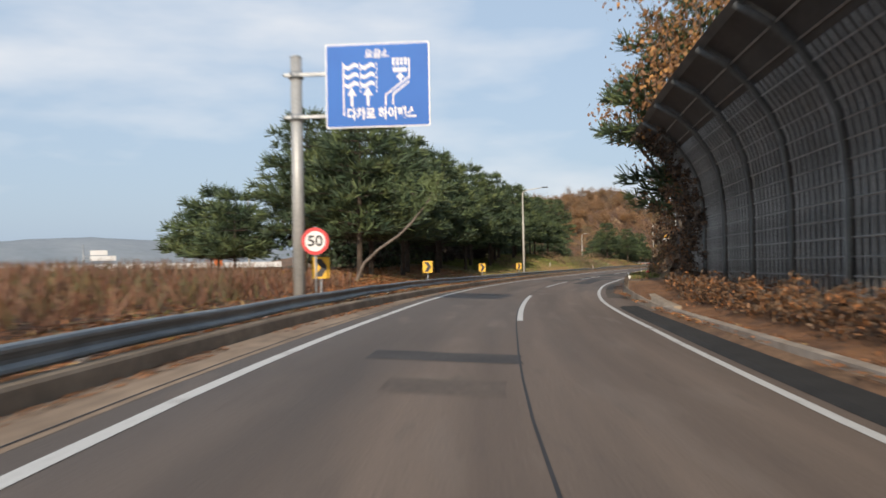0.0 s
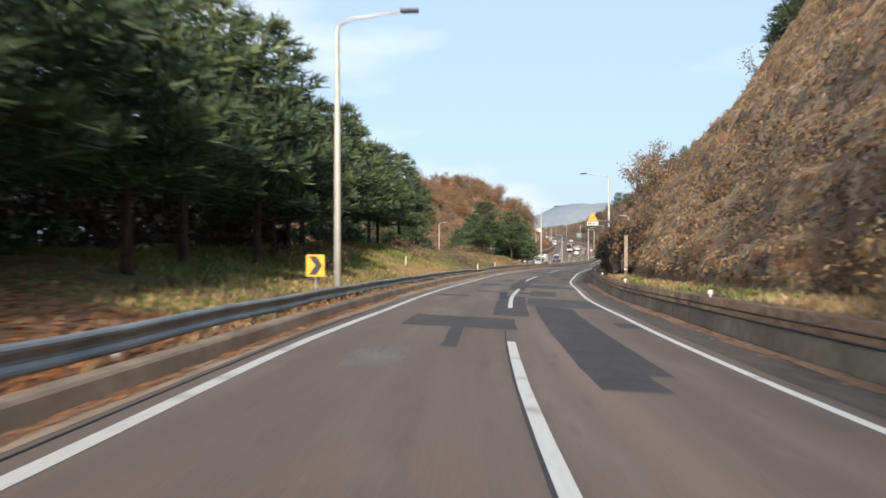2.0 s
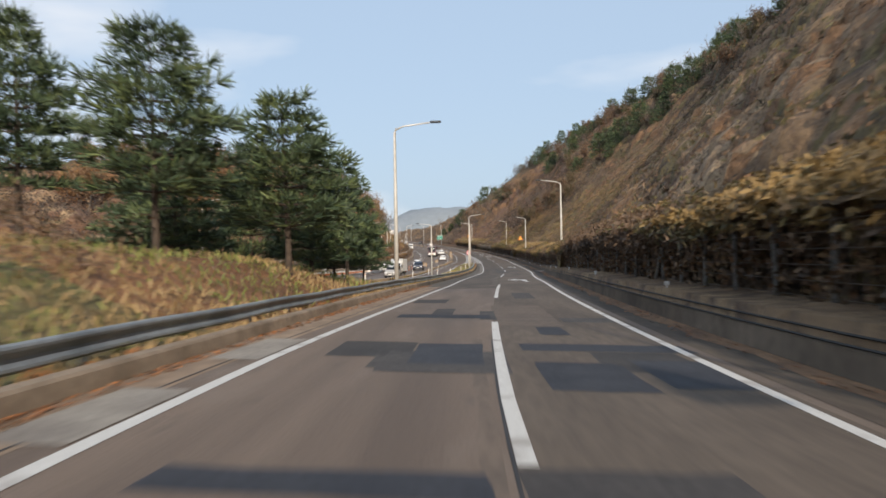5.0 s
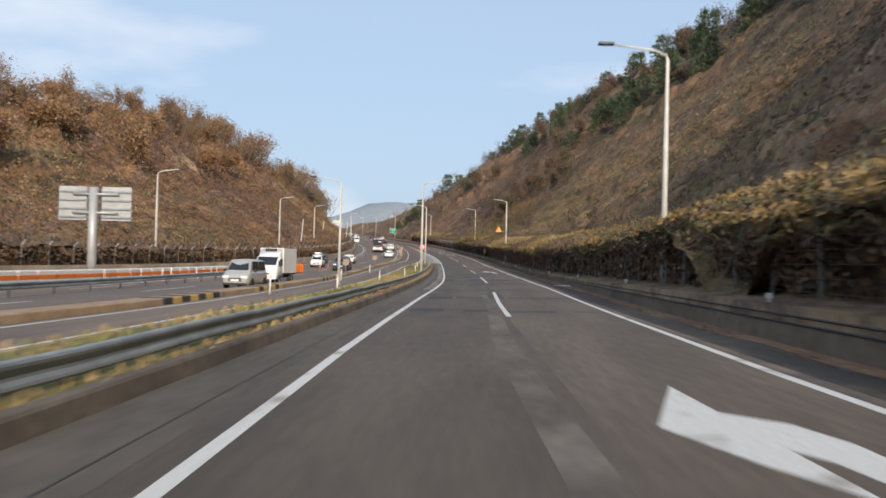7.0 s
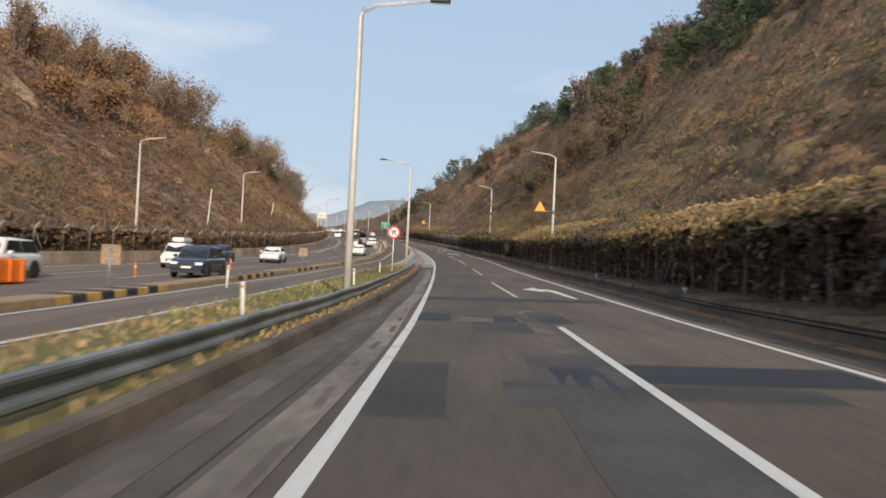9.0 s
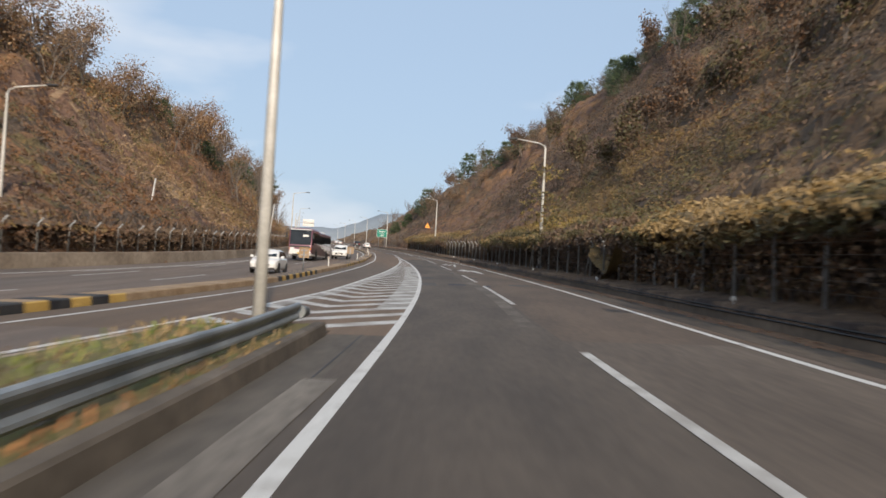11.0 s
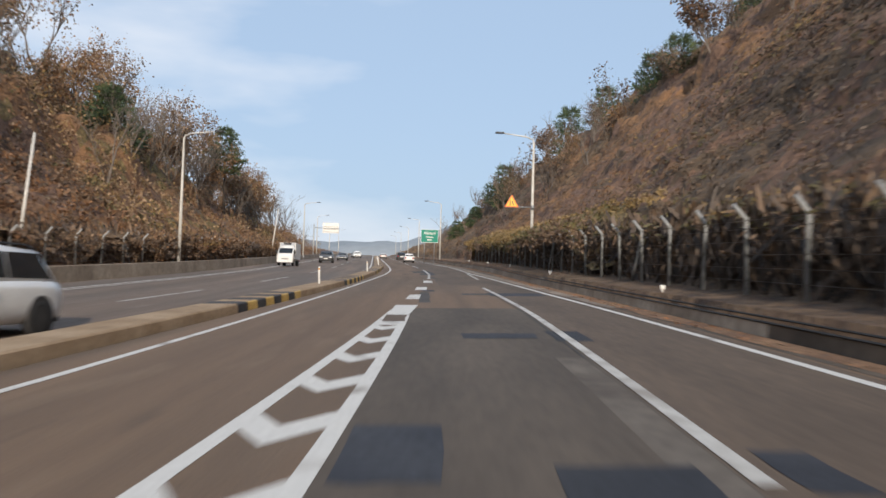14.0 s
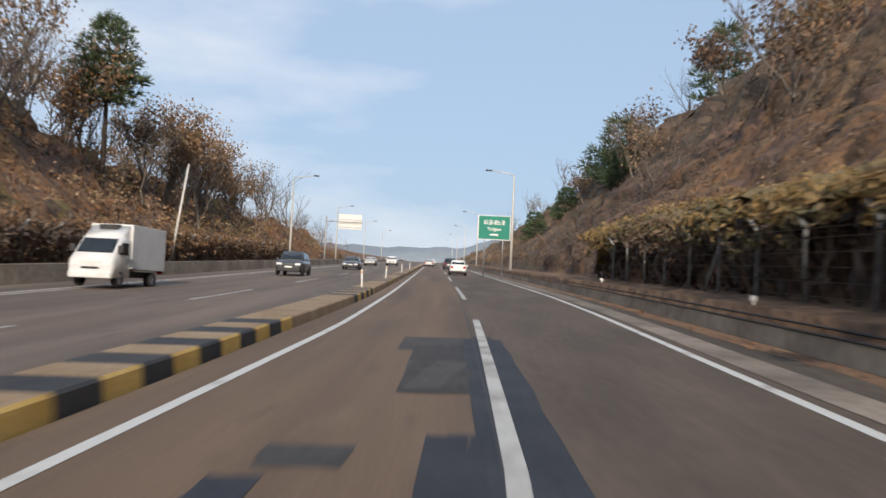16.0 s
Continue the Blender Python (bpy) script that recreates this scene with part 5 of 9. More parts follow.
# fire boxes, barrier, bags
for s_, lat_, h_ in ((66.5, 7.6, 0.72), (172, -13.0, 1.2)):
    rb = thing("fire_post", place(s_, lat_, h_), "small red plastic hazard post in the brush", "marker", "red posts in the brush")
    part("body", tubed([(0, 0, -0.2), (0, 0, 0.5), (0, 0, 0.62)], [0.17, 0.15, 0.06], 10), M["red_plastic"], rb)
    part("collar", tubed([(0, 0, -0.2), (0, 0, -0.02)], 0.22, 10), M["red_plastic"], rb)
ob_ = thing("crash_cushion", place(305.0, -17.4, 0.0, -10), "bright orange ribbed plastic crash cushion on the opposite gore", "crash barrier")
part("body", boxed(-0.55, 0.55, -2.3, 2.3, 0.05, 1.0, 0.12), M["orange_plastic"], ob_)
for k in range(7):
    part("rib", boxed(-0.6, 0.6, -2.1 + k * 0.68, -1.9 + k * 0.68, 0.1, 0.96, 0.03), M["orange_plastic"], ob_)
part("nose", boxed(-0.5, 0.5, -2.75, -2.3, 0.05, 0.85, 0.1), M["white_plastic"], ob_, "white nose block")
bg = thing("litter_sheet", place(268.5, 6.9, 0.02, 30), "crumpled white plastic sheet lying in the gutter", "litter")
bm = bmesh.new()
bmesh.ops.create_grid(bm, x_segments=10, y_segments=6, size=0.5)
for v in bm.verts:
    v.co.z = 0.06 + 0.07 * noise.noise(Vector((v.co.x * 5, v.co.y * 5, 2))) + 0.03 * abs(v.co.x)
    v.co.y *= 0.55
part("sheet", bm, M["white_plastic"], bg)
# cones on the opposite gore
cn = None
for s_, lat_ in ((318, -16.2), (324, -16.0), (330, -15.9), (336, -15.8)):
    m_ = place(s_, lat_, 0.0)
    if cn is None:
        cn = thing("traffic_post", m_, "slim orange plastic lane post with white bands", "lane post", "orange lane posts")
        part("post", tubed([(0, 0, 0.02), (0, 0, 0.75)], [0.045, 0.04], 10), M["orange_plastic"], cn)
        part("foot", tubed([(0, 0, 0.0), (0, 0, 0.05)], [0.12, 0.10], 10), M["orange_plastic"], cn)
        part("band", tubed([(0, 0, 0.45), (0, 0, 0.55)], 0.047, 10), M["white_plastic"], cn)
    else:
        copy_thing(cn, m_)


# small sign backs on the median kerb
ms = None
for s_ in (302.0, 339.0, 389.0, 419.5):
    m_ = place(s_, float(CURB_M(s_)) - 0.55, 0.24)
    if ms is None:
        ms = thing("median_sign", m_, "small pale sign back on a grey post on the median kerb", "road sign", "sign backs on the median")
        part("post", tubed([(0, 0, -0.02), (0, 0, 1.35)], 0.035, 8), M["steel"], ms)
        part("board", plated(shifted(rounded(0.64, 0.66, 0.04), 0, 1.12), 0.05, 0.075), M["kerb_tan"], ms, "dusty pale board")
        for z_ in (0.98, 1.26):
            part("clamp", boxed(-0.2, 0.2, 0.02, 0.05, z_ - 0.025, z_ + 0.025), M["steel"], ms)
    else:
        copy_thing(ms, m_)
# rail and barrier blocks round the opposite gore
GORE = line((240, -17.2), (270, -18.0), (292, -18.3), (308, -19.4))
gr = thing("gore_rail", Matrix.Identity(4), "grey steel guardrail round the opposite gore", "guardrail")
_prof = [(0.0, 0.30), (0.06, 0.34), (0.05, 0.40), (0.0, 0.45), (0.05, 0.50), (0.06, 0.56), (0.0, 0.60), (-0.04, 0.58), (-0.04, 0.32)]
for k_ in range(17):
    a_ = 240 + 4.0 * k_
    strip("beam", steps(a_, a_ + 4.01, 2), [((lambda q, x=x: float(GORE(q)) + x), z) for x, z in _prof], M["rail_steel"], parent=gr, closed=True, kind="")
    part("post", tubed([(0, 0, -0.3), (0, 0, 0.58)], 0.06, 8), M["steel"], gr).matrix_local = place(a_ + 2, float(GORE(a_ + 2)) - 0.13)
wb_ = None
for k_ in range(22):
    a_ = 250 + 1.95 * k_
    m_ = place(a_ + (0 if k_ < 21 else 7), -21.0 + 0.012 * (a_ - 250), -0.02, random.uniform(-3, 3))
    if wb_ is None:
        wb_ = thing("barrier_block", m_, "white plastic barrier block with an orange band", "barrier", "barrier blocks on the gore")
        part("body", boxed(-0.25, 0.25, -0.93, 0.93, 0.0, 0.92, 0.06), M["white_plastic"], wb_)
        part("band", boxed(-0.262, 0.262, -0.90, 0.90, 0.48, 0.70, 0.01), M["orange_plastic"], wb_, "orange band")
        part("foot", boxed(-0.32, 0.32, -0.93, 0.93, 0.0, 0.2, 0.03), M["white_plastic"], wb_)
    else:
        copy_thing(wb_, m_)
cbx = thing("roadside_cabinet", place(309, -22.6, -0.02), "small pale concrete cabinet behind the gore rail", "cabinet")
part("body", boxed(-0.35, 0.35, -0.3, 0.3, 0.0, 0.85, 0.03), M["concrete"], cbx)
part("roof", boxed(-0.4, 0.4, -0.35, 0.35, 0.85, 0.92, 0.02), M["concrete"], cbx)
dsn = thing("diamond_sign", place(310, -21.4, 0.0), "small pale diamond sign back on a thin post", "road sign")
part("post", tubed([(0, 0, -0.3), (0, 0, 1.35)], 0.03, 8), M["steel"], dsn)
part("board", plated([(0, 0.85), (0.36, 1.21), (0, 1.57), (-0.36, 1.21)], 0.035, 0.055), M["white_plastic"], dsn)

# a pale post at the near end of the vine-covered fence
_vp = thing("fence_end_post", place(116.0, 7.3, 0.75, 0), "tall pale concrete post at the end of the vine-covered fence", "post")
part("shaft", boxed(-0.11, 0.11, -0.10, 0.10, -0.2, 2.75, 0.02), M["concrete"], _vp)
part("cap", boxed(-0.125, 0.125, -0.115, 0.115, 2.752, 2.82, 0.02), M["concrete_dark"], _vp)
part("band", boxed(-0.114, 0.114, -0.104, 0.104, 0.55, 0.68, 0.004), M["paint"], _vp, "white painted band")

# ---- plants ----
def quads_mesh(name, pos, ax, ay, mat_idx, mats, extra=None):
    """A mesh of free quads: centres, half axes; extra: (verts, faces, material index) of solid wood joined to it."""
    n = len(pos)
    v = np.empty((n, 4, 3), np.float32)
    v[:, 0], v[:, 1], v[:, 2], v[:, 3] = pos - ax - ay * 0.6, pos + ax - ay * 0.25, pos + ax * 0.7 + ay, pos - ax * 0.8 + ay * 0.7
    verts, loops = v.reshape(-1, 3), np.arange(4 * n, dtype=np.int32)
    starts, totals = np.arange(n, dtype=np.int32) * 4, np.full(n, 4, np.int32)
    mi = np.asarray(mat_idx, np.int32)
    me = bpy.data.meshes.new(name)
    me.vertices.add(len(verts))
    me.vertices.foreach_set("co", verts.ravel())
    me.loops.add(len(loops))
    me.loops.foreach_set("vertex_index", loops)
    me.polygons.add(n)
    me.polygons.foreach_set("loop_start", starts)
    me.polygons.foreach_set("loop_total", totals)
    me.polygons.foreach_set("material_index", mi)
    for m in mats:
        me.materials.append(m)
    me.update(calc_edges=True)
    me.validate()
    return me


RNG = np.random.default_rng(7)


def unit(n):
    v = RNG.normal(size=(n, 3))
    return v / np.linalg.norm(v, axis=1)[:, None]


def leaf_axes(n, lo, hi, slim=0.6, tilt=None):
    a = unit(n)
    if tilt is not None:
        a = a * (1 - tilt[3]) + np.array(tilt[:3]) * tilt[3]
        a /= np.linalg.norm(a, axis=1)[:, None]
    b = np.cross(a, unit(n))
    b /= np.linalg.norm(b, axis=1)[:, None] + 1e-9
    sz = RNG.uniform(lo, hi, n)[:, None]
    return b * sz * slim, a * sz


def blobs(centres, radii, per, lo, hi, slim=0.6, tilt=None, shell=0.45):
    """Leaf quads in a cloud round each centre, denser towards the skin."""
    c, r = np.repeat(centres, per, 0), np.repeat(radii, per, 0)
    d = unit(len(c)) * RNG.uniform(shell, 1.0, len(c))[:, None]
    ax, ay = leaf_axes(len(c), lo, hi, slim, tilt)
    return c + d * r, ax, ay


L = {}
L["pine"] = leaf_material("pine_needles", (0.030, 0.056, 0.031), (0.068, 0.102, 0.048), 0.5)
L["pine_light"] = leaf_material("pine_needles_light", (0.074, 0.110, 0.044), (0.128, 0.162, 0.062), 0.4)
L["russet"] = leaf_material("russet_leaves", (0.135, 0.068, 0.034), (0.205, 0.105, 0.048), 0.35)
L["orange"] = leaf_material("orange_leaves", (0.22, 0.105, 0.035), (0.30, 0.155, 0.05), 0.4)
L["brown"] = leaf_material("dry_brown_leaves", (0.098, 0.063, 0.040), (0.160, 0.104, 0.064), 0.4)
L["grey_twig"] = leaf_material("grey_brown_twigs", (0.070, 0.052, 0.041), (0.115, 0.086, 0.066), 0.4)
L["straw"] = leaf_material("straw_grass", (0.25, 0.175, 0.085), (0.35, 0.25, 0.12), 0.35)
L["olive"] = leaf_material("olive_leaves", (0.072, 0.064, 0.027), (0.118, 0.100, 0.040), 0.35)
L["ochre"] = leaf_material("ochre_vine_leaves", (0.175, 0.115, 0.045), (0.26, 0.175, 0.068), 0.35)
L["gold"] = leaf_material("yellowing_vine_leaves", (0.22, 0.165, 0.048), (0.32, 0.24, 0.075), 0.35)
L["tan"] = leaf_material("tan_autumn_leaves", (0.22, 0.145, 0.085), (0.32, 0.215, 0.125), 0.4)
L["grass"] = leaf_material("green_grass", (0.115, 0.155, 0.034), (0.20, 0.215, 0.058), 0.4)
L["field_red"] = leaf_material("red_brown_dry_brush", (0.120, 0.055, 0.034), (0.175, 0.082, 0.046), 0.35)
L["red_litter"] = leaf_material("red_brown_litter", (0.24, 0.095, 0.032), (0.36, 0.155, 0.058), 0.4)
M["bark"] = material("dark_bark", (0.045, 0.034, 0.027), (0.085, 0.065, 0.05), 2.5, 0.9, bump=0.8, fine=0.3)
M["grey_bark"] = material("grey_bark", (0.12, 0.10, 0.085), (0.20, 0.17, 0.145), 2.5, 0.9, bump=0.6, fine=0.25)


def wood(segs, mat, name, parent, sides=6):
    bm = bmesh.new()
    for pts, radii in segs:
        tube(bm, pts, radii, sides, cap=False)
    return part(name, bm, mat, parent)


def make_pine(height, spread, seed, low=0.2, lean_by=0.3, per=9):
    """A broad pine: whorls of nearly level limbs, each carrying flat plumes of needles."""
    rng = random.Random(seed)
    top = new("pine_tree")
    lean = Vector((rng.uniform(-1, 1), rng.uniform(-1, 1), 0)) * lean_by
    trunk = [(lean.x * t * t, lean.y * t * t, height * t * 0.97 - 0.25) for t in (0, 0.15, 0.35, 0.55, 0.75, 0.9, 1.0)]
    r0 = height * 0.017
    wood([(trunk, [r0 * 1.25, r0, r0 * 0.85, r0 * 0.65, r0 * 0.4, r0 * 0.2, 0.01])], M["bark"], "trunk", top, 9)
    limbs, tufts, tdir = [], [], []
    tiers = int(height * (1 - low) / 0.62)
    for k in range(tiers):
        u = low + (1 - low) * (k + rng.random() * 0.5) / tiers
        v = (u - low) / (1 - low)
        reach = spread * (1.04 - v) ** 0.62 * (0.72 + 0.28 * min(1, v * 4)) * rng.uniform(0.78, 1.08)
        a0 = rng.random() * math.tau
        for q in range(6 if v < 0.6 else 5):
            a = a0 + q * math.tau / (6 if v < 0.6 else 5) + rng.uniform(-0.35, 0.35)
            rr = reach * rng.uniform(0.68, 1.12)
            base = Vector((lean.x * u * u, lean.y * u * u, height * u))
            rise = rng.uniform(-0.06, 0.22) * rr
            pts = [base + Vector((math.cos(a) * rr * t, math.sin(a) * rr * t, rise * t * t + 0.04 * rr * math.sin(t * 3))) for t in (0, 0.35, 0.7, 1.0)]
            limbs.append((pts, [0.018 * rr + 0.01, 0.013 * rr, 0.007 * rr, 0.004]))
            for t in np.linspace(0.34, 1.0, max(3, int(rr * 2.1))):
                for side in (-1, 0, 1):
                    c = base + Vector((math.cos(a) * rr * t, math.sin(a) * rr * t, rise * t * t))
                    off = side * (rr * 0.34 * (1.12 - t) + 0.12) + rng.uniform(-0.2, 0.2)
                    c += Vector((-math.sin(a) * off, math.cos(a) * off, rng.uniform(-0.08, 0.20)))
                    tufts.append(c)
                    tdir.append((math.cos(a) - side * 0.4 * math.sin(a), math.sin(a) + side * 0.4 * math.cos(a), 0.30))
    for q in range(7):
        a, z = rng.random() * math.tau, height * rng.uniform(0.12, low + 0.05)
        rr = rng.uniform(0.8, 2.0)
        limbs.append(([(0, 0, z), (math.cos(a) * rr * 0.6, math.sin(a) * rr * 0.6, z + 0.1), (math.cos(a) * rr, math.sin(a) * rr, z - 0.05)], [0.028, 0.018, 0.006]))
    tagged(wood(limbs, M["bark"], "branch_framework", top, 3), kind="stuff")
    tufts, tdir = np.array([t[:] for t in tufts]), np.array(tdir)
    c, d = np.repeat(tufts, per, 0), np.repeat(tdir, per, 0)
    o = unit(len(c)) * np.array([0.8, 0.8, 0.6]) + d * 0.8 + np.array([0, 0, 0.16])
    o /= np.linalg.norm(o, axis=1)[:, None]
    ln = RNG.uniform(0.24, 0.52, len(c))[:, None]
    side = np.cross(o, unit(len(c)))
    side /= np.linalg.norm(side, axis=1)[:, None] + 1e-9
    mi = (np.repeat(RNG.random(len(tufts)) < 0.3, per)).astype(int)
    me = quads_mesh("needles", c + o * ln * 0.7, side * 0.032, o * ln, mi, [L["pine"], L["pine_light"]])
    cr = new("needles", me)
    cr.parent = top
    return top


def make_leafy(height, spread, seed, mats, weights, density=1.0, bark="grey_bark", name="autumn_tree", leaf=(0.065, 0.15), puff=0.115):
    """A deciduous tree: forked limbs and clumps of leaves; density 0 gives a bare winter tree."""
    rng = random.Random(seed)
    top = new(name)
    segs, tips = [], []

    def grow(p, d, ln, r, level):
        q1 = p + d * ln * 0.5 + Vector((rng.uniform(-1, 1), rng.uniform(-1, 1), 0)) * ln * 0.07
        q2 = p + d * ln + Vector((rng.uniform(-1, 1), rng.uniform(-1, 1), 0.3)) * ln * 0.10
        segs.append(([p, q1, q2], [r, r * 0.8, r * 0.6]))
        if level >= (4 if density > 0 else 5):
            tips.append(q2)
            return
        if level >= 3:
            tips.append(q1)
        for _ in range(3 if level < 3 else 2):
            nd = (d + Vector((rng.uniform(-1, 1), rng.uniform(-1, 1), rng.uniform(-0.15, 0.75))) * (0.72 if level else 0.6) * spread).normalized()
            grow(q2 if rng.random() < 0.7 else q1, nd, ln * rng.uniform(0.58, 0.80), r * 0.58, level + 1)

    grow(Vector((0, 0, -0.3)), Vector((rng.uniform(-.1, .1), rng.uniform(-.1, .1), 1)), height * 0.34, height * 0.017, 0)
    wood(segs[:1], M[bark], "trunk", top, 8)
    tagged(wood(segs[1:], M[bark], "branch_framework", top, 3), kind="stuff")
    if density > 0:
        t = np.array([x[:] for x in tips])
        per = int(23 * density)
        rad = np.full((len(t), 3), height * puff)
        pos, ax, ay = blobs(t, rad, per, leaf[0], leaf[1], 0.7, None, 0.1)
        mi = RNG.choice(len(mats), len(pos), p=weights)
        cr = new("crown", quads_mesh("crown", pos, ax, ay, mi, [L[m] for m in mats]))
        cr.parent = top
    return top


def on_land(s, lat, sink=0.0):
    return spot(s, lat, land(s, lat) - sink)


def plant(proto, s, lat, scale, label, category, group, first, squat=1.0):
    p = on_land(s, lat, 0.05)
    m = pose(p.x, p.y, p.z, 0, 0, random.uniform(0, 360))
    if first:
        ob = proto
    else:
        ob = copy_thing(proto, m)
    ob.matrix_basis = m
    ob.scale = (scale, scale, scale * squat * random.uniform(0.92, 1.1))
    return tagged(ob, label, category, group)


def grove(protos, spots_list, label, category, group, squat=1.0):
    used = set()
    for k, (s, lat, sc) in enumerate(spots_list):
        j = k % len(protos)
        plant(protos[j], s, lat, sc, label, category, group, j not in used, squat)
        used.add(j)


random.seed(11)
pines = [make_pine(9.5, 4.9, 1, 0.24), make_pine(10.5, 4.6, 2, 0.26), make_pine(8.8, 5.0, 3, 0.22), make_pine(9.2, 4.4, 4, 0.27)]
rows = [(47.5, -9.2, 1.0), (49.5, -13.2, 0.92), (53, -10.0, 1.08), (59, -9.4, 0.98), (65, -10.6, 1.05), (71, -9.6, 1.0), (77, -10.8, 1.06), (83, -9.8, 0.98), (89.5, -10.8, 1.05), (96, -10.2, 0.98), (102, -11.4, 1.05),
        (108, -12.5, 1.0), (114, -13.5, 1.06), (120, -13, 1.0), (127, -14.5, 1.05), (134, -14, 0.95), (141, -15.0, 1.0), (148, -14.5, 0.98),
        (66, -17.5, 1.06), (75, -18, 1.0), (84, -18, 1.08), (93, -18.5, 1.0), (103, -19, 1.04), (113, -20, 1.05), (124, -20.5, 1.0), (136, -21, 1.05),
        
        (97, -27, 1.0), (112, -29, 1.0), (137, -30, 1.0), (149, -22, 0.95),
        (171, -19, 0.75), (179, -10.2, 0.80), (185, -7.2, 0.78), (191, -14, 0.78), (194, -16.5, 0.74), (197, -8.8, 0.76), (202, -13.5, 0.74), (207, -8.6, 0.74), (213, -10.6, 0.80), (219, -9.4, 0.6), (179, -21, 0.8), (163, -21, 0.7), (155, -22, 0.62)]
grove(pines, rows, "dark green pine with layered fluffy branches on the verge", "pine tree", "pines beside the road")
grove([make_pine(14.0, 3.3, 72, 0.52, 0.5)], [(551, -25.6, 1.0)], "tall narrow pine rising above the leafless trees", "pine tree", "pines on the slopes")
grove([make_pine(14.5, 4.4, 71, 0.40, 0.5)], [(198, -25.5, 1.0)], "tall open pine with bare lower trunk behind the bank", "pine tree", "pines beside the road")
bare = [make_leafy(9, 1.0, 21, ["brown"], [1], 0, name="bare_tree"), make_leafy(8, 1.1, 22, ["brown"], [1], 0, name="bare_tree")]
_rnd = random.Random(29)
_bare = [(474 + 7.2 * k_ + _rnd.uniform(-3, 3), -16.6 - _rnd.uniform(6, 15), _rnd.uniform(1.0, 1.4)) for k_ in range(24)]
grove(bare, _bare + [(54, 10.2, 0.9), (60, 12, 0.95), (566, 33, 1.1), (580, 36, 1.2), (592, 30, 1.0), (606, 26, 1.0), (624, 20, 0.9), (520, 24, 1.0), (640, 16, 1.0), (652, 14, 0.9),
             (556, -24, 0.95), (568, -23, 1.0), (580, -25, 1.0), (596, -23, 0.95), (612, -24, 1.0), (630, -23, 0.9), (540, -27, 1.0), (648, -22, 0.9), (470, -52, 1.1), (520, -31, 1.0)],
      "bare grey-brown winter tree on the slope", "tree", "bare trees on the slopes")
low_pines = [make_pine(5.2, 4.2, 61, 0.12), make_pine(4.8, 4.0, 62, 0.12)]
grove(low_pines, [(66, -27.0, 1.25), (72, -31, 1.3), (62, -23.5, 1.1)], "low spreading dark green pine at the edge of the field", "pine tree", "low pines by the field")
autumn = [make_leafy(9.5, 0.95, 31, ["russet", "orange", "tan"], [0.4, 0.2, 0.4], 1.1, leaf=(0.05, 0.12)), make_leafy(8.5, 1.0, 32, ["tan", "russet", "olive"], [0.4, 0.4, 0.2], 1.0, leaf=(0.05, 0.12)),
          make_leafy(9, 0.9, 33, ["tan", "grey_twig", "russet"], [0.4, 0.4, 0.2], 0.4, leaf=(0.05, 0.11)), make_leafy(8.5, 1.0, 34, ["brown", "tan"], [0.6, 0.4], 0.7, leaf=(0.05, 0.11))]
_rows = [(44.5, 10.2, 1.15)]
_rnd = random.Random(5)
for k_ in range(50):      # wood on the slope beyond the opposite carriageway, its foot lower towards the far end
    s_ = 405 + 4.2 * k_ + _rnd.uniform(-2, 2)
    foot_ = float(np.interp(s_, [405, 440, 480, 520, 560, 620], [24, 20, 14, 9.5, 7, 6]))
    for d_ in ([foot_ + _rnd.uniform(0, 6)] + ([foot_ + _rnd.uniform(6, 14)] if k_ % 2 == 0 else [])):
        _rows.append((s_, float(WALL_O(s_)) - d_, _rnd.uniform(1.05, 1.5)))
for k_ in range(18):
    s_ = 300 + 6 * k_ + _rnd.uniform(-2, 2)
    _rows.append((s_, float(WALL_O(s_)) - _rnd.uniform(30, 42), _rnd.uniform(0.8, 1.1)))
_rows += [(530, 30, 0.9), (548, 27, 0.9), (575, 22, 0.85), (595, 18, 0.8), (612, 15, 0.75), (516, 26, 1.0), (524, 22, 0.95), (538, 21, 0.9), (560, 16, 0.85), (506, 30, 0.95), (498, 34, 0.9), (530, 17, 0.9), (545, 14, 0.8), (52, 11.5, 1.0), (58, 13, 1.1), (64, 12, 0.9), (70, 15, 1.0)]
grove(autumn, _rows, "russet and brown autumn tree with thinning leaves", "tree", "autumn trees on the slopes")
grove([make_pine(8, 3.6, 51, 0.25), make_pine(7, 3.4, 52, 0.2)], [(46, 9.4, 1.25), (508, -29, 1.15), (470, -38, 0.9), (574, 18, 0.7), (582, 20, 0.7), (590, 15, 0.7), (600, 12.5, 0.65), (484, -33, 1.0)],
      "green pine standing among brown trees", "pine tree", "pines on the slopes")

_rnd = random.Random(17)
_far_pines, _far_bare, _far_leafy = [], [], []
for k_ in range(96):      # crowns along the top of the cut slope
    s_ = 96 + 5.3 * k_ + _rnd.uniform(-2, 2)
    foot_ = float(np.interp(s_, [96, 130, 150, 185, 215, 240, 330, 374, 425, 440, 480, 510, 560, 610], [52, 36, 24, 20, 27, 34, 34, 24, 20, 30, 27, 15, 11, 9]))
    d_ = foot_ + _rnd.uniform(0, 16)
    r_ = _rnd.random()
    (_far_pines if r_ < 0.34 else _far_bare if r_ < 0.66 else _far_leafy).append((s_, float(WALL_R(s_)) + d_, _rnd.uniform(1.0, 1.5)))
for k_ in range(26):      # leafless trees standing on the slope itself
    s_ = 388 + 3.6 * k_ + _rnd.uniform(-1.5, 1.5)
    _far_bare.append((s_, float(WALL_R(s_)) + _rnd.uniform(17, 38), _rnd.uniform(0.6, 0.95)))
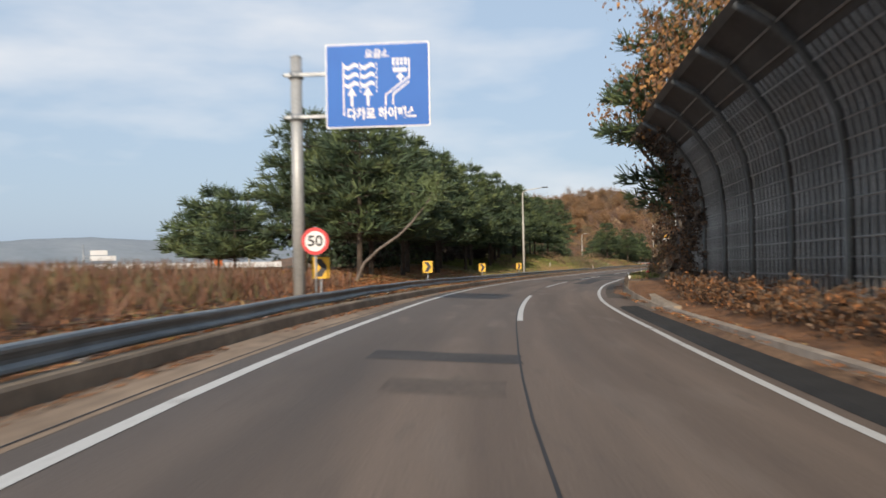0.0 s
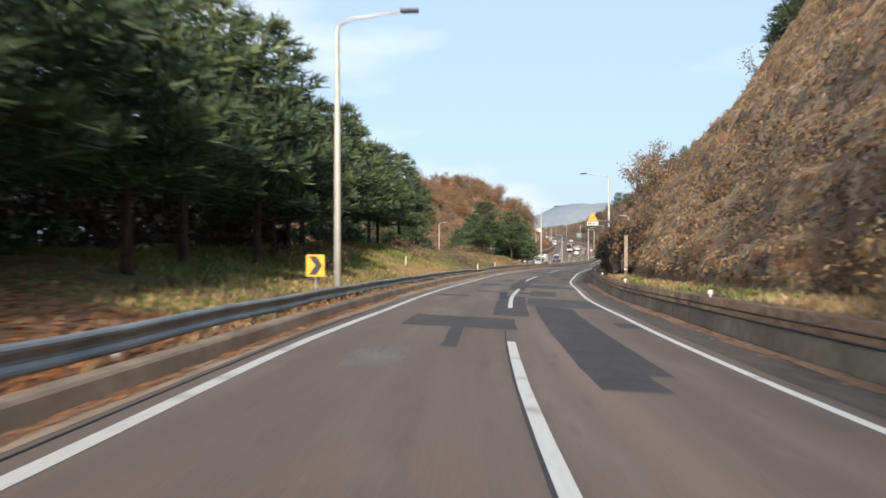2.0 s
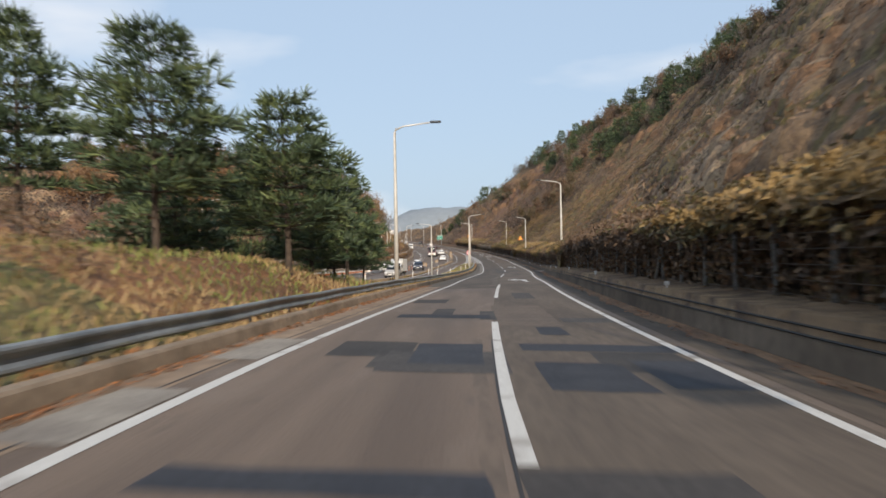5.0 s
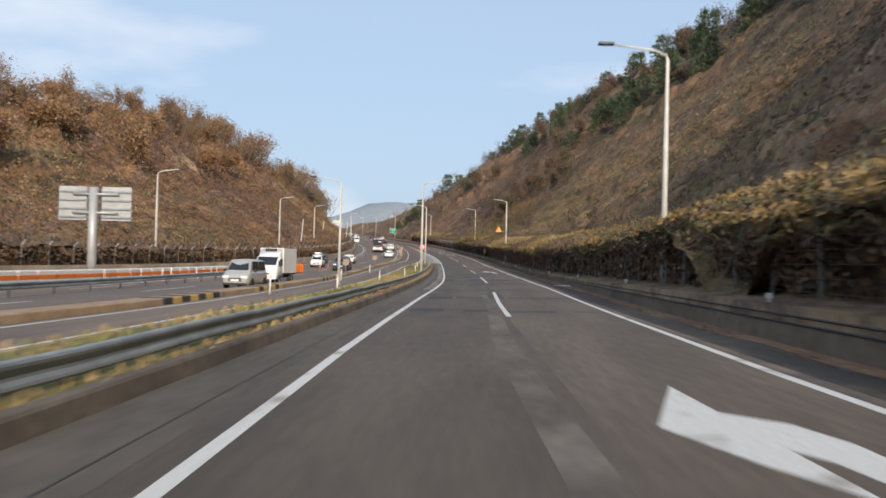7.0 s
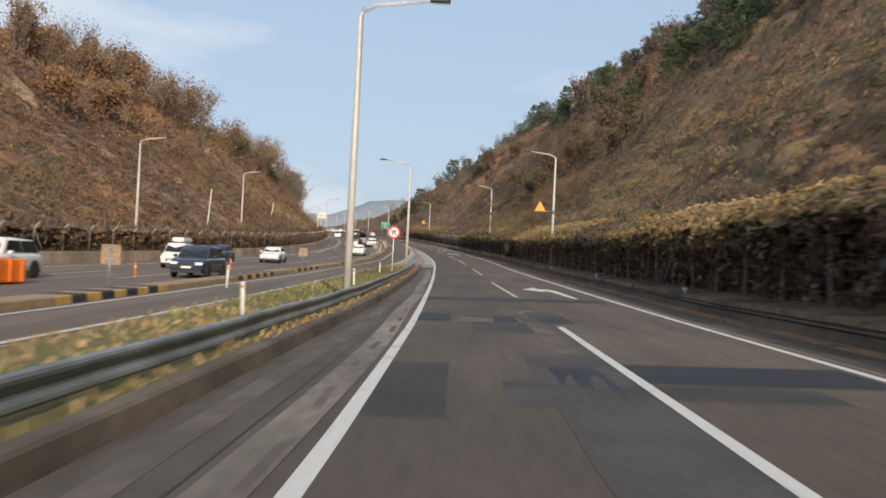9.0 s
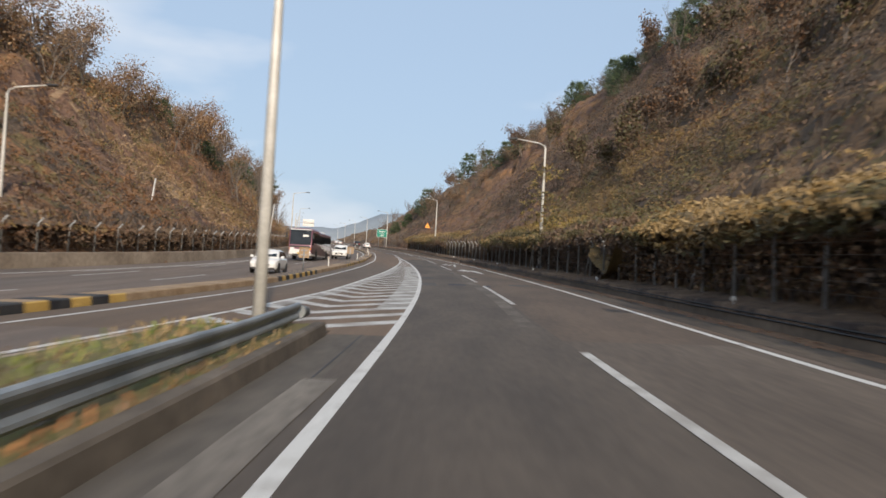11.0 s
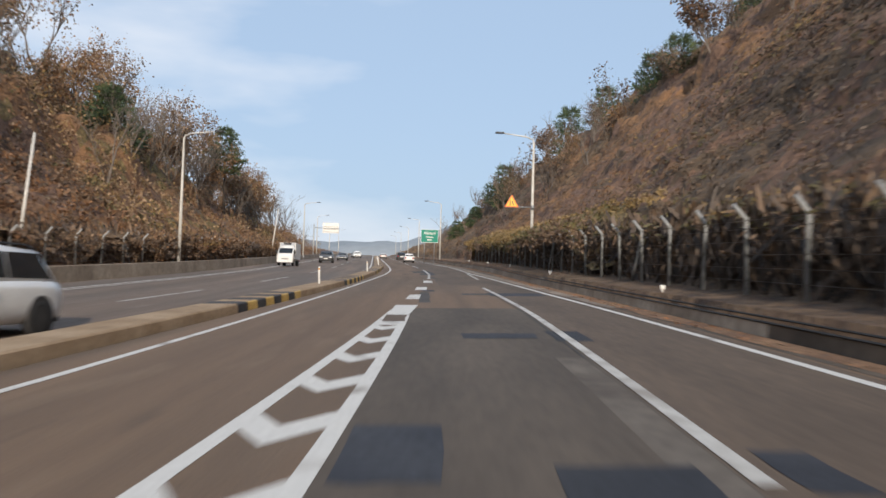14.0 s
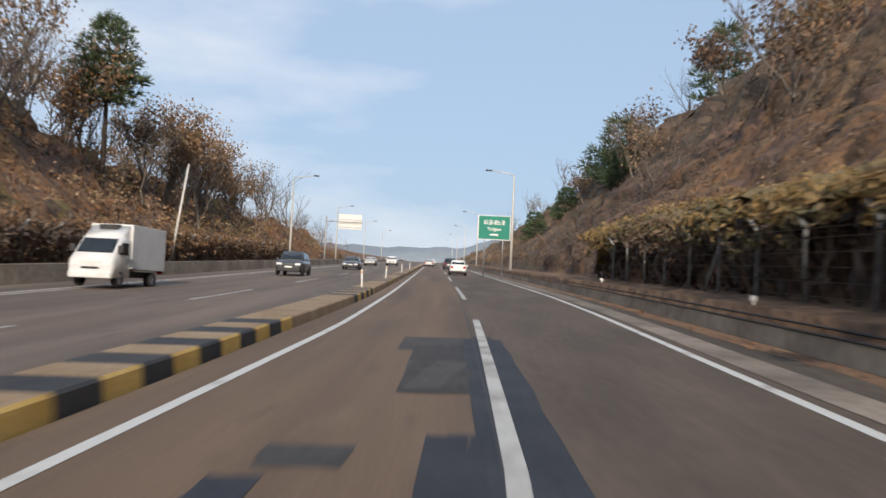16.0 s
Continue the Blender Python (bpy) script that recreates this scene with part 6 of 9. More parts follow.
for k_ in range(16):      # darker crowns behind the thick vines
    s_ = 384 + 2.8 * k_ + _rnd.uniform(-1, 1)
    _far_leafy.append((s_, float(WALL_R(s_)) + _rnd.uniform(10, 27), _rnd.uniform(0.8, 1.15)))
for k_ in range(176):     # the wood that closes the skyline
    s_ = 128 + 2.8 * k_ + _rnd.uniform(-1.5, 1.5)
    r_ = _rnd.random() + 0.35 * noise.noise(Vector((s_ * 0.05, 2.7, 0)))
    (_far_pines if r_ < 0.24 else _far_bare if r_ < 0.74 else _far_leafy).append((s_, float(WALL_R(s_)) + _rnd.uniform(44, 60), _rnd.uniform(0.9, 1.5)))
grove([make_pine(7.0, 2.7, 54, 0.22, 0.4, 6), make_pine(6.2, 2.9, 55, 0.18, 0.4, 6)], _far_pines, "dark green pine on the upper cut slope", "pine tree", "pines on the slopes")
grove([make_leafy(7.5, 1.0, 23, ["brown"], [1], 0, name="bare_tree"), make_leafy(7.0, 1.15, 24, ["grey_twig", "brown"], [0.6, 0.4], 0.25, name="bare_tree")],
      _far_bare + [(526, 15.5, 1.15), (519, 19.0, 1.2), (535, 17.5, 1.0), (543, 14.5, 0.9)], "nearly leafless grey tree on the upper cut slope", "tree", "bare trees on the slopes")
grove([make_leafy(6.2, 1.1, 37, ["olive", "brown"], [0.5, 0.5], 0.7), make_leafy(6.5, 1.0, 38, ["russet", "brown", "grey_twig"], [0.3, 0.4, 0.3], 0.6)], _far_leafy, "brown and olive tree on the upper cut slope", "tree", "autumn trees on the slopes")
grove([make_leafy(7.6, 1.05, 43, ["tan", "ochre", "brown"], [0.40, 0.25, 0.35], 0.7, leaf=(0.05, 0.12)), make_leafy(7.2, 1.1, 44, ["grey_twig", "tan", "brown"], [0.4, 0.3, 0.3], 0.45, leaf=(0.05, 0.12))],
      [(139, 10.8, 0.95), (137, 10.2, 0.8), (144, 10.8, 1.0), (149.5, 12.0, 0.95), (153, 12.5, 1.0), (163, 14, 0.9)], "tan dry-leaved tree at the edge of the cut slope", "tree", "autumn trees on the slopes")
_left = []
for k_ in range(34):      # crowns along the top of the far slope
    s_ = 262 + 5.0 * k_ + _rnd.uniform(-2, 2)
    _left.append((s_, float(WALL_O(s_)) - _rnd.uniform(20, 40), _rnd.uniform(0.95, 1.35)))
grove([make_leafy(8.0, 1.05, 39, ["russet", "orange", "tan"], [0.34, 0.30, 0.36], 3.2, leaf=(0.05, 0.13), puff=0.15), make_leafy(7.6, 1.1, 40, ["tan", "russet", "brown", "orange"], [0.34, 0.22, 0.28, 0.16], 2.8, leaf=(0.05, 0.13), puff=0.16)], _left, "rounded russet autumn tree on the far slope", "tree", "autumn trees on the slopes")
grove([make_leafy(11.5, 1.0, 41, ["orange", "russet"], [0.6, 0.4], 0.8, leaf=(0.06, 0.14))], [(44.5, 8.0, 1.0)], "orange autumn tree beside the end of the noise barrier", "tree", "autumn trees on the slopes")
grove([make_pine(12.4, 6.0, 53, 0.45)], [(41.0, 8.9, 1.0)], "green pine reaching over the end of the noise barrier", "pine tree", "pines on the slopes")
grove([make_leafy(16, 0.95, 36, ["russet", "orange"], [0.55, 0.45], 2.2, leaf=(0.06, 0.13))], [(38.6, 8.9, 1.0)], "russet autumn tree rising behind the noise barrier", "tree", "autumn trees on the slopes")


def patchy(c, k, off):
    """Smooth noise of about -0.5 to 0.5 over the plan, from a seeded lattice."""
    lat = np.random.default_rng(int(off * 10)).uniform(-0.62, 0.62, (256, 256))
    x, y = c[:, 0] * k * 1.1 + off * 17.0 + 500, c[:, 1] * k * 1.1 + off * 5.0 + 500
    i, j = np.floor(x).astype(int), np.floor(y).astype(int)
    u, v = x - i, y - j
    u, v = u * u * (3 - 2 * u), v * v * (3 - 2 * v)
    g = lambda p, q: lat[p % 256, q % 256]
    return (g(i, j) * (1 - u) + g(i + 1, j) * u) * (1 - v) + (g(i, j + 1) * (1 - u) + g(i + 1, j + 1) * u) * v


# ---- matted growth on the slopes: real relief, clump by clump ----
def domes(x, y, cell, seed, lo=0.35):
    """Height of a field of round clumps of uneven size, one to a cell."""
    rng = np.random.default_rng(seed)
    jx, jy, rr, aa = rng.uniform(0.1, 0.9, (4, 128, 128))
    i, j = np.floor(x / cell).astype(int), np.floor(y / cell).astype(int)
    best = np.zeros(np.shape(x))
    for di in (-1, 0, 1):
        for dj in (-1, 0, 1):
            p, q = (i + di) % 128, (j + dj) % 128
            r = cell * (0.55 + 0.45 * rr[p, q])
            d2 = ((x - (i + di + jx[p, q]) * cell) ** 2 + (y - (j + dj + jy[p, q]) * cell) ** 2) / (r * r)
            best = np.maximum(best, (lo + (1 - lo) * aa[p, q]) * np.sqrt(np.clip(1 - d2, 0, 1)))
    return best


GRID_S = np.arange(40.0, 1000.0, 4.0)
GRID_D = np.array([0.15, 0.6, 1.3, 2.1, 2.9, 4, 5.5, 7.5, 10, 13, 16, 20, 24, 28, 32, 37, 42, 47, 52, 57, 62, 70, 80])
GRID_H = {k: np.array([[land(float(s), float(WALL_R(s)) + d if k > 0 else float(WALL_O(s)) - d) for d in GRID_D] for s in GRID_S]) for k in (1, -1)}


def slope_at(side, s, d):
    """Height of the bare slope over the road's plane, d metres behind the wall."""
    u = np.clip((s - GRID_S[0]) / 4.0, 0, len(GRID_S) - 1.001)
    v = np.clip(np.interp(d, GRID_D, np.arange(len(GRID_D))), 0, len(GRID_D) - 1.001)
    i, j = u.astype(int), v.astype(int)
    u, v, h = u - i, v - j, GRID_H[side]
    return (h[i, j] * (1 - u) + h[i + 1, j] * u) * (1 - v) + (h[i, j + 1] * (1 - u) + h[i + 1, j + 1] * u) * v


WOOD_FROM = {1: line((50, 60), (110, 48), (135, 32), (150, 20), (185, 17), (215, 25), (240, 31), (330, 31), (374, 20), (392, 12), (425, 16), (440, 28), (480, 26), (510, 13), (560, 9), (640, 6)),
             -1: line((236, 15), (300, 19), (380, 21), (420, 17), (470, 10), (520, 7), (640, 5))}


def relief(side, s, d):
    """How far the growth stands out from the slope and up: vine clumps below, the closed crowns of thicket and wood higher up."""
    x, y = np.asarray(s, float), np.asarray(d, float) * 1.25
    thick = np.interp(x, [40, 100, 122, 150, 200, 250, 480, 520], [0.9, 1.0, 1.5, 1.5, 1.2, 1.0, 1.0, 1.3])
    vine = (0.95 * domes(x * 0.6, y, 1.5, 3, 0.1) + 0.8 * domes(x * 0.45, y, 3.4, 4, 0.05) + 0.40 * domes(x * 0.8, y, 0.8, 5, 0.1)) * thick
    w = smooth(0, 7, np.asarray(d, float) - WOOD_FROM[side](x) + 6 * (domes(x, y, 9.0, 9, 0.0) - 0.4))
    wood_ = (3.6 if side > 0 else 4.4) * domes(x, y, 6.0, 6, 0.15) + 1.5 * domes(x, y, 2.2, 7, 0.1) + 0.5 * domes(x, y, 0.9, 8, 0.1)
    k = smooth(1.6, 3.2, np.asarray(d, float) - 1.6 * (smooth(424, 432, x) - smooth(462, 468, x)) * (side > 0))
    return (0.65 * vine * (1 - w) + 0.25 * wood_ * w) * k, (0.50 * vine * (1 - w) + 0.9 * wood_ * w) * k


def clump_tone(x, y, cell, seed):
    """A random tone for each clump of domes(), 0 to 1, by nearest clump."""
    rng = np.random.default_rng(seed)
    jx, jy, rr, aa = rng.uniform(0.1, 0.9, (4, 128, 128))
    tone = np.random.default_rng(seed + 50).random((128, 128))
    i, j = np.floor(x / cell).astype(int), np.floor(y / cell).astype(int)
    best, pick = np.full(np.shape(x), 9.0), np.zeros(np.shape(x))
    for di in (-1, 0, 1):
        for dj in (-1, 0, 1):
            p, q = (i + di) % 128, (j + dj) % 128
            d2 = ((x / cell - (i + di + jx[p, q])) ** 2 + (y / cell - (j + dj + jy[p, q])) ** 2) / (0.55 + 0.45 * rr[p, q]) ** 2
            pick = np.where(d2 < best, tone[p, q], pick)
            best = np.minimum(best, d2)
    return pick


def slope_cover(name, side, s0, s1, ds, dd, label, mats, edges):
    """A lumpy mat over the slope between s0 and s1; mats with the shares in which they alternate in patches."""
    ss = np.array(steps(s0, s1, ds))
    S, Dg = np.meshgrid(ss, dd, indexing="ij")
    wall = WALL_R(S) if side > 0 else -WALL_O(S)
    out, up = relief(side, S, Dg)
    P = spots(S, (wall + Dg - out) * side, slope_at(side, S, Dg) + up - 0.05)
    n, m = S.shape
    idx = np.arange(n * m).reshape(n, m)
    quads = np.stack([idx[:-1, :-1], idx[:-1, 1:], idx[1:, 1:], idx[1:, :-1]], -1).reshape(-1, 4)
    if side < 0:
        quads = quads[:, ::-1]
    me = bpy.data.meshes.new(name)
    me.vertices.add(n * m)
    me.vertices.foreach_set("co", P.reshape(-1).astype(np.float32))
    me.loops.add(quads.size)
    me.loops.foreach_set("vertex_index", quads.ravel().astype(np.int32))
    me.polygons.add(len(quads))
    me.polygons.foreach_set("loop_start", np.arange(len(quads), dtype=np.int32) * 4)
    me.polygons.foreach_set("loop_total", np.full(len(quads), 4, np.int32))
    c = P[:-1, :-1].reshape(-1, 3)
    fs, fd = S[:-1, :-1].ravel(), Dg[:-1, :-1].ravel() * 1.25
    f = patchy(c, 0.035, 1.0) + 0.55 * clump_tone(fs * 0.6, fd, 1.5, 3) + 0.55 * clump_tone(fs * 0.45, fd, 3.4, 4) + 0.4 * clump_tone(fs, fd, 6.0, 6) * (fd > 30) + RNG.normal(0, 0.06, len(c))
    me.polygons.foreach_set("material_index", np.searchsorted(np.quantile(f, edges), f).astype(np.int32))
    me.polygons.foreach_set("use_smooth", np.ones(len(quads), bool))
    for k in mats:
        me.materials.append(k)
    me.update(calc_edges=True)
    return tagged(new(name, me), label, "undergrowth", kind="stuff")


DD = np.concatenate([np.arange(1.6, 20, 0.42), np.arange(20, 44, 0.75), np.arange(44, 64, 1.4)])
OCHRE = COVERS[1]
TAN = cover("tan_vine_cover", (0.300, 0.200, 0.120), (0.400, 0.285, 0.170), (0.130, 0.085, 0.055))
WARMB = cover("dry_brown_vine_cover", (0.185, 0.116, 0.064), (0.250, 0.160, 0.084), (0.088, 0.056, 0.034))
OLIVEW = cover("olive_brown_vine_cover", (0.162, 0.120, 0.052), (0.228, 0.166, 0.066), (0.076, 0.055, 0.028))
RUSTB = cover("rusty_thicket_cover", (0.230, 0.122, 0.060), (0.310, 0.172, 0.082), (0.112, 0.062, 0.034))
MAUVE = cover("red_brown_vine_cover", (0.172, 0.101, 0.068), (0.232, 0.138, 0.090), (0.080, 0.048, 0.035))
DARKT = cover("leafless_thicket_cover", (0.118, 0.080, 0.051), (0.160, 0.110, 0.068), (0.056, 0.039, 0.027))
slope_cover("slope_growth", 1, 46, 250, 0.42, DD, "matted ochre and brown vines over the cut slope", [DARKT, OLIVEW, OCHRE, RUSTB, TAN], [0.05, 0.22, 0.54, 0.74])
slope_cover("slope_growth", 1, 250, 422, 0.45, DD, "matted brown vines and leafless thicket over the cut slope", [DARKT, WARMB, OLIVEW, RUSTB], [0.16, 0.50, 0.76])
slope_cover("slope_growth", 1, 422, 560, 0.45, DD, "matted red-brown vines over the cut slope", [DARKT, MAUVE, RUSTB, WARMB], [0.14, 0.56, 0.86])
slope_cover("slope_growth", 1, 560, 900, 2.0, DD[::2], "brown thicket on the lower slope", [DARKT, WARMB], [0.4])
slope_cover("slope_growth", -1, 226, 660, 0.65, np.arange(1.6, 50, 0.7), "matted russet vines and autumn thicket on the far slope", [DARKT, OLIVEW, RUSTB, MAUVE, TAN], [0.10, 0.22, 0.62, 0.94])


# ---- shrubs on the slopes ----
def scatter(n, s0, s1, d0, d1, side, power=1.0):
    s = RNG.uniform(s0, s1, n)
    d = d0 + (d1 - d0) * RNG.random(n) ** power
    out, up = relief(side, s, d)
    lat = (WALL_R(s) + d - out) if side > 0 else (WALL_O(s) - d + out)
    return spots(s, lat, slope_at(side, s, d) + up - 0.03), s, d


def shrubs(name, n, s0, s1, d0, d1, side, label, rlo, rhi, per, leaf, mats, power=1.0, flat=0.6, slim=0.4, stack=0.0, hang=0.25):
    c, s, d = scatter(n, s0, s1, d0, d1, side, power)
    r = RNG.uniform(rlo, rhi, n)
    rad = np.stack([r, r, r * flat], 1)
    c = c + np.array([0, 0, 1.0]) * (r * flat * 0.4 + stack * RNG.random(n) ** 0.8)[:, None]
    pos, ax, ay = blobs(c, rad, per, leaf[0], leaf[1], slim, (0, 0, 1, 0.25) if hang < 0.3 else (-0.55 * side, 0.2 * side, -0.8, hang), 0.15)
    f = np.repeat(patchy(c, 0.03, 1.0) + patchy(c, 0.11, 5.0) * 0.5 + RNG.normal(0, 0.22, n), per) + RNG.normal(0, 0.05, n * per)
    edges = np.quantile(f, np.cumsum([w for _, w in mats])[:-1])
    mi = np.searchsorted(edges, f)
    ob = new(name, quads_mesh(name, pos, ax, ay, mi, [L[m] for m, _ in mats]))
    return tagged(ob, label, "shrubs", kind="stuff")


# dark twigs, whose tone also stands in for shade inside the growth
L["twig_and_shade"] = leaf_material("dark_twigs_and_shade", (0.030, 0.022, 0.018), (0.058, 0.042, 0.032), 0.4)
HILL = [("grey_twig", 0.08), ("brown", 0.32), ("russet", 0.10), ("olive", 0.10), ("ochre", 0.36), ("straw", 0.04)]
RIGHT = [("twig_and_shade", 0.10), ("grey_twig", 0.24), ("brown", 0.46), ("tan", 0.20)]
def twigs(name, n, s0, s1, d0, d1, side, label, ln, width, mats, power=1.0, lean=0.7):
    """Thin dry stems and trailing vines that stand out of the slope's matted cover."""
    c, s, d = scatter(n, s0, s1, d0, d1, side, power)
    o = np.concatenate([RNG.normal(0, lean, (n, 2)), np.ones((n, 1))], 1)
    o /= np.linalg.norm(o, axis=1)[:, None]
    le = (RNG.uniform(ln[0], ln[1], n) * (0.7 + 0.8 * np.clip(patchy(c, 0.2, 8.0), 0, 1)))[:, None]
    sd = np.cross(o, unit(n))
    sd /= np.linalg.norm(sd, axis=1)[:, None] + 1e-9
    f = patchy(c, 0.03, 1.0) + patchy(c, 0.11, 5.0) * 0.5 + RNG.normal(0, 0.10, n)
    edges = np.quantile(f, np.cumsum([w for _, w in mats])[:-1])
    ob = new(name, quads_mesh(name, c + o * le * 0.4, sd * RNG.uniform(width[0], width[1], n)[:, None], o * le * 0.6, np.searchsorted(edges, f), [L[m] for m, _ in mats]))
    return tagged(ob, label, "brush", kind="stuff")


twigs("hillside_brush", 46000, 50, 235, 2.2, 56, 1, "dry ochre and brown stems covering the cut slope", (0.2, 0.6), (0.010, 0.026), HILL, 1.3, 0.9)
twigs("hillside_brush", 60000, 215, 560, 2.2, 54, 1, "leafless brown brush covering the cut slope", (0.25, 0.7), (0.010, 0.026), RIGHT, 1.3, 0.9)
twigs("hillside_brush", 6000, 560, 900, 2.4, 40, 1, "dry brown brush on the lower slope", (0.5, 1.5), (0.03, 0.08), RIGHT)
twigs("hillside_brush", 26000, 236, 700, 2.0, 28, -1, "dry russet brush covering the slope beyond the opposite carriageway", (0.25, 0.8), (0.02, 0.05), [("brown", 0.40), ("russet", 0.40), ("grey_twig", 0.08), ("ochre", 0.12)])
shrubs("slope_leaves", 6500, 48, 240, 2.4, 56, 1, "dry ochre, brown and olive vine leaves on the cut slope", 0.25, 0.75, 13, (0.06, 0.17), [("grey_twig", 0.10), ("olive", 0.24), ("brown", 0.40), ("russet", 0.12), ("tan", 0.14)], 1.3, 0.5, 0.26, 0.0, 0.5)
shrubs("slope_leaves", 7500, 52, 150, 2.4, 34, 1, "dense dry leaves on the vines of the near slope", 0.18, 0.55, 17, (0.045, 0.13), [("grey_twig", 0.06), ("olive", 0.18), ("brown", 0.32), ("tan", 0.26), ("ochre", 0.18)], 1.2, 0.6, 0.28, 0.0, 0.5)
shrubs("slope_leaves", 8000, 232, 480, 2.4, 18, 1, "ochre and olive vine leaves on the lower slope", 0.2, 0.6, 14, (0.05, 0.14), [("grey_twig", 0.10), ("brown", 0.44), ("olive", 0.24), ("ochre", 0.22)], 1.0, 0.5, 0.30, 0.0, 0.5)
shrubs("slope_leaves", 7000, 236, 480, 14, 46, 1, "brown leaves and leafless twigs on the cut slope", 0.3, 0.8, 13, (0.07, 0.20), [("twig_and_shade", 0.06), ("grey_twig", 0.20), ("brown", 0.52), ("tan", 0.08), ("olive", 0.14)], 1.0, 0.6, 0.26, 0.0, 0.5)
shrubs("slope_leaves", 5000, 466, 640, 2.6, 34, 1, "brown and ochre vine leaves on the slope", 0.2, 0.7, 14, (0.05, 0.14), [("grey_twig", 0.18), ("brown", 0.48), ("russet", 0.24), ("ochre", 0.10)], 1.0, 0.6, 0.30, 0.0, 0.5)
shrubs("slope_leaves", 6500, 236, 500, 2.4, 30, -1, "russet, tan and olive bushes on the far slope", 0.4, 1.2, 22, (0.06, 0.17), [("grey_twig", 0.12), ("russet", 0.27), ("brown", 0.32), ("olive", 0.08), ("ochre", 0.07), ("tan", 0.14)], 1.0, 0.7, 0.5, 0.2)
shrubs("slope_leaves", 3000, 480, 650, 2.4, 30, -1, "russet and tan leaves on the far slope", 0.3, 1.0, 14, (0.08, 0.22), [("grey_twig", 0.14), ("russet", 0.34), ("brown", 0.30), ("tan", 0.22)], 1.0, 0.6, 0.4, 0.0, 0.5)
shrubs("slope_woods", 2300, 374, 474, 9, 42, 1, "dark leafless thicket with green shrubs on the slope", 0.6, 1.7, 30, (0.05, 0.16), [("twig_and_shade", 0.30), ("grey_twig", 0.28), ("olive", 0.10), ("brown", 0.22), ("russet", 0.10)], 1.0, 1.0, 0.3, 1.2)
shrubs("slope_leaves", 900, 378, 420, 2.6, 13, 1, "olive and ochre vines hanging over the foot of the slope", 0.4, 1.1, 40, (0.04, 0.12), [("olive", 0.50), ("brown", 0.20), ("ochre", 0.30)], 1.0, 0.7, 0.28, 0.6, 0.5)
shrubs("ridge_woods", 1500, 100, 640, 34, 60, 1, "leafless brown wood with green pines on the ridge", 0.8, 2.0, 24, (0.09, 0.24), [("twig_and_shade", 0.34), ("grey_twig", 0.26), ("pine", 0.24), ("olive", 0.08), ("brown", 0.08)], 0.9, 1.0, 0.35, 1.6)
shrubs("ridge_woods", 1700, 250, 470, 18, 48, -1, "russet and orange crowns of the autumn wood on the far slope", 0.9, 2.2, 26, (0.08, 0.22), [("twig_and_shade", 0.10), ("russet", 0.36), ("tan", 0.24), ("orange", 0.14), ("olive", 0.16)], 0.9, 0.9, 0.5, 1.2)
shrubs("slope_woods", 1100, 440, 680, 4, 30, -1, "russet brown thicket climbing the slope", 0.8, 1.9, 30, (0.05, 0.17), [("twig_and_shade", 0.14), ("russet", 0.34), ("tan", 0.28), ("olive", 0.12), ("ochre", 0.12)], 1.1, 0.9, 0.45, 1.4)


def thicket(name, n, s0, s1, l0, l1, h, label, mats, per=24, rlo=0.5, rhi=1.1, leaf=(0.10, 0.30)):
    s, lat = RNG.uniform(s0, s1, n), RNG.uniform(l0, l1, n)
    c = np.array([spots(a, b, land(a, b) + 0.2) for a, b in zip(s, lat)]) + np.array([0, 0, 1.0]) * (h * RNG.random(n))[:, None]
    r = RNG.uniform(rlo, rhi, n)
    pos, ax, ay = blobs(c, np.stack([r, r, r * 0.8], 1), per, leaf[0], leaf[1], 0.4, (0, 0, 1, 0.2), 0.1)
    f = np.repeat(patchy(c, 0.1, 2.0) + RNG.normal(0, 0.08, n), per)
    edges = np.quantile(f, np.cumsum([w for _, w in mats])[:-1])
    return tagged(new(name, quads_mesh(name, pos, ax, ay, np.searchsorted(edges, f), [L[m] for m, _ in mats])), label, "brush", kind="stuff")


# added filler: the wood's deep shade as dark leaves closing bright gaps
thicket("wood_undergrowth", 900, 100, 152, -34, -19, 4.2, "dark leaf filler imitating the shade deep in the pine wood", [("twig_and_shade", 0.6), ("pine", 0.4)])
thicket("wood_undergrowth", 900, 62, 112, -21, -13, 3.8, "dark leaf filler imitating the shade deep in the pine wood", [("twig_and_shade", 0.6), ("pine", 0.4)])
thicket("barrier_end_brush", 620, 40, 70, 8.0, 16, 7.0, "tangled brown brush beyond the end of the noise barrier", [("twig_and_shade", 0.30), ("brown", 0.36), ("russet", 0.14), ("olive", 0.2)], 46, 0.5, 1.1, (0.05, 0.16))
thicket("bank_brush", 300, 62, 112, 9.2, 16, 1.6, "brown brush at the foot of the slope", [("brown", 0.4), ("grey_twig", 0.3), ("olive", 0.3)], 46, 0.5, 1.1, (0.05, 0.15))


for s0_, s1_, l0_, l1_, n_ in ((97, 104, -10.5, -7.5, 36), (132, 141, -12.5, -8.5, 70), (147, 153, -10, -7, 40), (163, 172, -12, -7.5, 60)):
    thicket("bank_bushes", n_, s0_, s1_, l0_, l1_, 0.9, "dry brown bushes on the grassy bank", [("brown", 0.45), ("olive", 0.25), ("tan", 0.30)], 44, 0.35, 0.8, (0.03, 0.09))


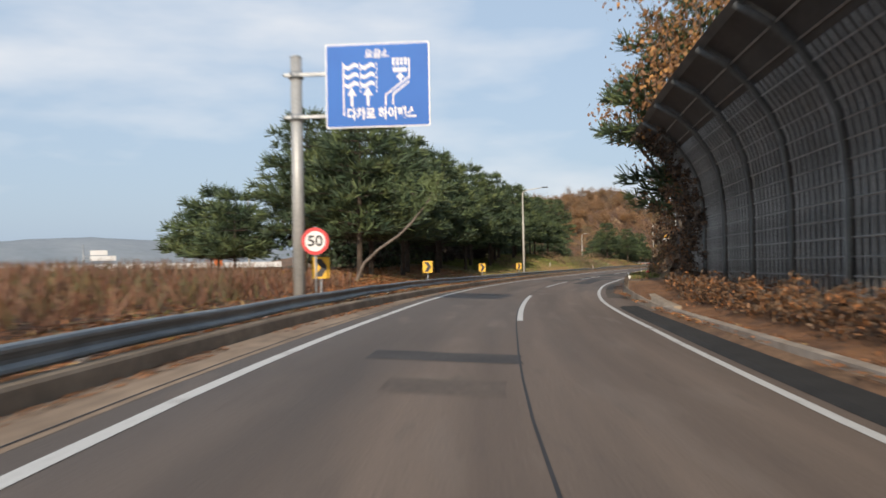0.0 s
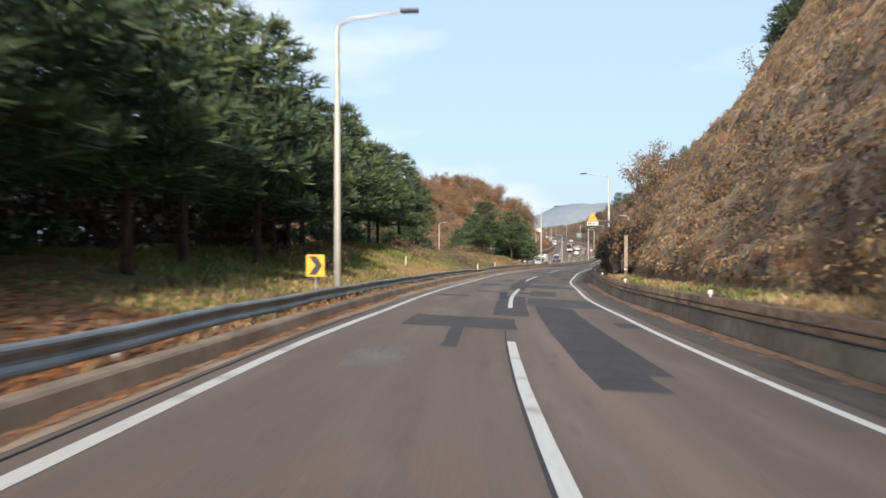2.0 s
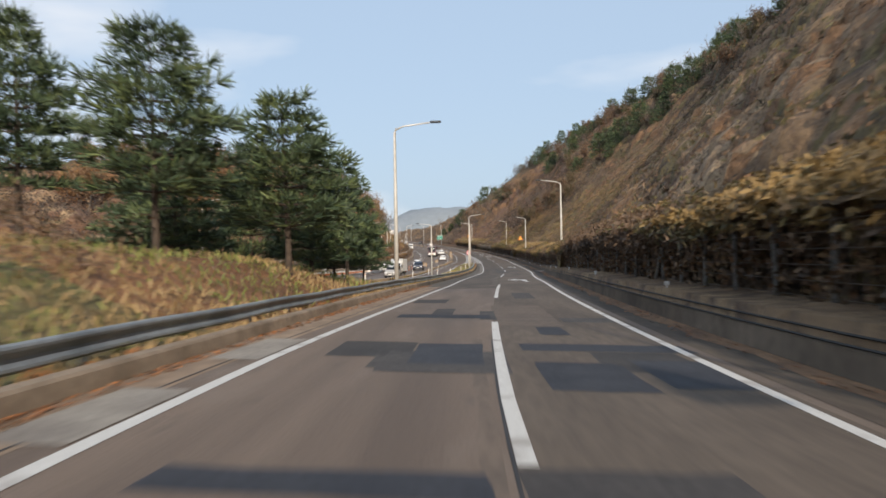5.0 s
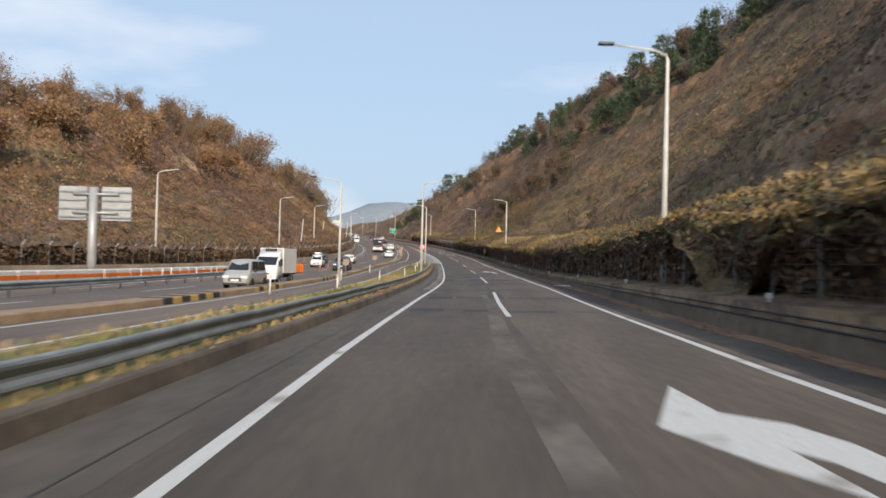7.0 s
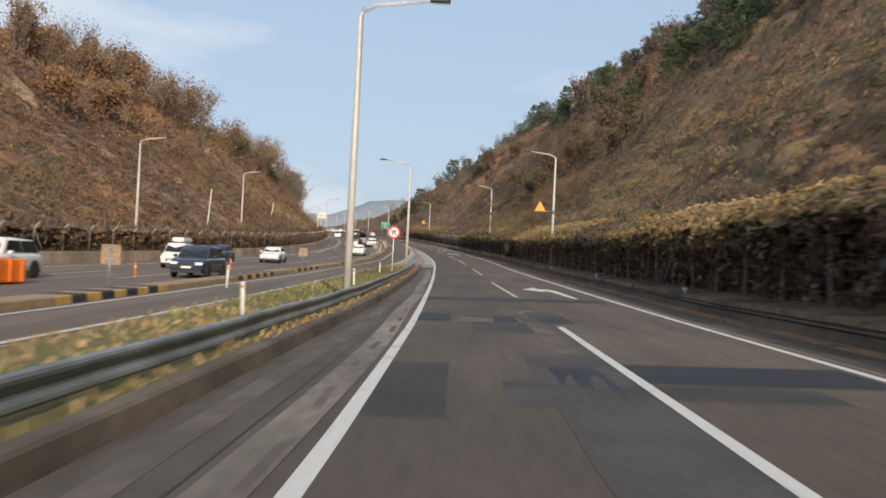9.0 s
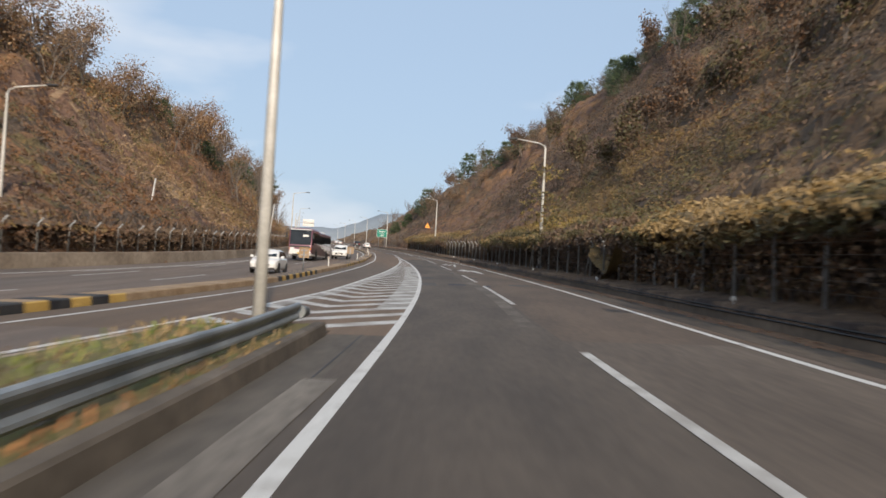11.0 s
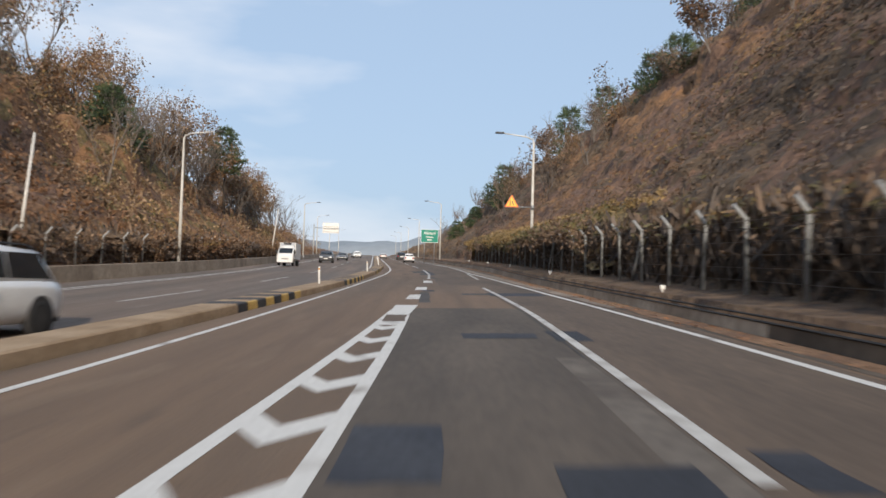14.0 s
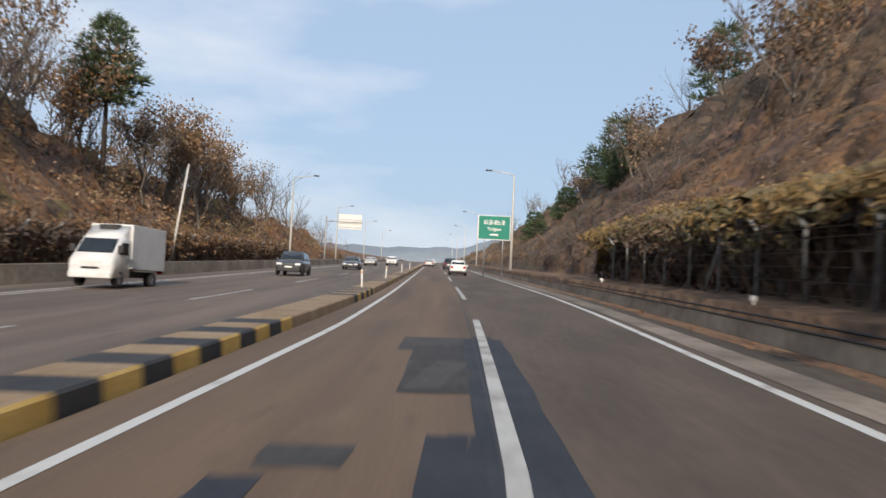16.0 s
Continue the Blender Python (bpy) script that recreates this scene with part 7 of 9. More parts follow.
# ---- vines over the fences ----
def vine_roof(spans, off, side, h0, h1, mat, label, x0=0.10):
    """The lumpy mat of stems under the vines, from the fence's top back to the slope."""
    for s0, s1 in spans:
        ss = np.array(steps(s0, s1, 0.45))
        x = np.linspace(x0, 1, 14)
        S, X = np.meshgrid(ss, x, indexing="ij")
        wall = WALL_R(S) if side > 0 else -WALL_O(S)
        wave = 1.1 * np.exp(-((S - 124) / 8.0) ** 2) + 0.30 * (domes(S, S * 0 + 3, 7.0, 21) - 0.5)
        end = np.minimum(smooth(s0 + 1, s0 + 9, S), 1 - smooth(s1 - 3, s1, S))
        lat = wall + off - 0.6 + 4.4 * X + 0.35 * domes(S, S * 0 + 2, 1.7, 23) * (X < 0.2)
        h = h0 - 0.42 + (h1 - h0) * np.clip(X, 0, 1) ** 0.6 + wave + 0.45 * domes(S, X * 5.5, 1.4, 25, 0.1) + 0.25 * domes(S, X * 5.5, 0.6, 26, 0.1) - 2.2 * (1 - end)
        h = np.where(X > 0.5, np.maximum(h, slope_at(side, S, lat - wall) + 0.25), h)
        P = spots(S, lat * side, h)
        n, m = S.shape
        idx = np.arange(n * m).reshape(n, m)
        quads = np.stack([idx[:-1, :-1], idx[:-1, 1:], idx[1:, 1:], idx[1:, :-1]], -1).reshape(-1, 4)
        if side < 0:
            quads = quads[:, ::-1]
        ob = mesh_of("vine_roof", P.reshape(-1, 3), quads.tolist(), mat, None, None, True)
        tagged(ob, label, "vines", kind="stuff")


def vines(name, spans, off, side, label, per_m, mats, h0=2.25, h1=3.45, drape=True, roof=None, x0=0.10):
    """A thick roof of vines resting on the fence top and the slope, ragged tails hanging from its rim, growth below
    painted in shade tones.
    """
    cs, rs, top = [], [], []      # top: paints sunlit tones high on the roof, shade tones low
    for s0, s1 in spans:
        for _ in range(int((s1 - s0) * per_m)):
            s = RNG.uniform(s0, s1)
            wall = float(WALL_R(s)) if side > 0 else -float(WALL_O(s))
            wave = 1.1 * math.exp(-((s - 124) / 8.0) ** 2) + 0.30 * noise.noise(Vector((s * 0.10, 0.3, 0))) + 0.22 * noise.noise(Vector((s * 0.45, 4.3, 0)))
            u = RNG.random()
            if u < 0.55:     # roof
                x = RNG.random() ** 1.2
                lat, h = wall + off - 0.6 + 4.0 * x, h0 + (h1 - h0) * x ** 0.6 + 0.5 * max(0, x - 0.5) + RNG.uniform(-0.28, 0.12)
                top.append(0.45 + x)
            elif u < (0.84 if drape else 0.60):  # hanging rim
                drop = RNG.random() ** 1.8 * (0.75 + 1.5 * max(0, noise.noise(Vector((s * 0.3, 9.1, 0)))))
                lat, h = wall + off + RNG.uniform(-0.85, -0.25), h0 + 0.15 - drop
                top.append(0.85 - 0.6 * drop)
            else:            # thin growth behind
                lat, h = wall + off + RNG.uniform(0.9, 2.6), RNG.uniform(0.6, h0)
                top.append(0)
            cs.append(spots(s, lat if side > 0 else -lat, h + wave))
            rs.append(RNG.uniform(0.22, 0.5))
    if roof:
        vine_roof(spans, off, side, h0, h1, roof, label, x0)
    c, r, top = np.array(cs), np.array(rs), np.array(top)
    per = 11
    pos, ax, ay = blobs(c, np.stack([r, r, r * 0.55], 1), per, 0.06, 0.17, 0.26, (-0.5 * side, 0.25, -0.75, 0.35), 0.10)
    # leaf tone follows top, imitating a sunlit roof and the shade under it
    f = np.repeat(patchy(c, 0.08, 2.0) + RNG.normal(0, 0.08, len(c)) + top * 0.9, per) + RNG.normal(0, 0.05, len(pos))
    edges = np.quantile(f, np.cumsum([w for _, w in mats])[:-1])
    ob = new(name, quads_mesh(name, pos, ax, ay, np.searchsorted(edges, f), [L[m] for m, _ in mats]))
    return tagged(ob, label, "vines", kind="stuff")


def fence_thicket(name, n, s0, s1, side, label):
    s = RNG.uniform(s0, s1, n)
    c = []
    for a in s:
        lat = (float(WALL_R(a)) if side > 0 else -float(WALL_O(a))) + 1.55 + 1.5 * RNG.random()
        c.append(spots(a, lat * side, 0.55 + 2.3 * RNG.random()))
    c = np.array(c)
    o = np.concatenate([RNG.normal(0, 0.45, (n, 2)), np.ones((n, 1))], 1)
    o /= np.linalg.norm(o, axis=1)[:, None]
    sd = np.cross(o, unit(n))
    sd /= np.linalg.norm(sd, axis=1)[:, None] + 1e-9
    # the dark share puts the shade under the vine roof into the stems' colour
    ob = new(name, quads_mesh(name, c, sd * RNG.uniform(0.02, 0.10, n)[:, None], o * RNG.uniform(0.2, 0.8, n)[:, None], RNG.choice(3, n, p=[0.35, 0.40, 0.25]), [L["twig_and_shade"], L["grey_twig"], L["brown"]]))
    return tagged(ob, label, "brush", kind="stuff")


def curtain(name, s0, s1, off, side, h0, label, per_m, mats):
    """Dry vines and leaves that hang on the fence itself."""
    n = int((s1 - s0) * per_m)
    s = RNG.uniform(s0, s1, n)
    wall = WALL_R(s) if side > 0 else -WALL_O(s)
    h = 0.75 + (h0 - 0.75) * RNG.random(n) ** 0.75
    c = spots(s, (wall + off + RNG.uniform(0.0, 0.5, n)) * side, h)
    r = RNG.uniform(0.15, 0.42, n)
    per = 10
    pos, ax, ay = blobs(c, np.stack([r, r, r * 1.3], 1), per, 0.04, 0.12, 0.5, (0, 0, -1, 0.3), 0.1)
    mi = RNG.choice(len(mats), len(pos), p=[w for _, w in mats])
    return tagged(new(name, quads_mesh(name, pos, ax, ay, mi, [L[m] for m, _ in mats])), label, "vines", kind="stuff")


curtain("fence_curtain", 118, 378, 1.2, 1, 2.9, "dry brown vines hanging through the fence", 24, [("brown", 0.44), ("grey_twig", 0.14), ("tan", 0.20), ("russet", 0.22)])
# these two curtains are darkened to imitate shade under the vines
curtain("fence_curtain", 378, 432, 1.4, 1, 2.9, "dry vines darkened as if shaded, hanging through the fence", 9, [("brown", 0.30), ("grey_twig", 0.30), ("twig_and_shade", 0.40)])
curtain("fence_curtain", 464, 530, 1.4, 1, 2.9, "dry vines darkened as if shaded, hanging through the fence", 9, [("brown", 0.30), ("grey_twig", 0.30), ("twig_and_shade", 0.40)])
curtain("fence_curtain", 240, 590, 1.35, -1, 2.3, "brown vines hanging through the far fence", 14, [("brown", 0.50), ("russet", 0.20), ("grey_twig", 0.14), ("tan", 0.16)])
curtain("fence_curtain", 486, 592, 1.0, -1, 2.7, "russet and brown vines covering the far fence", 34, [("brown", 0.48), ("russet", 0.32), ("tan", 0.20)])
fence_thicket("fence_thicket", 30000, 119, 532, 1, "tangle of stems darkened to imitate shade behind the fence")
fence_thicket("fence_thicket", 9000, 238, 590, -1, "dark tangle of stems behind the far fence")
VINE = [("twig_and_shade", 0.08), ("brown", 0.26), ("olive", 0.20), ("ochre", 0.32), ("straw", 0.14)]
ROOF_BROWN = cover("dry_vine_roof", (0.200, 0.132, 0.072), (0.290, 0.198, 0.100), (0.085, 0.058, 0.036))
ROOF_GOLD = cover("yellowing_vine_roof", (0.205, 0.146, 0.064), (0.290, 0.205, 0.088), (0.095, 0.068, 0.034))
thicket("fence_end_brush", 420, 117.2, 134, 6.55, 9.6, 3.3, "mound of tangled brown vines at the end of the fence", [("twig_and_shade", 0.22), ("brown", 0.38), ("russet", 0.12), ("ochre", 0.28)], 40, 0.4, 0.9, (0.04, 0.12))
vines("fence_vines", [(117.6, 235)], 1.35, 1, "dry brown and ochre vines hanging over the fence", 42, [("twig_and_shade", 0.10), ("brown", 0.42), ("olive", 0.12), ("ochre", 0.31), ("straw", 0.05)], 2.75, 4.3, roof=ROOF_BROWN, x0=-0.02)
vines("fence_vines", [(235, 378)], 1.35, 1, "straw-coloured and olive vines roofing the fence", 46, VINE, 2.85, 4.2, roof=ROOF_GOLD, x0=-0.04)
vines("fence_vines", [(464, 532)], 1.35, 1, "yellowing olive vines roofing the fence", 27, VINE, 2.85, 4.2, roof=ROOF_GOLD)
vines("fence_vines", [(378, 430)], 1.15, 1, "yellow-green vines spilling thickly over the fence", 38, [("twig_and_shade", 0.20), ("brown", 0.18), ("olive", 0.36), ("ochre", 0.18), ("gold", 0.08)], 2.75, 4.2, roof=ROOF_GOLD)
vines("fence_vines", [(430, 464)], 2.1, 1, "yellowing vines behind the bare fence posts", 18, [("twig_and_shade", 0.20), ("brown", 0.34), ("olive", 0.24), ("ochre", 0.22)], 2.45, 3.5, False)
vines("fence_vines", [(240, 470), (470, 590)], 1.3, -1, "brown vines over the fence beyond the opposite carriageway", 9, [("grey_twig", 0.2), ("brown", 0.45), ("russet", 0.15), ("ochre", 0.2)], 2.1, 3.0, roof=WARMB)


# ---- grass, field brush, litter ----
def tufts(name, pts, lo, hi, width, mats, label, category="grass", spread=0.5):
    c = np.array(pts)
    n = len(c)
    o = np.concatenate([RNG.normal(0, spread, (n, 2)), np.ones((n, 1))], 1)
    o /= np.linalg.norm(o, axis=1)[:, None]
    ln = RNG.uniform(lo, hi, n)[:, None]
    side = np.cross(o, unit(n))
    side /= np.linalg.norm(side, axis=1)[:, None] + 1e-9
    f = patchy(c, 0.11, 3.0) + RNG.normal(0, 0.22, n)
    edges = np.quantile(f, np.cumsum([w for _, w in mats])[:-1])
    ob = new(name, quads_mesh(name, c + o * ln * 0.5, side * width, o * ln * 0.6, np.searchsorted(edges, f), [L[m] for m, _ in mats]))
    return tagged(ob, label, category, kind="stuff")


def field(n, s0, s1, l0, l1, power=1.0):
    out = []
    for _ in range(n):
        s = RNG.uniform(s0, s1)
        lat = float(KERB_L(s)) - 0.35 - (l0 + (l1 - l0) * RNG.random() ** power)
        out.append(spots(s, lat, land(s, lat)))
    return out


tufts("field_brush", field(22000, -10, 37, 2.5, 36, 1.2), 0.35, 0.85, 0.020, [("brown", 0.22), ("field_red", 0.70), ("olive", 0.08)], "knee-high red-brown dry brush on the field", "brush", 0.3)
tufts("verge_grass_blades", field(14000, -10, 130, 0.3, 9.0, 1.3), 0.05, 0.16, 0.025, [("red_litter", 0.55), ("straw", 0.15), ("brown", 0.22), ("grass", 0.08)], "short dry grass and pine litter under the pines")
tufts("verge_grass_blades", field(30000, 84, 140, 3.6, 15.0, 1.0), 0.12, 0.32, 0.022, [("straw", 0.16), ("grass", 0.84)], "green grass on the upper bank")
tufts("verge_grass_blades", field(16000, 76, 140, 0.3, 4.6, 1.0), 0.12, 0.30, 0.020, [("straw", 0.56), ("grass", 0.24), ("brown", 0.20)], "long straw-coloured grass beside the guardrail")
tufts("verge_grass_blades", field(22000, 138, 215, 0.3, 14.0, 1.2), 0.12, 0.34, 0.020, [("straw", 0.42), ("grass", 0.36), ("brown", 0.22)], "long straw and green grass on the verge bank")
_g = []
for _ in range(12000):
    s_ = RNG.uniform(206, 352)
    a_, b_ = float(RAMP_R(s_)) + 0.75, float(RAIL_L(s_)) - 0.05
    t_ = RNG.random()
    _g.append(spots(s_, a_ * (1 - t_) + b_ * t_, 0.12))
tufts("verge_grass_blades", _g, 0.06, 0.22, 0.02, [("straw", 0.45), ("grass", 0.4), ("brown", 0.15)], "thin green and straw grass on the narrow verge")
_g = []
for _ in range(9000):
    s_ = RNG.uniform(47, 119)
    lat_ = float(WALL_R(s_)) + 0.45 + 2.4 * RNG.random()
    _g.append(spots(s_, lat_, land(s_, lat_)))
tufts("ledge_grass", _g, 0.06, 0.26, 0.022, [("straw", 0.46), ("grass", 0.40), ("brown", 0.14)], "thin straw and green grass on the ledge behind the wall")
_g = []
for _ in range(9000):
    s_ = RNG.uniform(-10, 350)
    _g.append(spots(s_, float(KERB_L(s_)) - RNG.uniform(0.2, 0.55), 0.13))
tufts("rail_grass", _g, 0.05, 0.2, 0.018, [("straw", 0.5), ("brown", 0.3), ("red_litter", 0.2)], "dry grass growing along the foot of the guardrail")


def litter(name, n, s0, s1, flo, fhi, h, label, mats=(("red_litter", 0.6), ("brown", 0.4)), size=(0.025, 0.07)):
    out = []
    for _ in range(n):
        s = RNG.uniform(s0, s1)
        if noise.noise(Vector((s * 0.35, 1.5, 0))) < RNG.uniform(-0.5, 0.35):
            continue
        a, b = float(flo(s)), float(fhi(s))
        out.append(spots(s, a + (b - a) * RNG.random() ** 0.8, h))
    c = np.array(out)
    ax, ay = leaf_axes(len(c), size[0], size[1], 0.7)
    ax[:, 2] *= 0.25
    ay[:, 2] *= 0.25
    mi = RNG.choice(len(mats), len(c), p=[w for _, w in mats])
    return tagged(new(name, quads_mesh(name, c, ax, ay, mi, [L[m] for m, _ in mats])), label, "leaf litter", kind="stuff")


litter("leaf_litter", 15000, -20, 210, lambda s: EDGE_L(s) * 0.25 + KERB_L(s) * 0.75, KERB_L, 0.022, "orange pine litter drifted against the kerb")
litter("leaf_litter", 9000, 49, 520, lambda s: WALL_R(s) - 0.7, WALL_R, 0.03, "brown leaf litter in the gutter")
litter("leaf_litter", 24000, -15, 46, lambda s: EDGE_R(s) + 1.02, lambda s: WALL_R(s) + 2.2, 0.2, "red-brown fallen leaves on the verge", (("red_litter", 0.52), ("brown", 0.38), ("straw", 0.10)), (0.035, 0.10))
# dark brush at the foot of the noise barrier
_c, _r = [], []
for _ in range(520):
    s_ = RNG.uniform(-8, 46)
    _c.append(spots(s_, RNG.uniform(6.6, 8.0) if s_ < 39 else RNG.uniform(6.4, 9.0), RNG.uniform(0.30, 1.25) if s_ < 37 else RNG.uniform(0.3, 5.5)))
    _r.append(RNG.uniform(0.25, 0.6))
_c, _r = np.array(_c), np.array(_r)
_p, _ax, _ay = blobs(_c, np.stack([_r, _r, _r * 0.8], 1), 46, 0.03, 0.10, 0.35, (0, 0, 1, 0.3), 0.1)
tagged(new("barrier_brush", quads_mesh("barrier_brush", _p, _ax, _ay, RNG.choice(4, len(_p), p=[0.34, 0.20, 0.32, 0.14]), [L["brown"], L["twig_and_shade"], L["russet"], L["red_litter"]])),
       "tangled brown brush at the foot of the noise barrier", "brush", kind="stuff")

# brown vines over the end bay of the barrier
_c, _r = [], []
for _ in range(150):
    s_ = 39.3 - 4.8 * RNG.random() ** 1.6
    h_ = RNG.uniform(0.2, 7.1)
    over_ = float(np.interp(h_, [0, 3.9, 4.7, 5.4, 6.05, 6.65, 7.1], [0, 0.05, 0.2, 0.5, 0.95, 1.55, 2.3]))
    _c.append(spots(s_, 7.82 - over_ - 0.15 * RNG.random(), h_ + 0.3))
    _r.append(RNG.uniform(0.2, 0.5))
_c, _r = np.array(_c), np.array(_r)
_p, _ax, _ay = blobs(_c, np.stack([_r, _r, _r], 1) * 0.8, 30, 0.04, 0.11, 0.5, (0, 0, -1, 0.3), 0.1)
tagged(new("barrier_vines", quads_mesh("barrier_vines", _p, _ax, _ay, RNG.choice(4, len(_p), p=[0.4, 0.35, 0.15, 0.10]), [L["twig_and_shade"], L["brown"], L["grey_twig"], L["russet"]])),
       "brown dead vines hanging over the end of the noise barrier", "vines", kind="stuff")

# vines climbing the lamp post on the slope's foot
_c = np.array([spots(401 + RNG.normal(0, 1.1), 8.6 + RNG.normal(0, 0.7), 4.0 + 4.6 * RNG.random() ** 1.3) for _ in range(70)])
_r = RNG.uniform(0.25, 0.6, 70)
_p, _ax, _ay = blobs(_c, np.stack([_r, _r, _r * 0.6], 1), 26, 0.05, 0.12, 0.5, (0, 0, -1, 0.3), 0.1)
tagged(new("climbing_vines", quads_mesh("climbing_vines", _p, _ax, _ay, RNG.choice(3, len(_p), p=[0.45, 0.3, 0.25]), [L["olive"], L["ochre"], L["gold"]])),
       "yellow-green vines climbing round the lamp post", "vines", kind="stuff")

# orange needle carpet under the pines
_c = []
for _ in range(42000):
    s_ = RNG.uniform(-4, 122)
    d_ = 0.3 + 15 * RNG.random() ** 1.3
    if noise.noise(Vector((s_ * 0.09, d_ * 0.25, 2.2))) < RNG.uniform(-0.7, 0.2) + max(0, s_ - 58) / 45:
        continue
    lat_ = float(KERB_L(s_)) - 0.3 - d_
    _c.append(spots(s_, lat_, land(s_, lat_) + 0.03))
for _ in range(20000):      # thickest round the first pines
    s_, d_ = RNG.uniform(34, 66), 0.3 + 17 * RNG.random()
    lat_ = float(KERB_L(s_)) - 0.3 - d_
    _c.append(spots(s_, lat_, land(s_, lat_) + 0.05))
_c = np.array(_c)
_ax, _ay = leaf_axes(len(_c), 0.06, 0.17, 0.8)
_ax[:, 2] *= 0.15
_ay[:, 2] *= 0.15
tagged(new("needle_carpet", quads_mesh("needle_carpet", _c, _ax, _ay, RNG.choice(2, len(_c), p=[0.8, 0.2]), [L["red_litter"], L["straw"]])), "orange carpet of fallen pine needles", "leaf litter", kind="stuff")


# a thin pine that leans out towards the road
def leaning_pine():
    base = spot(43.2, -8.4, 0.2)
    rel = lambda s, lat, h: spot(s, lat, h) - base
    top = thing("leaning_pine", Matrix.Translation(base), "thin bare pine stem leaning towards the road with green tuft", "pine tree")
    stem = [rel(43.2, -8.4, 0.0), rel(42.7, -7.7, 1.3), rel(42.3, -6.8, 2.05), rel(42.1, -5.75, 2.75), rel(42.1, -5.1, 3.4), rel(42.2, -4.4, 4.3), rel(42.4, -3.9, 5.2), rel(42.6, -3.7, 5.8)]
    wood([(stem, [0.10, 0.085, 0.075, 0.065, 0.06, 0.05, 0.035, 0.015])], M["grey_bark"], "trunk", top, 9)
    wood([([stem[5], stem[5] + Vector((-0.5, 0.5, 0.5)), stem[5] + Vector((-0.9, 0.7, 0.8))], [0.03, 0.02, 0.006]), ([stem[5], stem[5] + Vector((0.4, -0.6, 0.3)), stem[5] + Vector((0.6, -1.0, 0.45))], [0.025, 0.016, 0.005])],
         M["grey_bark"], "branch_framework", top, 5)
    c = np.array([(stem[5] + Vector((-0.9, 0.7, 0.8)))[:], (stem[5] + Vector((0.5, -0.9, 0.4)))[:], stem[5][:], stem[6][:], (stem[6] + Vector((0.1, 0.3, 0.4)))[:], (stem[5] + Vector((-0.4, 0.1, 0.2)))[:]])
    c = np.repeat(c, 14, 0) + RNG.normal(0, 0.30, (84, 3))
    cc = np.repeat(c, 10, 0)
    o = unit(len(cc)) + np.array([0.2, 0, 0.5])
    o /= np.linalg.norm(o, axis=1)[:, None]
    ln = RNG.uniform(0.14, 0.26, len(cc))[:, None]
    sd = np.cross(o, unit(len(cc)))
    sd /= np.linalg.norm(sd, axis=1)[:, None] + 1e-9
    cr = new("needles", quads_mesh("needles", cc + o * ln * 0.6, sd * 0.022, o * ln, np.zeros(len(cc), int), [L["pine_light"]]))
    cr.parent = top


leaning_pine()

# ---- vehicles ----
def car_paint(name, base, metal=0.0, rough=0.28):
    m = material(name, base, tuple(c * 0.9 + 0.01 for c in base), 1.5, rough, metal, fine=0.04)
    m.node_tree.nodes["Principled BSDF"].inputs["Coat Weight"].default_value = 0.5
    return m


C = {"white": car_paint("white_car_paint", (0.74, 0.74, 0.73)), "silver": car_paint("silver_car_paint", (0.46, 0.45, 0.43), 0.35, 0.35),
     "navy": car_paint("dark_blue_car_paint", (0.018, 0.028, 0.055)), "grey": car_paint("dark_grey_car_paint", (0.055, 0.06, 0.068), 0.3),
     "charcoal": car_paint("charcoal_car_paint", (0.025, 0.026, 0.028)), "mauve": car_paint("mauve_coach_paint", (0.20, 0.085, 0.115), 0.1, 0.35),
     "glass": material("tinted_car_glass", (0.012, 0.015, 0.019), (0.022, 0.027, 0.032), 1.0, 0.08),
     "trim": material("black_plastic_trim", (0.02, 0.02, 0.021), (0.035, 0.035, 0.036), 4.0, 0.6),
     "rim": material("alloy_rim", (0.40, 0.41, 0.42), (0.5, 0.5, 0.51), 4.0, 0.35, 0.7),
     "lamp": material("clear_headlamp", (0.70, 0.72, 0.74), (0.8, 0.8, 0.8), 3.0, 0.12),
     "red": material("red_tail_lamp", (0.35, 0.012, 0.014), (0.45, 0.02, 0.02), 3.0, 0.2),
     "amber": material("amber_lamp", (0.65, 0.22, 0.02), (0.7, 0.28, 0.03), 3.0, 0.2),
     "plate": material("white_plate", (0.70, 0.70, 0.68), (0.76, 0.76, 0.74), 3.0, 0.5),
     "plate_yellow": material("yellow_plate", (0.62, 0.42, 0.05), (0.68, 0.47, 0.07), 3.0, 0.5),
     "cargo": material("white_cargo_panel", (0.62, 0.62, 0.61), (0.74, 0.74, 0.73), 0.8, 0.45, fine=0.05)}


def loft(sections, caps=True):
    """A closed skin through cross-sections with equal numbers of points."""
    bm = bmesh.new()
    rings = [[bm.verts.new(p) for p in sec] for sec in sections]
    n = len(rings[0])
    for a, b in zip(rings, rings[1:]):
        for k in range(n):
            f = bm.faces.new((a[k], a[(k + 1) % n], b[(k + 1) % n], b[k]))
            f.smooth = True
    if caps:
        bm.faces.new(rings[0][::-1])
        bm.faces.new(rings[-1])
    bmesh.ops.recalc_face_normals(bm, faces=bm.faces)
    return bm


def shell_section(y, w, z0, z1, crown=0.03):
    """Rounded body section of half width w between sill and belt."""
    h = z1 - z0
    right = [(w * 0.86, z0), (w * 0.97, z0 + h * 0.16), (w, z0 + h * 0.45), (w * 0.985, z0 + h * 0.78), (w * 0.93, z1 - 0.012), (w * 0.5, z1 + crown * 0.8)]
    return [(x, y, z) for x, z in right] + [(0, y, z1 + crown)] + [(-x, y, z) for x, z in right[::-1]]


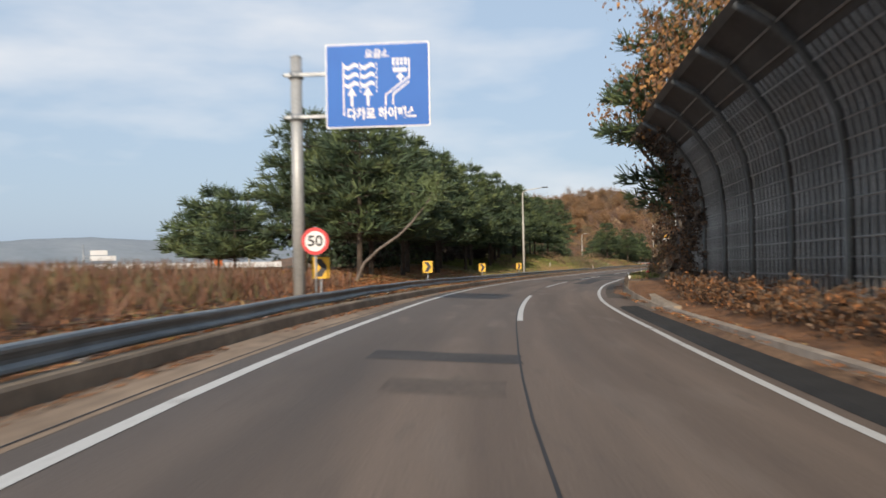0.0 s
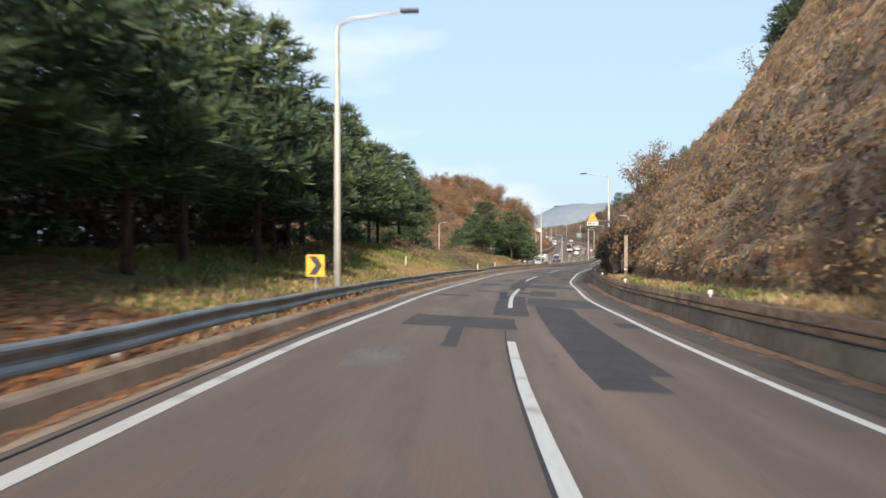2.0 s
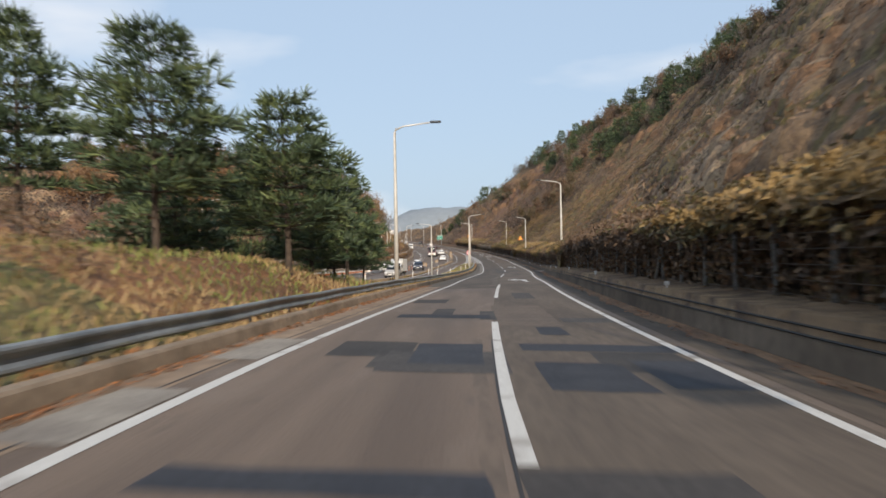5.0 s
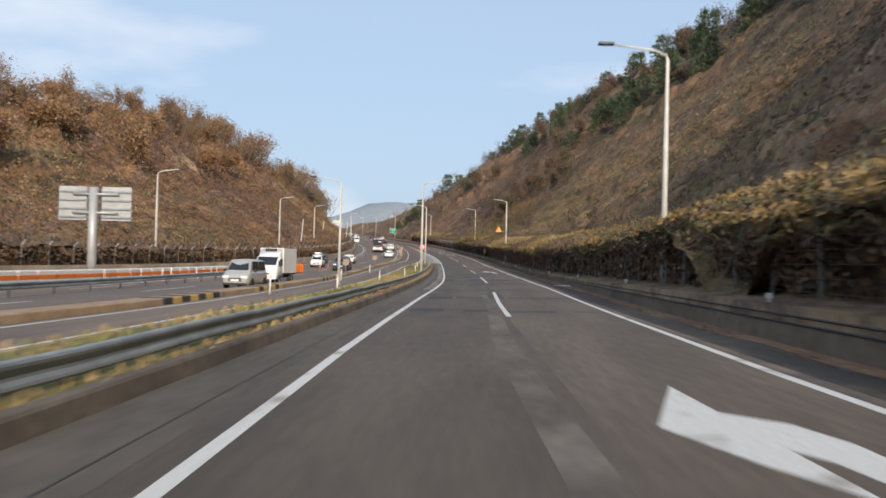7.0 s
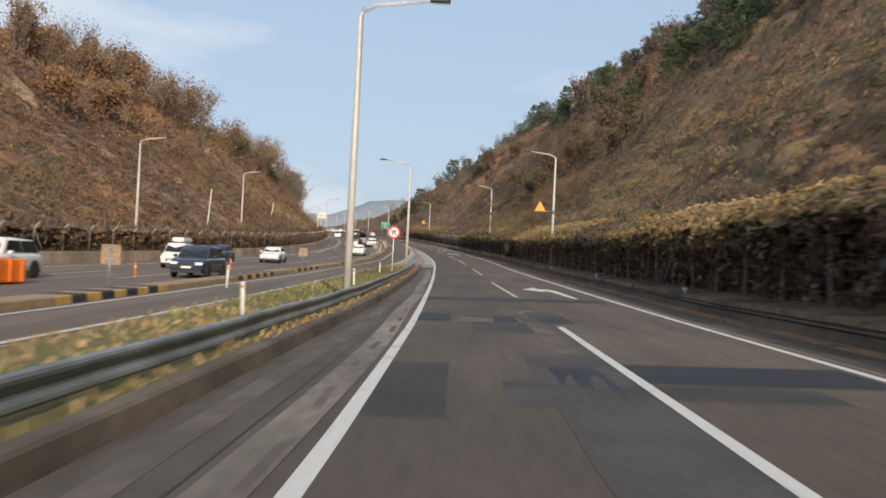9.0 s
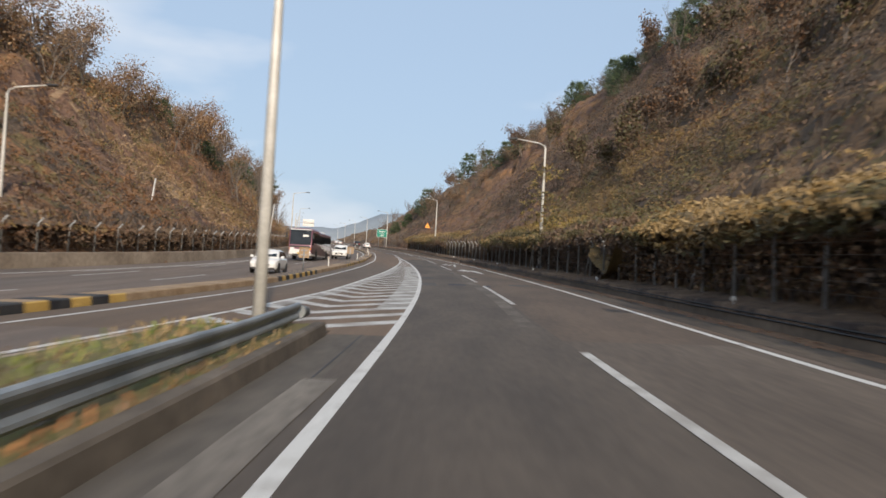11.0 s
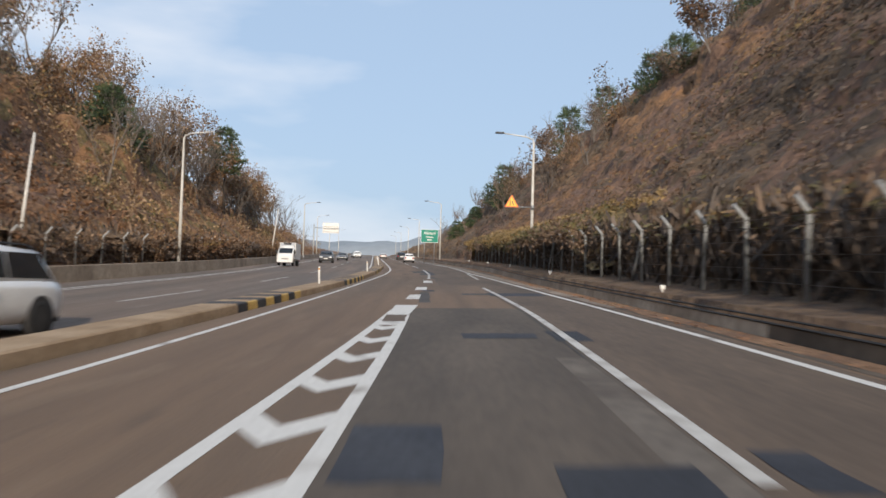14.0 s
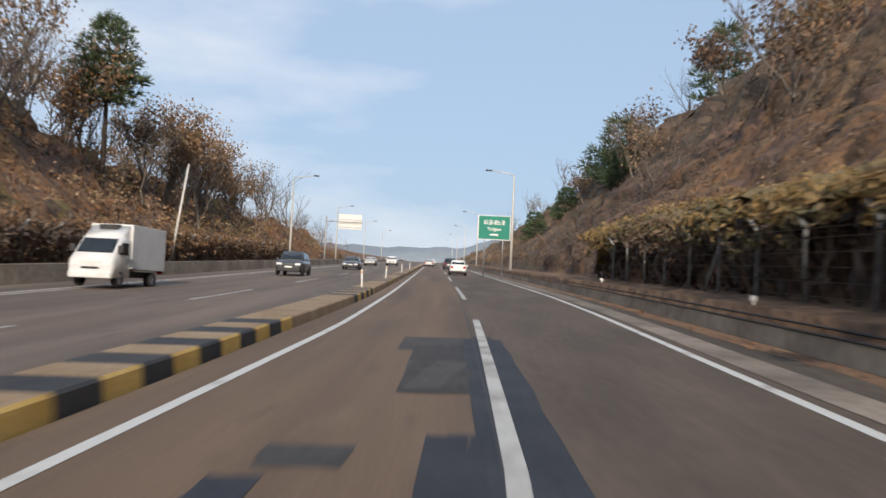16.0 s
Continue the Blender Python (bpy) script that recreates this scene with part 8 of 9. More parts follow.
def solid_quad(bm, a, b, c, d, lift):
    """A thin pane on four corners, lifted along its normal."""
    a, b, c, d = (Vector(p) for p in (a, b, c, d))
    nrm = (b - a).cross(d - a).normalized() * lift
    lo = [bm.verts.new(p - nrm * 0.5) for p in (a, b, c, d)]
    hi = [bm.verts.new(p + nrm) for p in (a, b, c, d)]
    bm.faces.new(hi)
    bm.faces.new(lo[::-1])
    for k in range(4):
        bm.faces.new((lo[k], lo[(k + 1) % 4], hi[(k + 1) % 4], hi[k]))
    bmesh.ops.recalc_face_normals(bm, faces=bm.faces)


def quad_part(name, corners, mat, parent, lift=0.012, label=""):
    bm = bmesh.new()
    solid_quad(bm, *corners, lift)
    return part(name, bm, mat, parent, label)


def inset(corners, f, g=None):
    """Corners drawn in along both directions."""
    a, b, c, d = (Vector(p) for p in corners)
    g = f if g is None else g
    q = lambda u, v: a * (1 - u) * (1 - v) + b * u * (1 - v) + c * u * v + d * (1 - u) * v
    return q(f, g), q(1 - f, g), q(1 - f, 1 - g), q(f, 1 - g)


def wheel(parent, x, y, r, width=0.2, rim_r=0.66):
    w = new("wheel")
    w.parent = parent
    w.matrix_local = Matrix.Translation((x, y, r))
    prof = [(rim_r * r, -0.5), (0.94 * r, -0.5), (r, -0.34), (r, 0.34), (0.94 * r, 0.5), (rim_r * r, 0.5)]
    bm = bmesh.new()
    rings = [[bm.verts.new((p[1] * width, math.cos(math.tau * k / 20) * p[0], math.sin(math.tau * k / 20) * p[0])) for p in prof] for k in range(20)]
    for k in range(20):
        a, b = rings[k], rings[(k + 1) % 20]
        for j in range(5):
            bm.faces.new((a[j], a[j + 1], b[j + 1], b[j])).smooth = True
    bmesh.ops.recalc_face_normals(bm, faces=bm.faces)
    part("tyre", bm, M["black"], w)
    side = 1 if x > 0 else -1
    bm = bmesh.new()
    hub = bm.verts.new((side * width * 0.30, 0, 0))
    outer = [bm.verts.new((side * width * (0.46 if k % 2 else 0.30), math.cos(math.tau * k / 20) * rim_r * r * 1.01, math.sin(math.tau * k / 20) * rim_r * r * 1.01)) for k in range(20)]
    back = bm.verts.new((-side * width * 0.1, 0, 0))
    for k in range(20):
        bm.faces.new((hub, outer[k], outer[(k + 1) % 20]))
        bm.faces.new((back, outer[(k + 1) % 20], outer[k]))
    bmesh.ops.recalc_face_normals(bm, faces=bm.faces)
    part("rim", bm, C["rim"], w)
    return w


SHAPES = {   # length, width, height, belt, sill, wheel radius, hood drop, cabin: base of screen, roof front, roof rear, tail glass base (from the nose, as parts of the length)
    "sedan": (4.75, 1.84, 1.46, 0.93, 0.22, 0.33, 0.17, 0.27, 0.43, 0.72, 0.90),
    "hatchback": (4.0, 1.72, 1.50, 0.96, 0.22, 0.31, 0.14, 0.22, 0.40, 0.84, 0.965),
    "suv": (4.75, 1.92, 1.74, 1.08, 0.28, 0.37, 0.10, 0.24, 0.37, 0.86, 0.97),
    "van": (3.6, 1.62, 1.70, 1.0, 0.22, 0.29, 0.10, 0.13, 0.27, 0.93, 0.985)}


def car(shape, m, paint, name, label, group, roof_box=False):
    Lg, W, H, belt, sill, wr, drop, a, b, c, d = SHAPES[shape]
    top = thing(name, m, label, "car", group)
    w, y = W / 2, lambda u: Lg * (0.5 - u)
    prof = [(0.0, 0.80, sill + 0.16, belt - drop - 0.26), (0.012, 0.88, sill + 0.04, belt - drop - 0.12), (0.06, 0.96, sill, belt - drop - 0.04), (a * 0.6, 0.99, sill, belt - drop * 0.6), (a, 1.0, sill, belt - 0.02),
            (0.5, 1.0, sill, belt), (0.8, 1.0, sill, belt + 0.02), (0.93, 0.97, sill, belt + 0.01), (0.988, 0.91, sill + 0.05, belt - 0.05), (1.0, 0.84, sill + 0.18, belt - 0.16)]
    part("body", loft([shell_section(y(u), w * k, z0, z1) for u, k, z0, z1 in prof]), C[paint], top)
    wb, wt, zb, zt = w * 0.92, w * 0.74, belt - 0.03, H
    rf, rr = H - 0.03, H - 0.05
    sec = lambda yy, hb, ht, z0, z1: [(hb, yy[0], z0), (ht, yy[1], z1 - 0.05), (ht * 0.86, yy[1], z1), (0, yy[1], z1 + 0.02), (-ht * 0.86, yy[1], z1), (-ht, yy[1], z1 - 0.05), (-hb, yy[0], z0)]
    mid = (b + c) / 2
    cabin = part("cabin", loft([sec((y(a), y(a) - 0.02), wb * 0.93, wb * 0.91, zb, zb + 0.08), sec((y(a) - 0.15, y(b)), wb, wt, zb, rf), sec((y(mid), y(mid)), wb, wt, zb, zt), sec((y(c), y(c)), wb * 0.98, wt * 0.97, zb, rr),
                                sec((y(d), y(d) + 0.03), wb * 0.92, wb * 0.88, zb, zb + 0.08)]), C[paint], top)
    g = 0.03
    ws = [(-wb * 0.90, y(a) + g - 0.02, zb + 0.09), (wb * 0.90, y(a) + g - 0.02, zb + 0.09), (wt * 0.90, y(b) + g - 0.01, rf - 0.05), (-wt * 0.90, y(b) + g - 0.01, rf - 0.05)]
    quad_part("windscreen", inset(ws, 0.03), C["glass"], cabin, 0.012)
    rw = [(wb * 0.88, y(d) - g + 0.03, zb + 0.10), (-wb * 0.88, y(d) - g + 0.03, zb + 0.10), (-wt * 0.88, y(c) - g, rr - 0.06), (wt * 0.88, y(c) - g, rr - 0.06)]
    quad_part("rear_window", inset(rw, 0.04), C["glass"], cabin, 0.012)
    xs = lambda z: wb + (wt - wb) * (z - zb) / (rf - zb) + 0.012
    z0, z1 = zb + 0.09, rr - 0.07
    yf0, yf1, yr1, yr0 = y(a) - 0.35, y(b) - 0.08, y(c) + 0.10, y(d) + 0.34
    ym = y((a + b) / 4 + (c + d) / 4)
    for s in (1, -1):
        for p0, p1, q1, q0 in ((yf0, yf1, ym + 0.04, ym + 0.04), (ym - 0.04, ym - 0.04, yr1, yr0)):
            quad = [(s * xs(z0), p0, z0), (s * xs(z1), p1, z1), (s * xs(z1), q1, z1), (s * xs(z0), q0, z0)]
            quad_part("side_window", quad if s > 0 else quad[::-1], C["glass"], cabin, 0.006)
        part("mirror", boxed(s * w - (0.0 if s > 0 else 0.2), s * w + (0.2 if s > 0 else 0.0), y(a) - 0.45, y(a) - 0.33, belt - 0.02, belt + 0.13, bevel=0.03), C[paint if shape != "van" else "trim"], top)
        part("headlight", boxed(s * w * 0.68 - 0.2, s * w * 0.68 + 0.2, y(0.03) - 0.1, y(0.0) + 0.012, belt - drop - 0.30, belt - drop - 0.15, bevel=0.03), C["lamp"], top)
        part("tail_light", boxed(s * w * 0.72 - 0.13, s * w * 0.72 + 0.13, y(1.0) - 0.012, y(0.965), belt - 0.34, belt - 0.12, bevel=0.03), C["red"], top)
        for u in (0.19, 0.81):
            bm = bmesh.new()
            tube(bm, [(s * (w - 0.12), y(u), wr + 0.02), (s * (w + 0.008), y(u), wr + 0.02)], wr * 1.16, 20)
            bmesh.ops.recalc_face_normals(bm, faces=bm.faces)
            part("wheel_arch", bm, C["trim"], top)
            wheel(top, s * (w - 0.085), y(u), wr)
    part("grille", boxed(-w * 0.48, w * 0.48, y(0.02), y(0.0) + 0.012, sill + 0.2, belt - drop - 0.28, bevel=0.02), C["trim"], top)
    part("front_bumper_lip", boxed(-w * 0.84, w * 0.84, y(0.05), y(0.004) + 0.012, sill - 0.02, sill + 0.12, bevel=0.03), C["trim"], top)
    part("rear_bumper_lip", boxed(-w * 0.84, w * 0.84, y(0.996) - 0.012, y(0.95), sill, sill + 0.2, bevel=0.03), C["trim"], top)
    part("plate", boxed(-0.26, 0.26, y(0) - 0.02, y(0) + 0.024, sill + 0.22, sill + 0.33), C["plate"], top)
    part("plate", boxed(-0.26, 0.26, y(1) - 0.02, y(1) + 0.02, belt - 0.36, belt - 0.25), C["plate"], top)
    if shape == "suv":
        for s in (1, -1):
            part("roof_rail", tubed([(s * wt * 0.86, y(b) - 0.1, H + 0.0), (s * wt * 0.86, y(b) - 0.3, H + 0.045), (s * wt * 0.86, y(c) + 0.3, H + 0.04), (s * wt * 0.86, y(c) + 0.1, H - 0.01)], 0.018, 6), C["trim"], top)
    if roof_box:
        part("roof_box", boxed(-0.42, 0.42, y(c) + 0.1, y(b) - 0.25, H + 0.06, H + 0.38, bevel=0.12), C["white"], top, "white roof cargo box")
    return top


def box_truck(m, label, group, body="white"):
    top = thing("box_truck", m, label, "truck", group)
    w = 0.87
    sec = lambda y0, z0, z1, k: [(w * k, y0, z0), (w * k, y0, z1 - 0.15), (w * k * 0.9, y0, z1), (-w * k * 0.9, y0, z1), (-w * k, y0, z1 - 0.15), (-w * k, y0, z0)]
    bm = bmesh.new()
    cab = part("cab", loft([sec(2.62, 0.36, 0.98, 0.93), sec(2.52, 0.34, 1.15, 1.0), sec(2.30, 0.36, 1.32, 1.0), sec(1.72, 0.36, 1.94, 0.96), sec(1.45, 0.36, 2.0, 0.96), sec(0.98, 0.36, 1.98, 0.96)]), C[body], top)
    bm.free()
    quad_part("windscreen", inset([(-w * 0.88, 2.335, 1.30), (w * 0.88, 2.335, 1.30), (w * 0.84, 1.78, 1.90), (-w * 0.84, 1.78, 1.90)], 0.03), C["glass"], cab)
    for s in (1, -1):
        q = [(s * (w * 0.985), 2.15, 1.28), (s * (w * 0.965), 1.78, 1.74), (s * (w * 0.965), 1.2, 1.74), (s * (w * 0.985), 1.2, 1.26)]
        quad_part("side_window", q if s > 0 else q[::-1], C["glass"], cab, 0.012)
        part("mirror", boxed(s * w - (0.02 if s > 0 else 0.2), s * w + (0.2 if s > 0 else 0.02), 2.16, 2.22, 1.32, 1.62, bevel=0.02), C["trim"], top)
        part("headlight", boxed(s * 0.62 - 0.17, s * 0.62 + 0.17, 2.45, 2.635, 0.78, 0.96, bevel=0.03), C["lamp"], top)
        wheel(top, s * (w - 0.12), 1.85, 0.32, 0.2)
        wheel(top, s * (w - 0.16), -1.35, 0.32, 0.3)
        part("tail_light", boxed(s * 0.66 - 0.12, s * 0.66 + 0.12, -2.56, -2.46, 0.62, 0.74), C["red"], top)
    part("front_bumper", boxed(-w * 0.96, w * 0.96, 2.4, 2.68, 0.32, 0.58, bevel=0.05), C["white"], top)
    part("grille", boxed(-0.36, 0.36, 2.5, 2.632, 0.66, 0.76, bevel=0.02), C["trim"], top)
    part("plate", boxed(-0.26, 0.26, 2.66, 2.69, 0.40, 0.51), C["plate"], top)
    part("chassis", boxed(-0.42, 0.42, -2.4, 1.4, 0.40, 0.66), C["trim"], top)
    part("cargo_box", boxed(-w * 1.0, w * 1.0, -2.5, 0.92, 0.74, 2.52, bevel=0.02), C["cargo"], top, "white insulated cargo box")
    part("roof_fairing", loft([[(w * 0.8, 1.72, 1.93), (w * 0.8, 1.70, 2.0), (-w * 0.8, 1.70, 2.0), (-w * 0.8, 1.72, 1.93)], [(w * 0.9, 0.96, 1.93), (w * 0.88, 0.96, 2.45), (-w * 0.88, 0.96, 2.45), (-w * 0.9, 0.96, 1.93)]]), C[body], top)
    part("cooling_unit", boxed(-0.4, 0.4, 0.9, 1.25, 2.25, 2.48, bevel=0.03), C["trim"], top)
    return top


def coach(m, label):
    top = thing("coach_bus", m, label, "bus", "traffic on the opposite carriageway")
    w, h, f, r = 1.25, 3.35, 5.9, -5.9
    sec = lambda y0, z0, z1, k: [(w * k, y0, z0), (w * k, y0, z1 - 0.32), (w * k * 0.95, y0, z1 - 0.09), (w * k * 0.82, y0, z1), (-w * k * 0.82, y0, z1), (-w * k * 0.95, y0, z1 - 0.09), (-w * k, y0, z1 - 0.32), (-w * k, y0, z0)]
    body = part("body", loft([sec(f, 0.55, 1.35, 0.92), sec(f - 0.05, 0.45, 1.52, 0.97), sec(f - 0.30, 0.36, 3.15, 1.0), sec(f - 0.5, 0.35, 3.27, 1.0), sec(f - 1.2, 0.35, h - 0.05, 1.0), sec(1.9, 0.35, h - 0.05, 1.0), sec(1.5, 0.35, h - 0.22, 1.0), sec(r + 0.25, 0.35, h - 0.24, 1.0), sec(r, 0.5, h - 0.42, 0.95)]), C["mauve"], top)
    part("skirt", loft([sec(f + 0.03, 0.5, 1.0, 0.90), sec(f - 0.09, 0.33, 0.92, 0.99), sec(f - 0.32, 0.33, 0.80, 1.006), sec(r + 0.2, 0.33, 0.80, 1.006), sec(r - 0.01, 0.45, 0.85, 0.955)]), C["white"], top, "white lower skirt")
    quad_part("windscreen", inset([(-w * 0.93, f - 0.03, 1.46), (w * 0.93, f - 0.03, 1.46), (w * 0.93, f - 0.275, 3.08), (-w * 0.93, f - 0.275, 3.08)], 0.02), C["glass"], body, 0.03, "tall windscreen with a destination board behind it")
    part("destination_board", boxed(-0.85, -0.25, f - 0.2, f - 0.10, 2.35, 2.58), C["plate"], top)
    part("sun_visor", boxed(-w * 0.92, w * 0.92, f - 0.4, f - 0.18, 3.06, 3.16, bevel=0.03), C["white"], top)
    for s in (1, -1):
        for k in range(7):
            y1, y0 = f - 1.0 - k * 1.5, f - 1.0 - (k + 1) * 1.5 + 0.04
            zt = 2.85 if y0 > 1.3 else 2.72
            q = [(s * w * 1.001, y1, 1.75), (s * w * 1.001, y1, zt), (s * w * 1.001, y0, zt), (s * w * 1.001, y0, 1.75)]
            quad_part("side_window", q if s > 0 else q[::-1], C["glass"], body, 0.014)
        q = [(s * w * 0.995, f - 0.25, 1.5), (s * w * 0.995, f - 0.35, 2.8), (s * w * 1.002, f - 0.96, 2.8), (s * w * 1.002, f - 0.96, 1.5)]
        quad_part("side_window", q if s > 0 else q[::-1], C["glass"], body, 0.014)
        part("pale_stripe", boxed(s * w - 0.01, s * w + 0.012, -1.2, 0.4, 1.35, 1.48), C["plate"], top)
        arm = part("mirror", tubed([(s * w * 0.8, f - 0.15, 3.05), (s * w * 1.12, f + 0.28, 3.0), (s * w * 1.14, f + 0.3, 2.55)], 0.025, 6), C["trim"], top)
        part("mirror_case", boxed(s * w * 1.14 - 0.11, s * w * 1.14 + 0.11, f + 0.24, f + 0.36, 2.15, 2.62, bevel=0.04), C["trim"], arm)
        part("headlight", boxed(s * 0.82 - 0.24, s * 0.82 + 0.24, f - 0.2, f + 0.05, 0.98, 1.16, bevel=0.04), C["lamp"], top)
        part("indicator", boxed(s * 1.12 - 0.07, s * 1.12 + 0.07, f - 0.2, f + 0.01, 1.0, 1.14, bevel=0.02), C["amber"], top)
        for yy in (f - 2.7, r + 2.9):
            bm = tube(bmesh.new(), [(s * (w - 0.3), yy, 0.54), (s * (w + 0.012), yy, 0.54)], 0.6, 24)
            bmesh.ops.recalc_face_normals(bm, faces=bm.faces)
            part("wheel_arch", bm, C["trim"], top)
            wheel(top, s * (w - 0.13), yy, 0.5, 0.3, 0.58)
    part("grille", boxed(-w * 0.86, w * 0.86, f - 0.1, f + 0.03, 1.2, 1.36, bevel=0.03), C["trim"], top)
    part("plate", boxed(-0.26, 0.26, f + 0.0, f + 0.06, 0.52, 0.66), C["plate_yellow"], top)
    part("bumper_slot", boxed(-w * 0.6, w * 0.6, f, f + 0.045, 0.40, 0.50), C["trim"], top)
    for k in range(2):
        part("roof_unit", boxed(-0.8, 0.8, -4.6 + k * 3.2, -2.9 + k * 3.2, h - 0.25, h - 0.06, bevel=0.06), C["white"], top)
    return top


SAME, OPP = "traffic ahead", "traffic on the opposite carriageway"
car("hatchback", place(573, 1.8), "white", "white_hatchback", "small white hatchback driving ahead in the same direction", SAME)
car("suv", place(612, 1.7), "charcoal", "dark_suv", "dark sport utility car ahead of the hatchback", SAME)
car("sedan", place(691, -1.2), "white", "white_sedan", "white saloon car far ahead on the road", SAME)
car("sedan", place(655, -1.6), "silver", "silver_sedan", "silver saloon car far ahead on the road", SAME)
car("suv", place(550, -10.8, 0, 180), "grey", "dark_suv", "dark grey sport utility car coming the other way", OPP)
car("sedan", place(584, -9.8, 0, 180), "grey", "grey_sedan", "dark grey saloon car coming the other way", OPP)
car("sedan", place(628, -11, 0, 180), "silver", "silver_sedan", "silver saloon car coming the other way", OPP)
car("suv", place(642, -8.2, 0, 180), "white", "white_suv", "white sport utility car coming the other way", OPP)
car("sedan", place(668, -9.4, 0, 180), "charcoal", "dark_sedan", "dark saloon car far off coming the other way", OPP)
box_truck(place(522.5, -13.4, 0, 176), "small white refrigerated box truck coming the other way", OPP)
coach(place(433.5, -12.1, 0, 173), "mauve and white coach with dark tinted windows")
car("suv", place(442.5, -8.9, 0, 174), "white", "white_suv", "white sport utility car with black roof rails beside the median", OPP)
car("van", place(263.5, -12.5, 0, 174), "silver", "boxy_minivan", "small silver boxy minivan on the opposite carriageway", OPP)
box_truck(place(275, -13.1, 0, 175), "white box truck on the opposite carriageway", OPP)
car("suv", place(310, -19.2, 0, 180), "white", "white_suv", "white sport utility car beside the orange crash cushion", OPP)
car("van", place(333, -18.6, 0, 180), "white", "white_minivan", "white minivan with dark windows and a roof box", OPP, roof_box=True)
car("suv", place(321, -13.8, 0, 180), "navy", "dark_blue_suv", "dark blue sport utility car on the opposite carriageway", OPP)
car("sedan", place(352, -20.6, 0, 180), "navy", "dark_sedan", "dark blue saloon car by the far wall", OPP)
car("sedan", place(355, -16.3, 0, 180), "white", "white_sedan", "white saloon car on the opposite carriageway", OPP)
car("hatchback", place(390, -10.5, 0, 178), "white", "white_hatchback", "small pearl white hatchback beside the median", OPP)

# ---- repairs in the asphalt ----
def repairs(key, mat, rows, label, h):
    """Rectangular patches, each (start, end, left, right) along and across the road, with slightly ragged edges."""
    rnd = random.Random(len(key) + len(rows))
    for s0, s1, a, b in rows:
        n = max(2, int((s1 - s0) / 1.2))
        jag = lambda: rnd.uniform(-0.03, 0.03)
        left = [(s0 + (s1 - s0) * k / n, a + jag()) for k in range(n + 1)]
        right = [(s0 + (s1 - s0) * k / n, b + jag()) for k in range(n + 1)]
        verts, uv = [], []
        for (sa, la), (sb, lb) in zip(left, right):
            for q in range(5):
                s, lat = sa + jag() * 1.5, la + (lb - la) * q / 4
                verts.append(spots(s, lat, h + 0.0006 * rnd.random()))
                uv.append((s, lat))
        faces = [(i * 5 + q, i * 5 + q + 1, i * 5 + q + 6, i * 5 + q + 5) for i in range(n) for q in range(4)]
        tagged(mesh_of(key, verts, faces, mat, None, uv), label, "road repair", kind="structure")


repairs("brown_repair", M["brown_patch"], [(9.7, 11, -1.1, 0.41), (42.5, 43.9, -1.61, -0.32), (101.7, 103.9, -1.79, -1.06), (102.6, 105.9, -0.12, 0.41), (103.3, 104.2, -1.61, -0.14), (111.7, 115.4, -0.5, -0.03), (112.3, 114.5, 2.09, 3.31), (112.6, 115.7, 0.82, 1.39), (115.7, 117.1, 0.89, 1.57), (143.2, 147.2, -2, -1.23), (143.7, 145.4, 0.65, 1.31), (156.9, 168.1, 0.15, 0.31), (171.9, 181, 0.73, 2.35), (250.5, 252.1, -0.83, -0.05), (271.6, 274.5, -1.16, -0.16)],
        "brown worn asphalt repair", 0.0030)
repairs("dark_repair", M["patch"], [(13, 14.3, -1.7, 0.7), (40.6, 41.6, -1.7, -0.71), (70.6, 91.6, 1.69, 2.59), (72.3, 90.5, 1.95, 2.98), (75, 82.9, -0.56, -0.27), (79.6, 83.5, -1.75, 0.92), (82.3, 84.1, 3.64, 4.45), (84.8, 98.8, 0.3, 1.37), (91.3, 98, 1.45, 4.48), (96.2, 97.6, -2.39, -1.06), (100.5, 103.5, 1.55, 2.73), (102, 103.8, 0.89, 1.8), (102.4, 103.4, -1.1, 0.12), (103.3, 106.6, 1.51, 2.87), (106.8, 124.6, 0.26, 1.14), (111, 124.3, 0.03, 0.3), (111.1, 118.1, 1.17, 3.02), (111.6, 113, -1.78, -1.01), (112.1, 115.8, 2.74, 4.28), (113.1, 114.5, -2.6, -2.07), (113.8, 115.8, -1.76, -0.75), (121.2, 123.6, 0.94, 2.47), (121.9, 125, -1.05, -0.26), (123, 130.5, -0.05, 1.35)],
        "dark grey rectangular asphalt repair worn smooth", 0.0040)
repairs("dark_repair", M["patch"], [(132, 138.4, 2.83, 3.93), (143.3, 145.2, 2.43, 3.52), (144, 146.9, -1.26, 0.19), (150.1, 157.7, 0.42, 1.99), (152.6, 156.3, -2.01, 0.4), (152.8, 154.8, 3.13, 3.64), (163, 165.8, -1.24, 0.69), (163.4, 165.7, -1.4, -0.91), (163.5, 166.1, 2.1, 3.57), (164.8, 167.3, -2.19, -0.85), (173.2, 174.8, 2.45, 3.9), (173.8, 177.6, 0.33, 0.78), (174.8, 178.8, -1.04, -0.43), (182.6, 185.6, -2.14, -0.9), (186.3, 192.3, 1.73, 2.59), (239.3, 240.7, 1.62, 3.14), (239.5, 240.5, 3.71, 4.37), (250.1, 256.2, 1.46, 2.16), (250.3, 251.5, -0.01, 1.17), (253, 255.2, -1.21, -0.93), (259.4, 260.8, 1.46, 1.73), (260.9, 262, -2.19, -1.44), (261.2, 262.5, 1.15, 2.29), (261.2, 263.1, 2.37, 3.71)],
        "dark grey rectangular asphalt repair worn smooth", 0.0045)
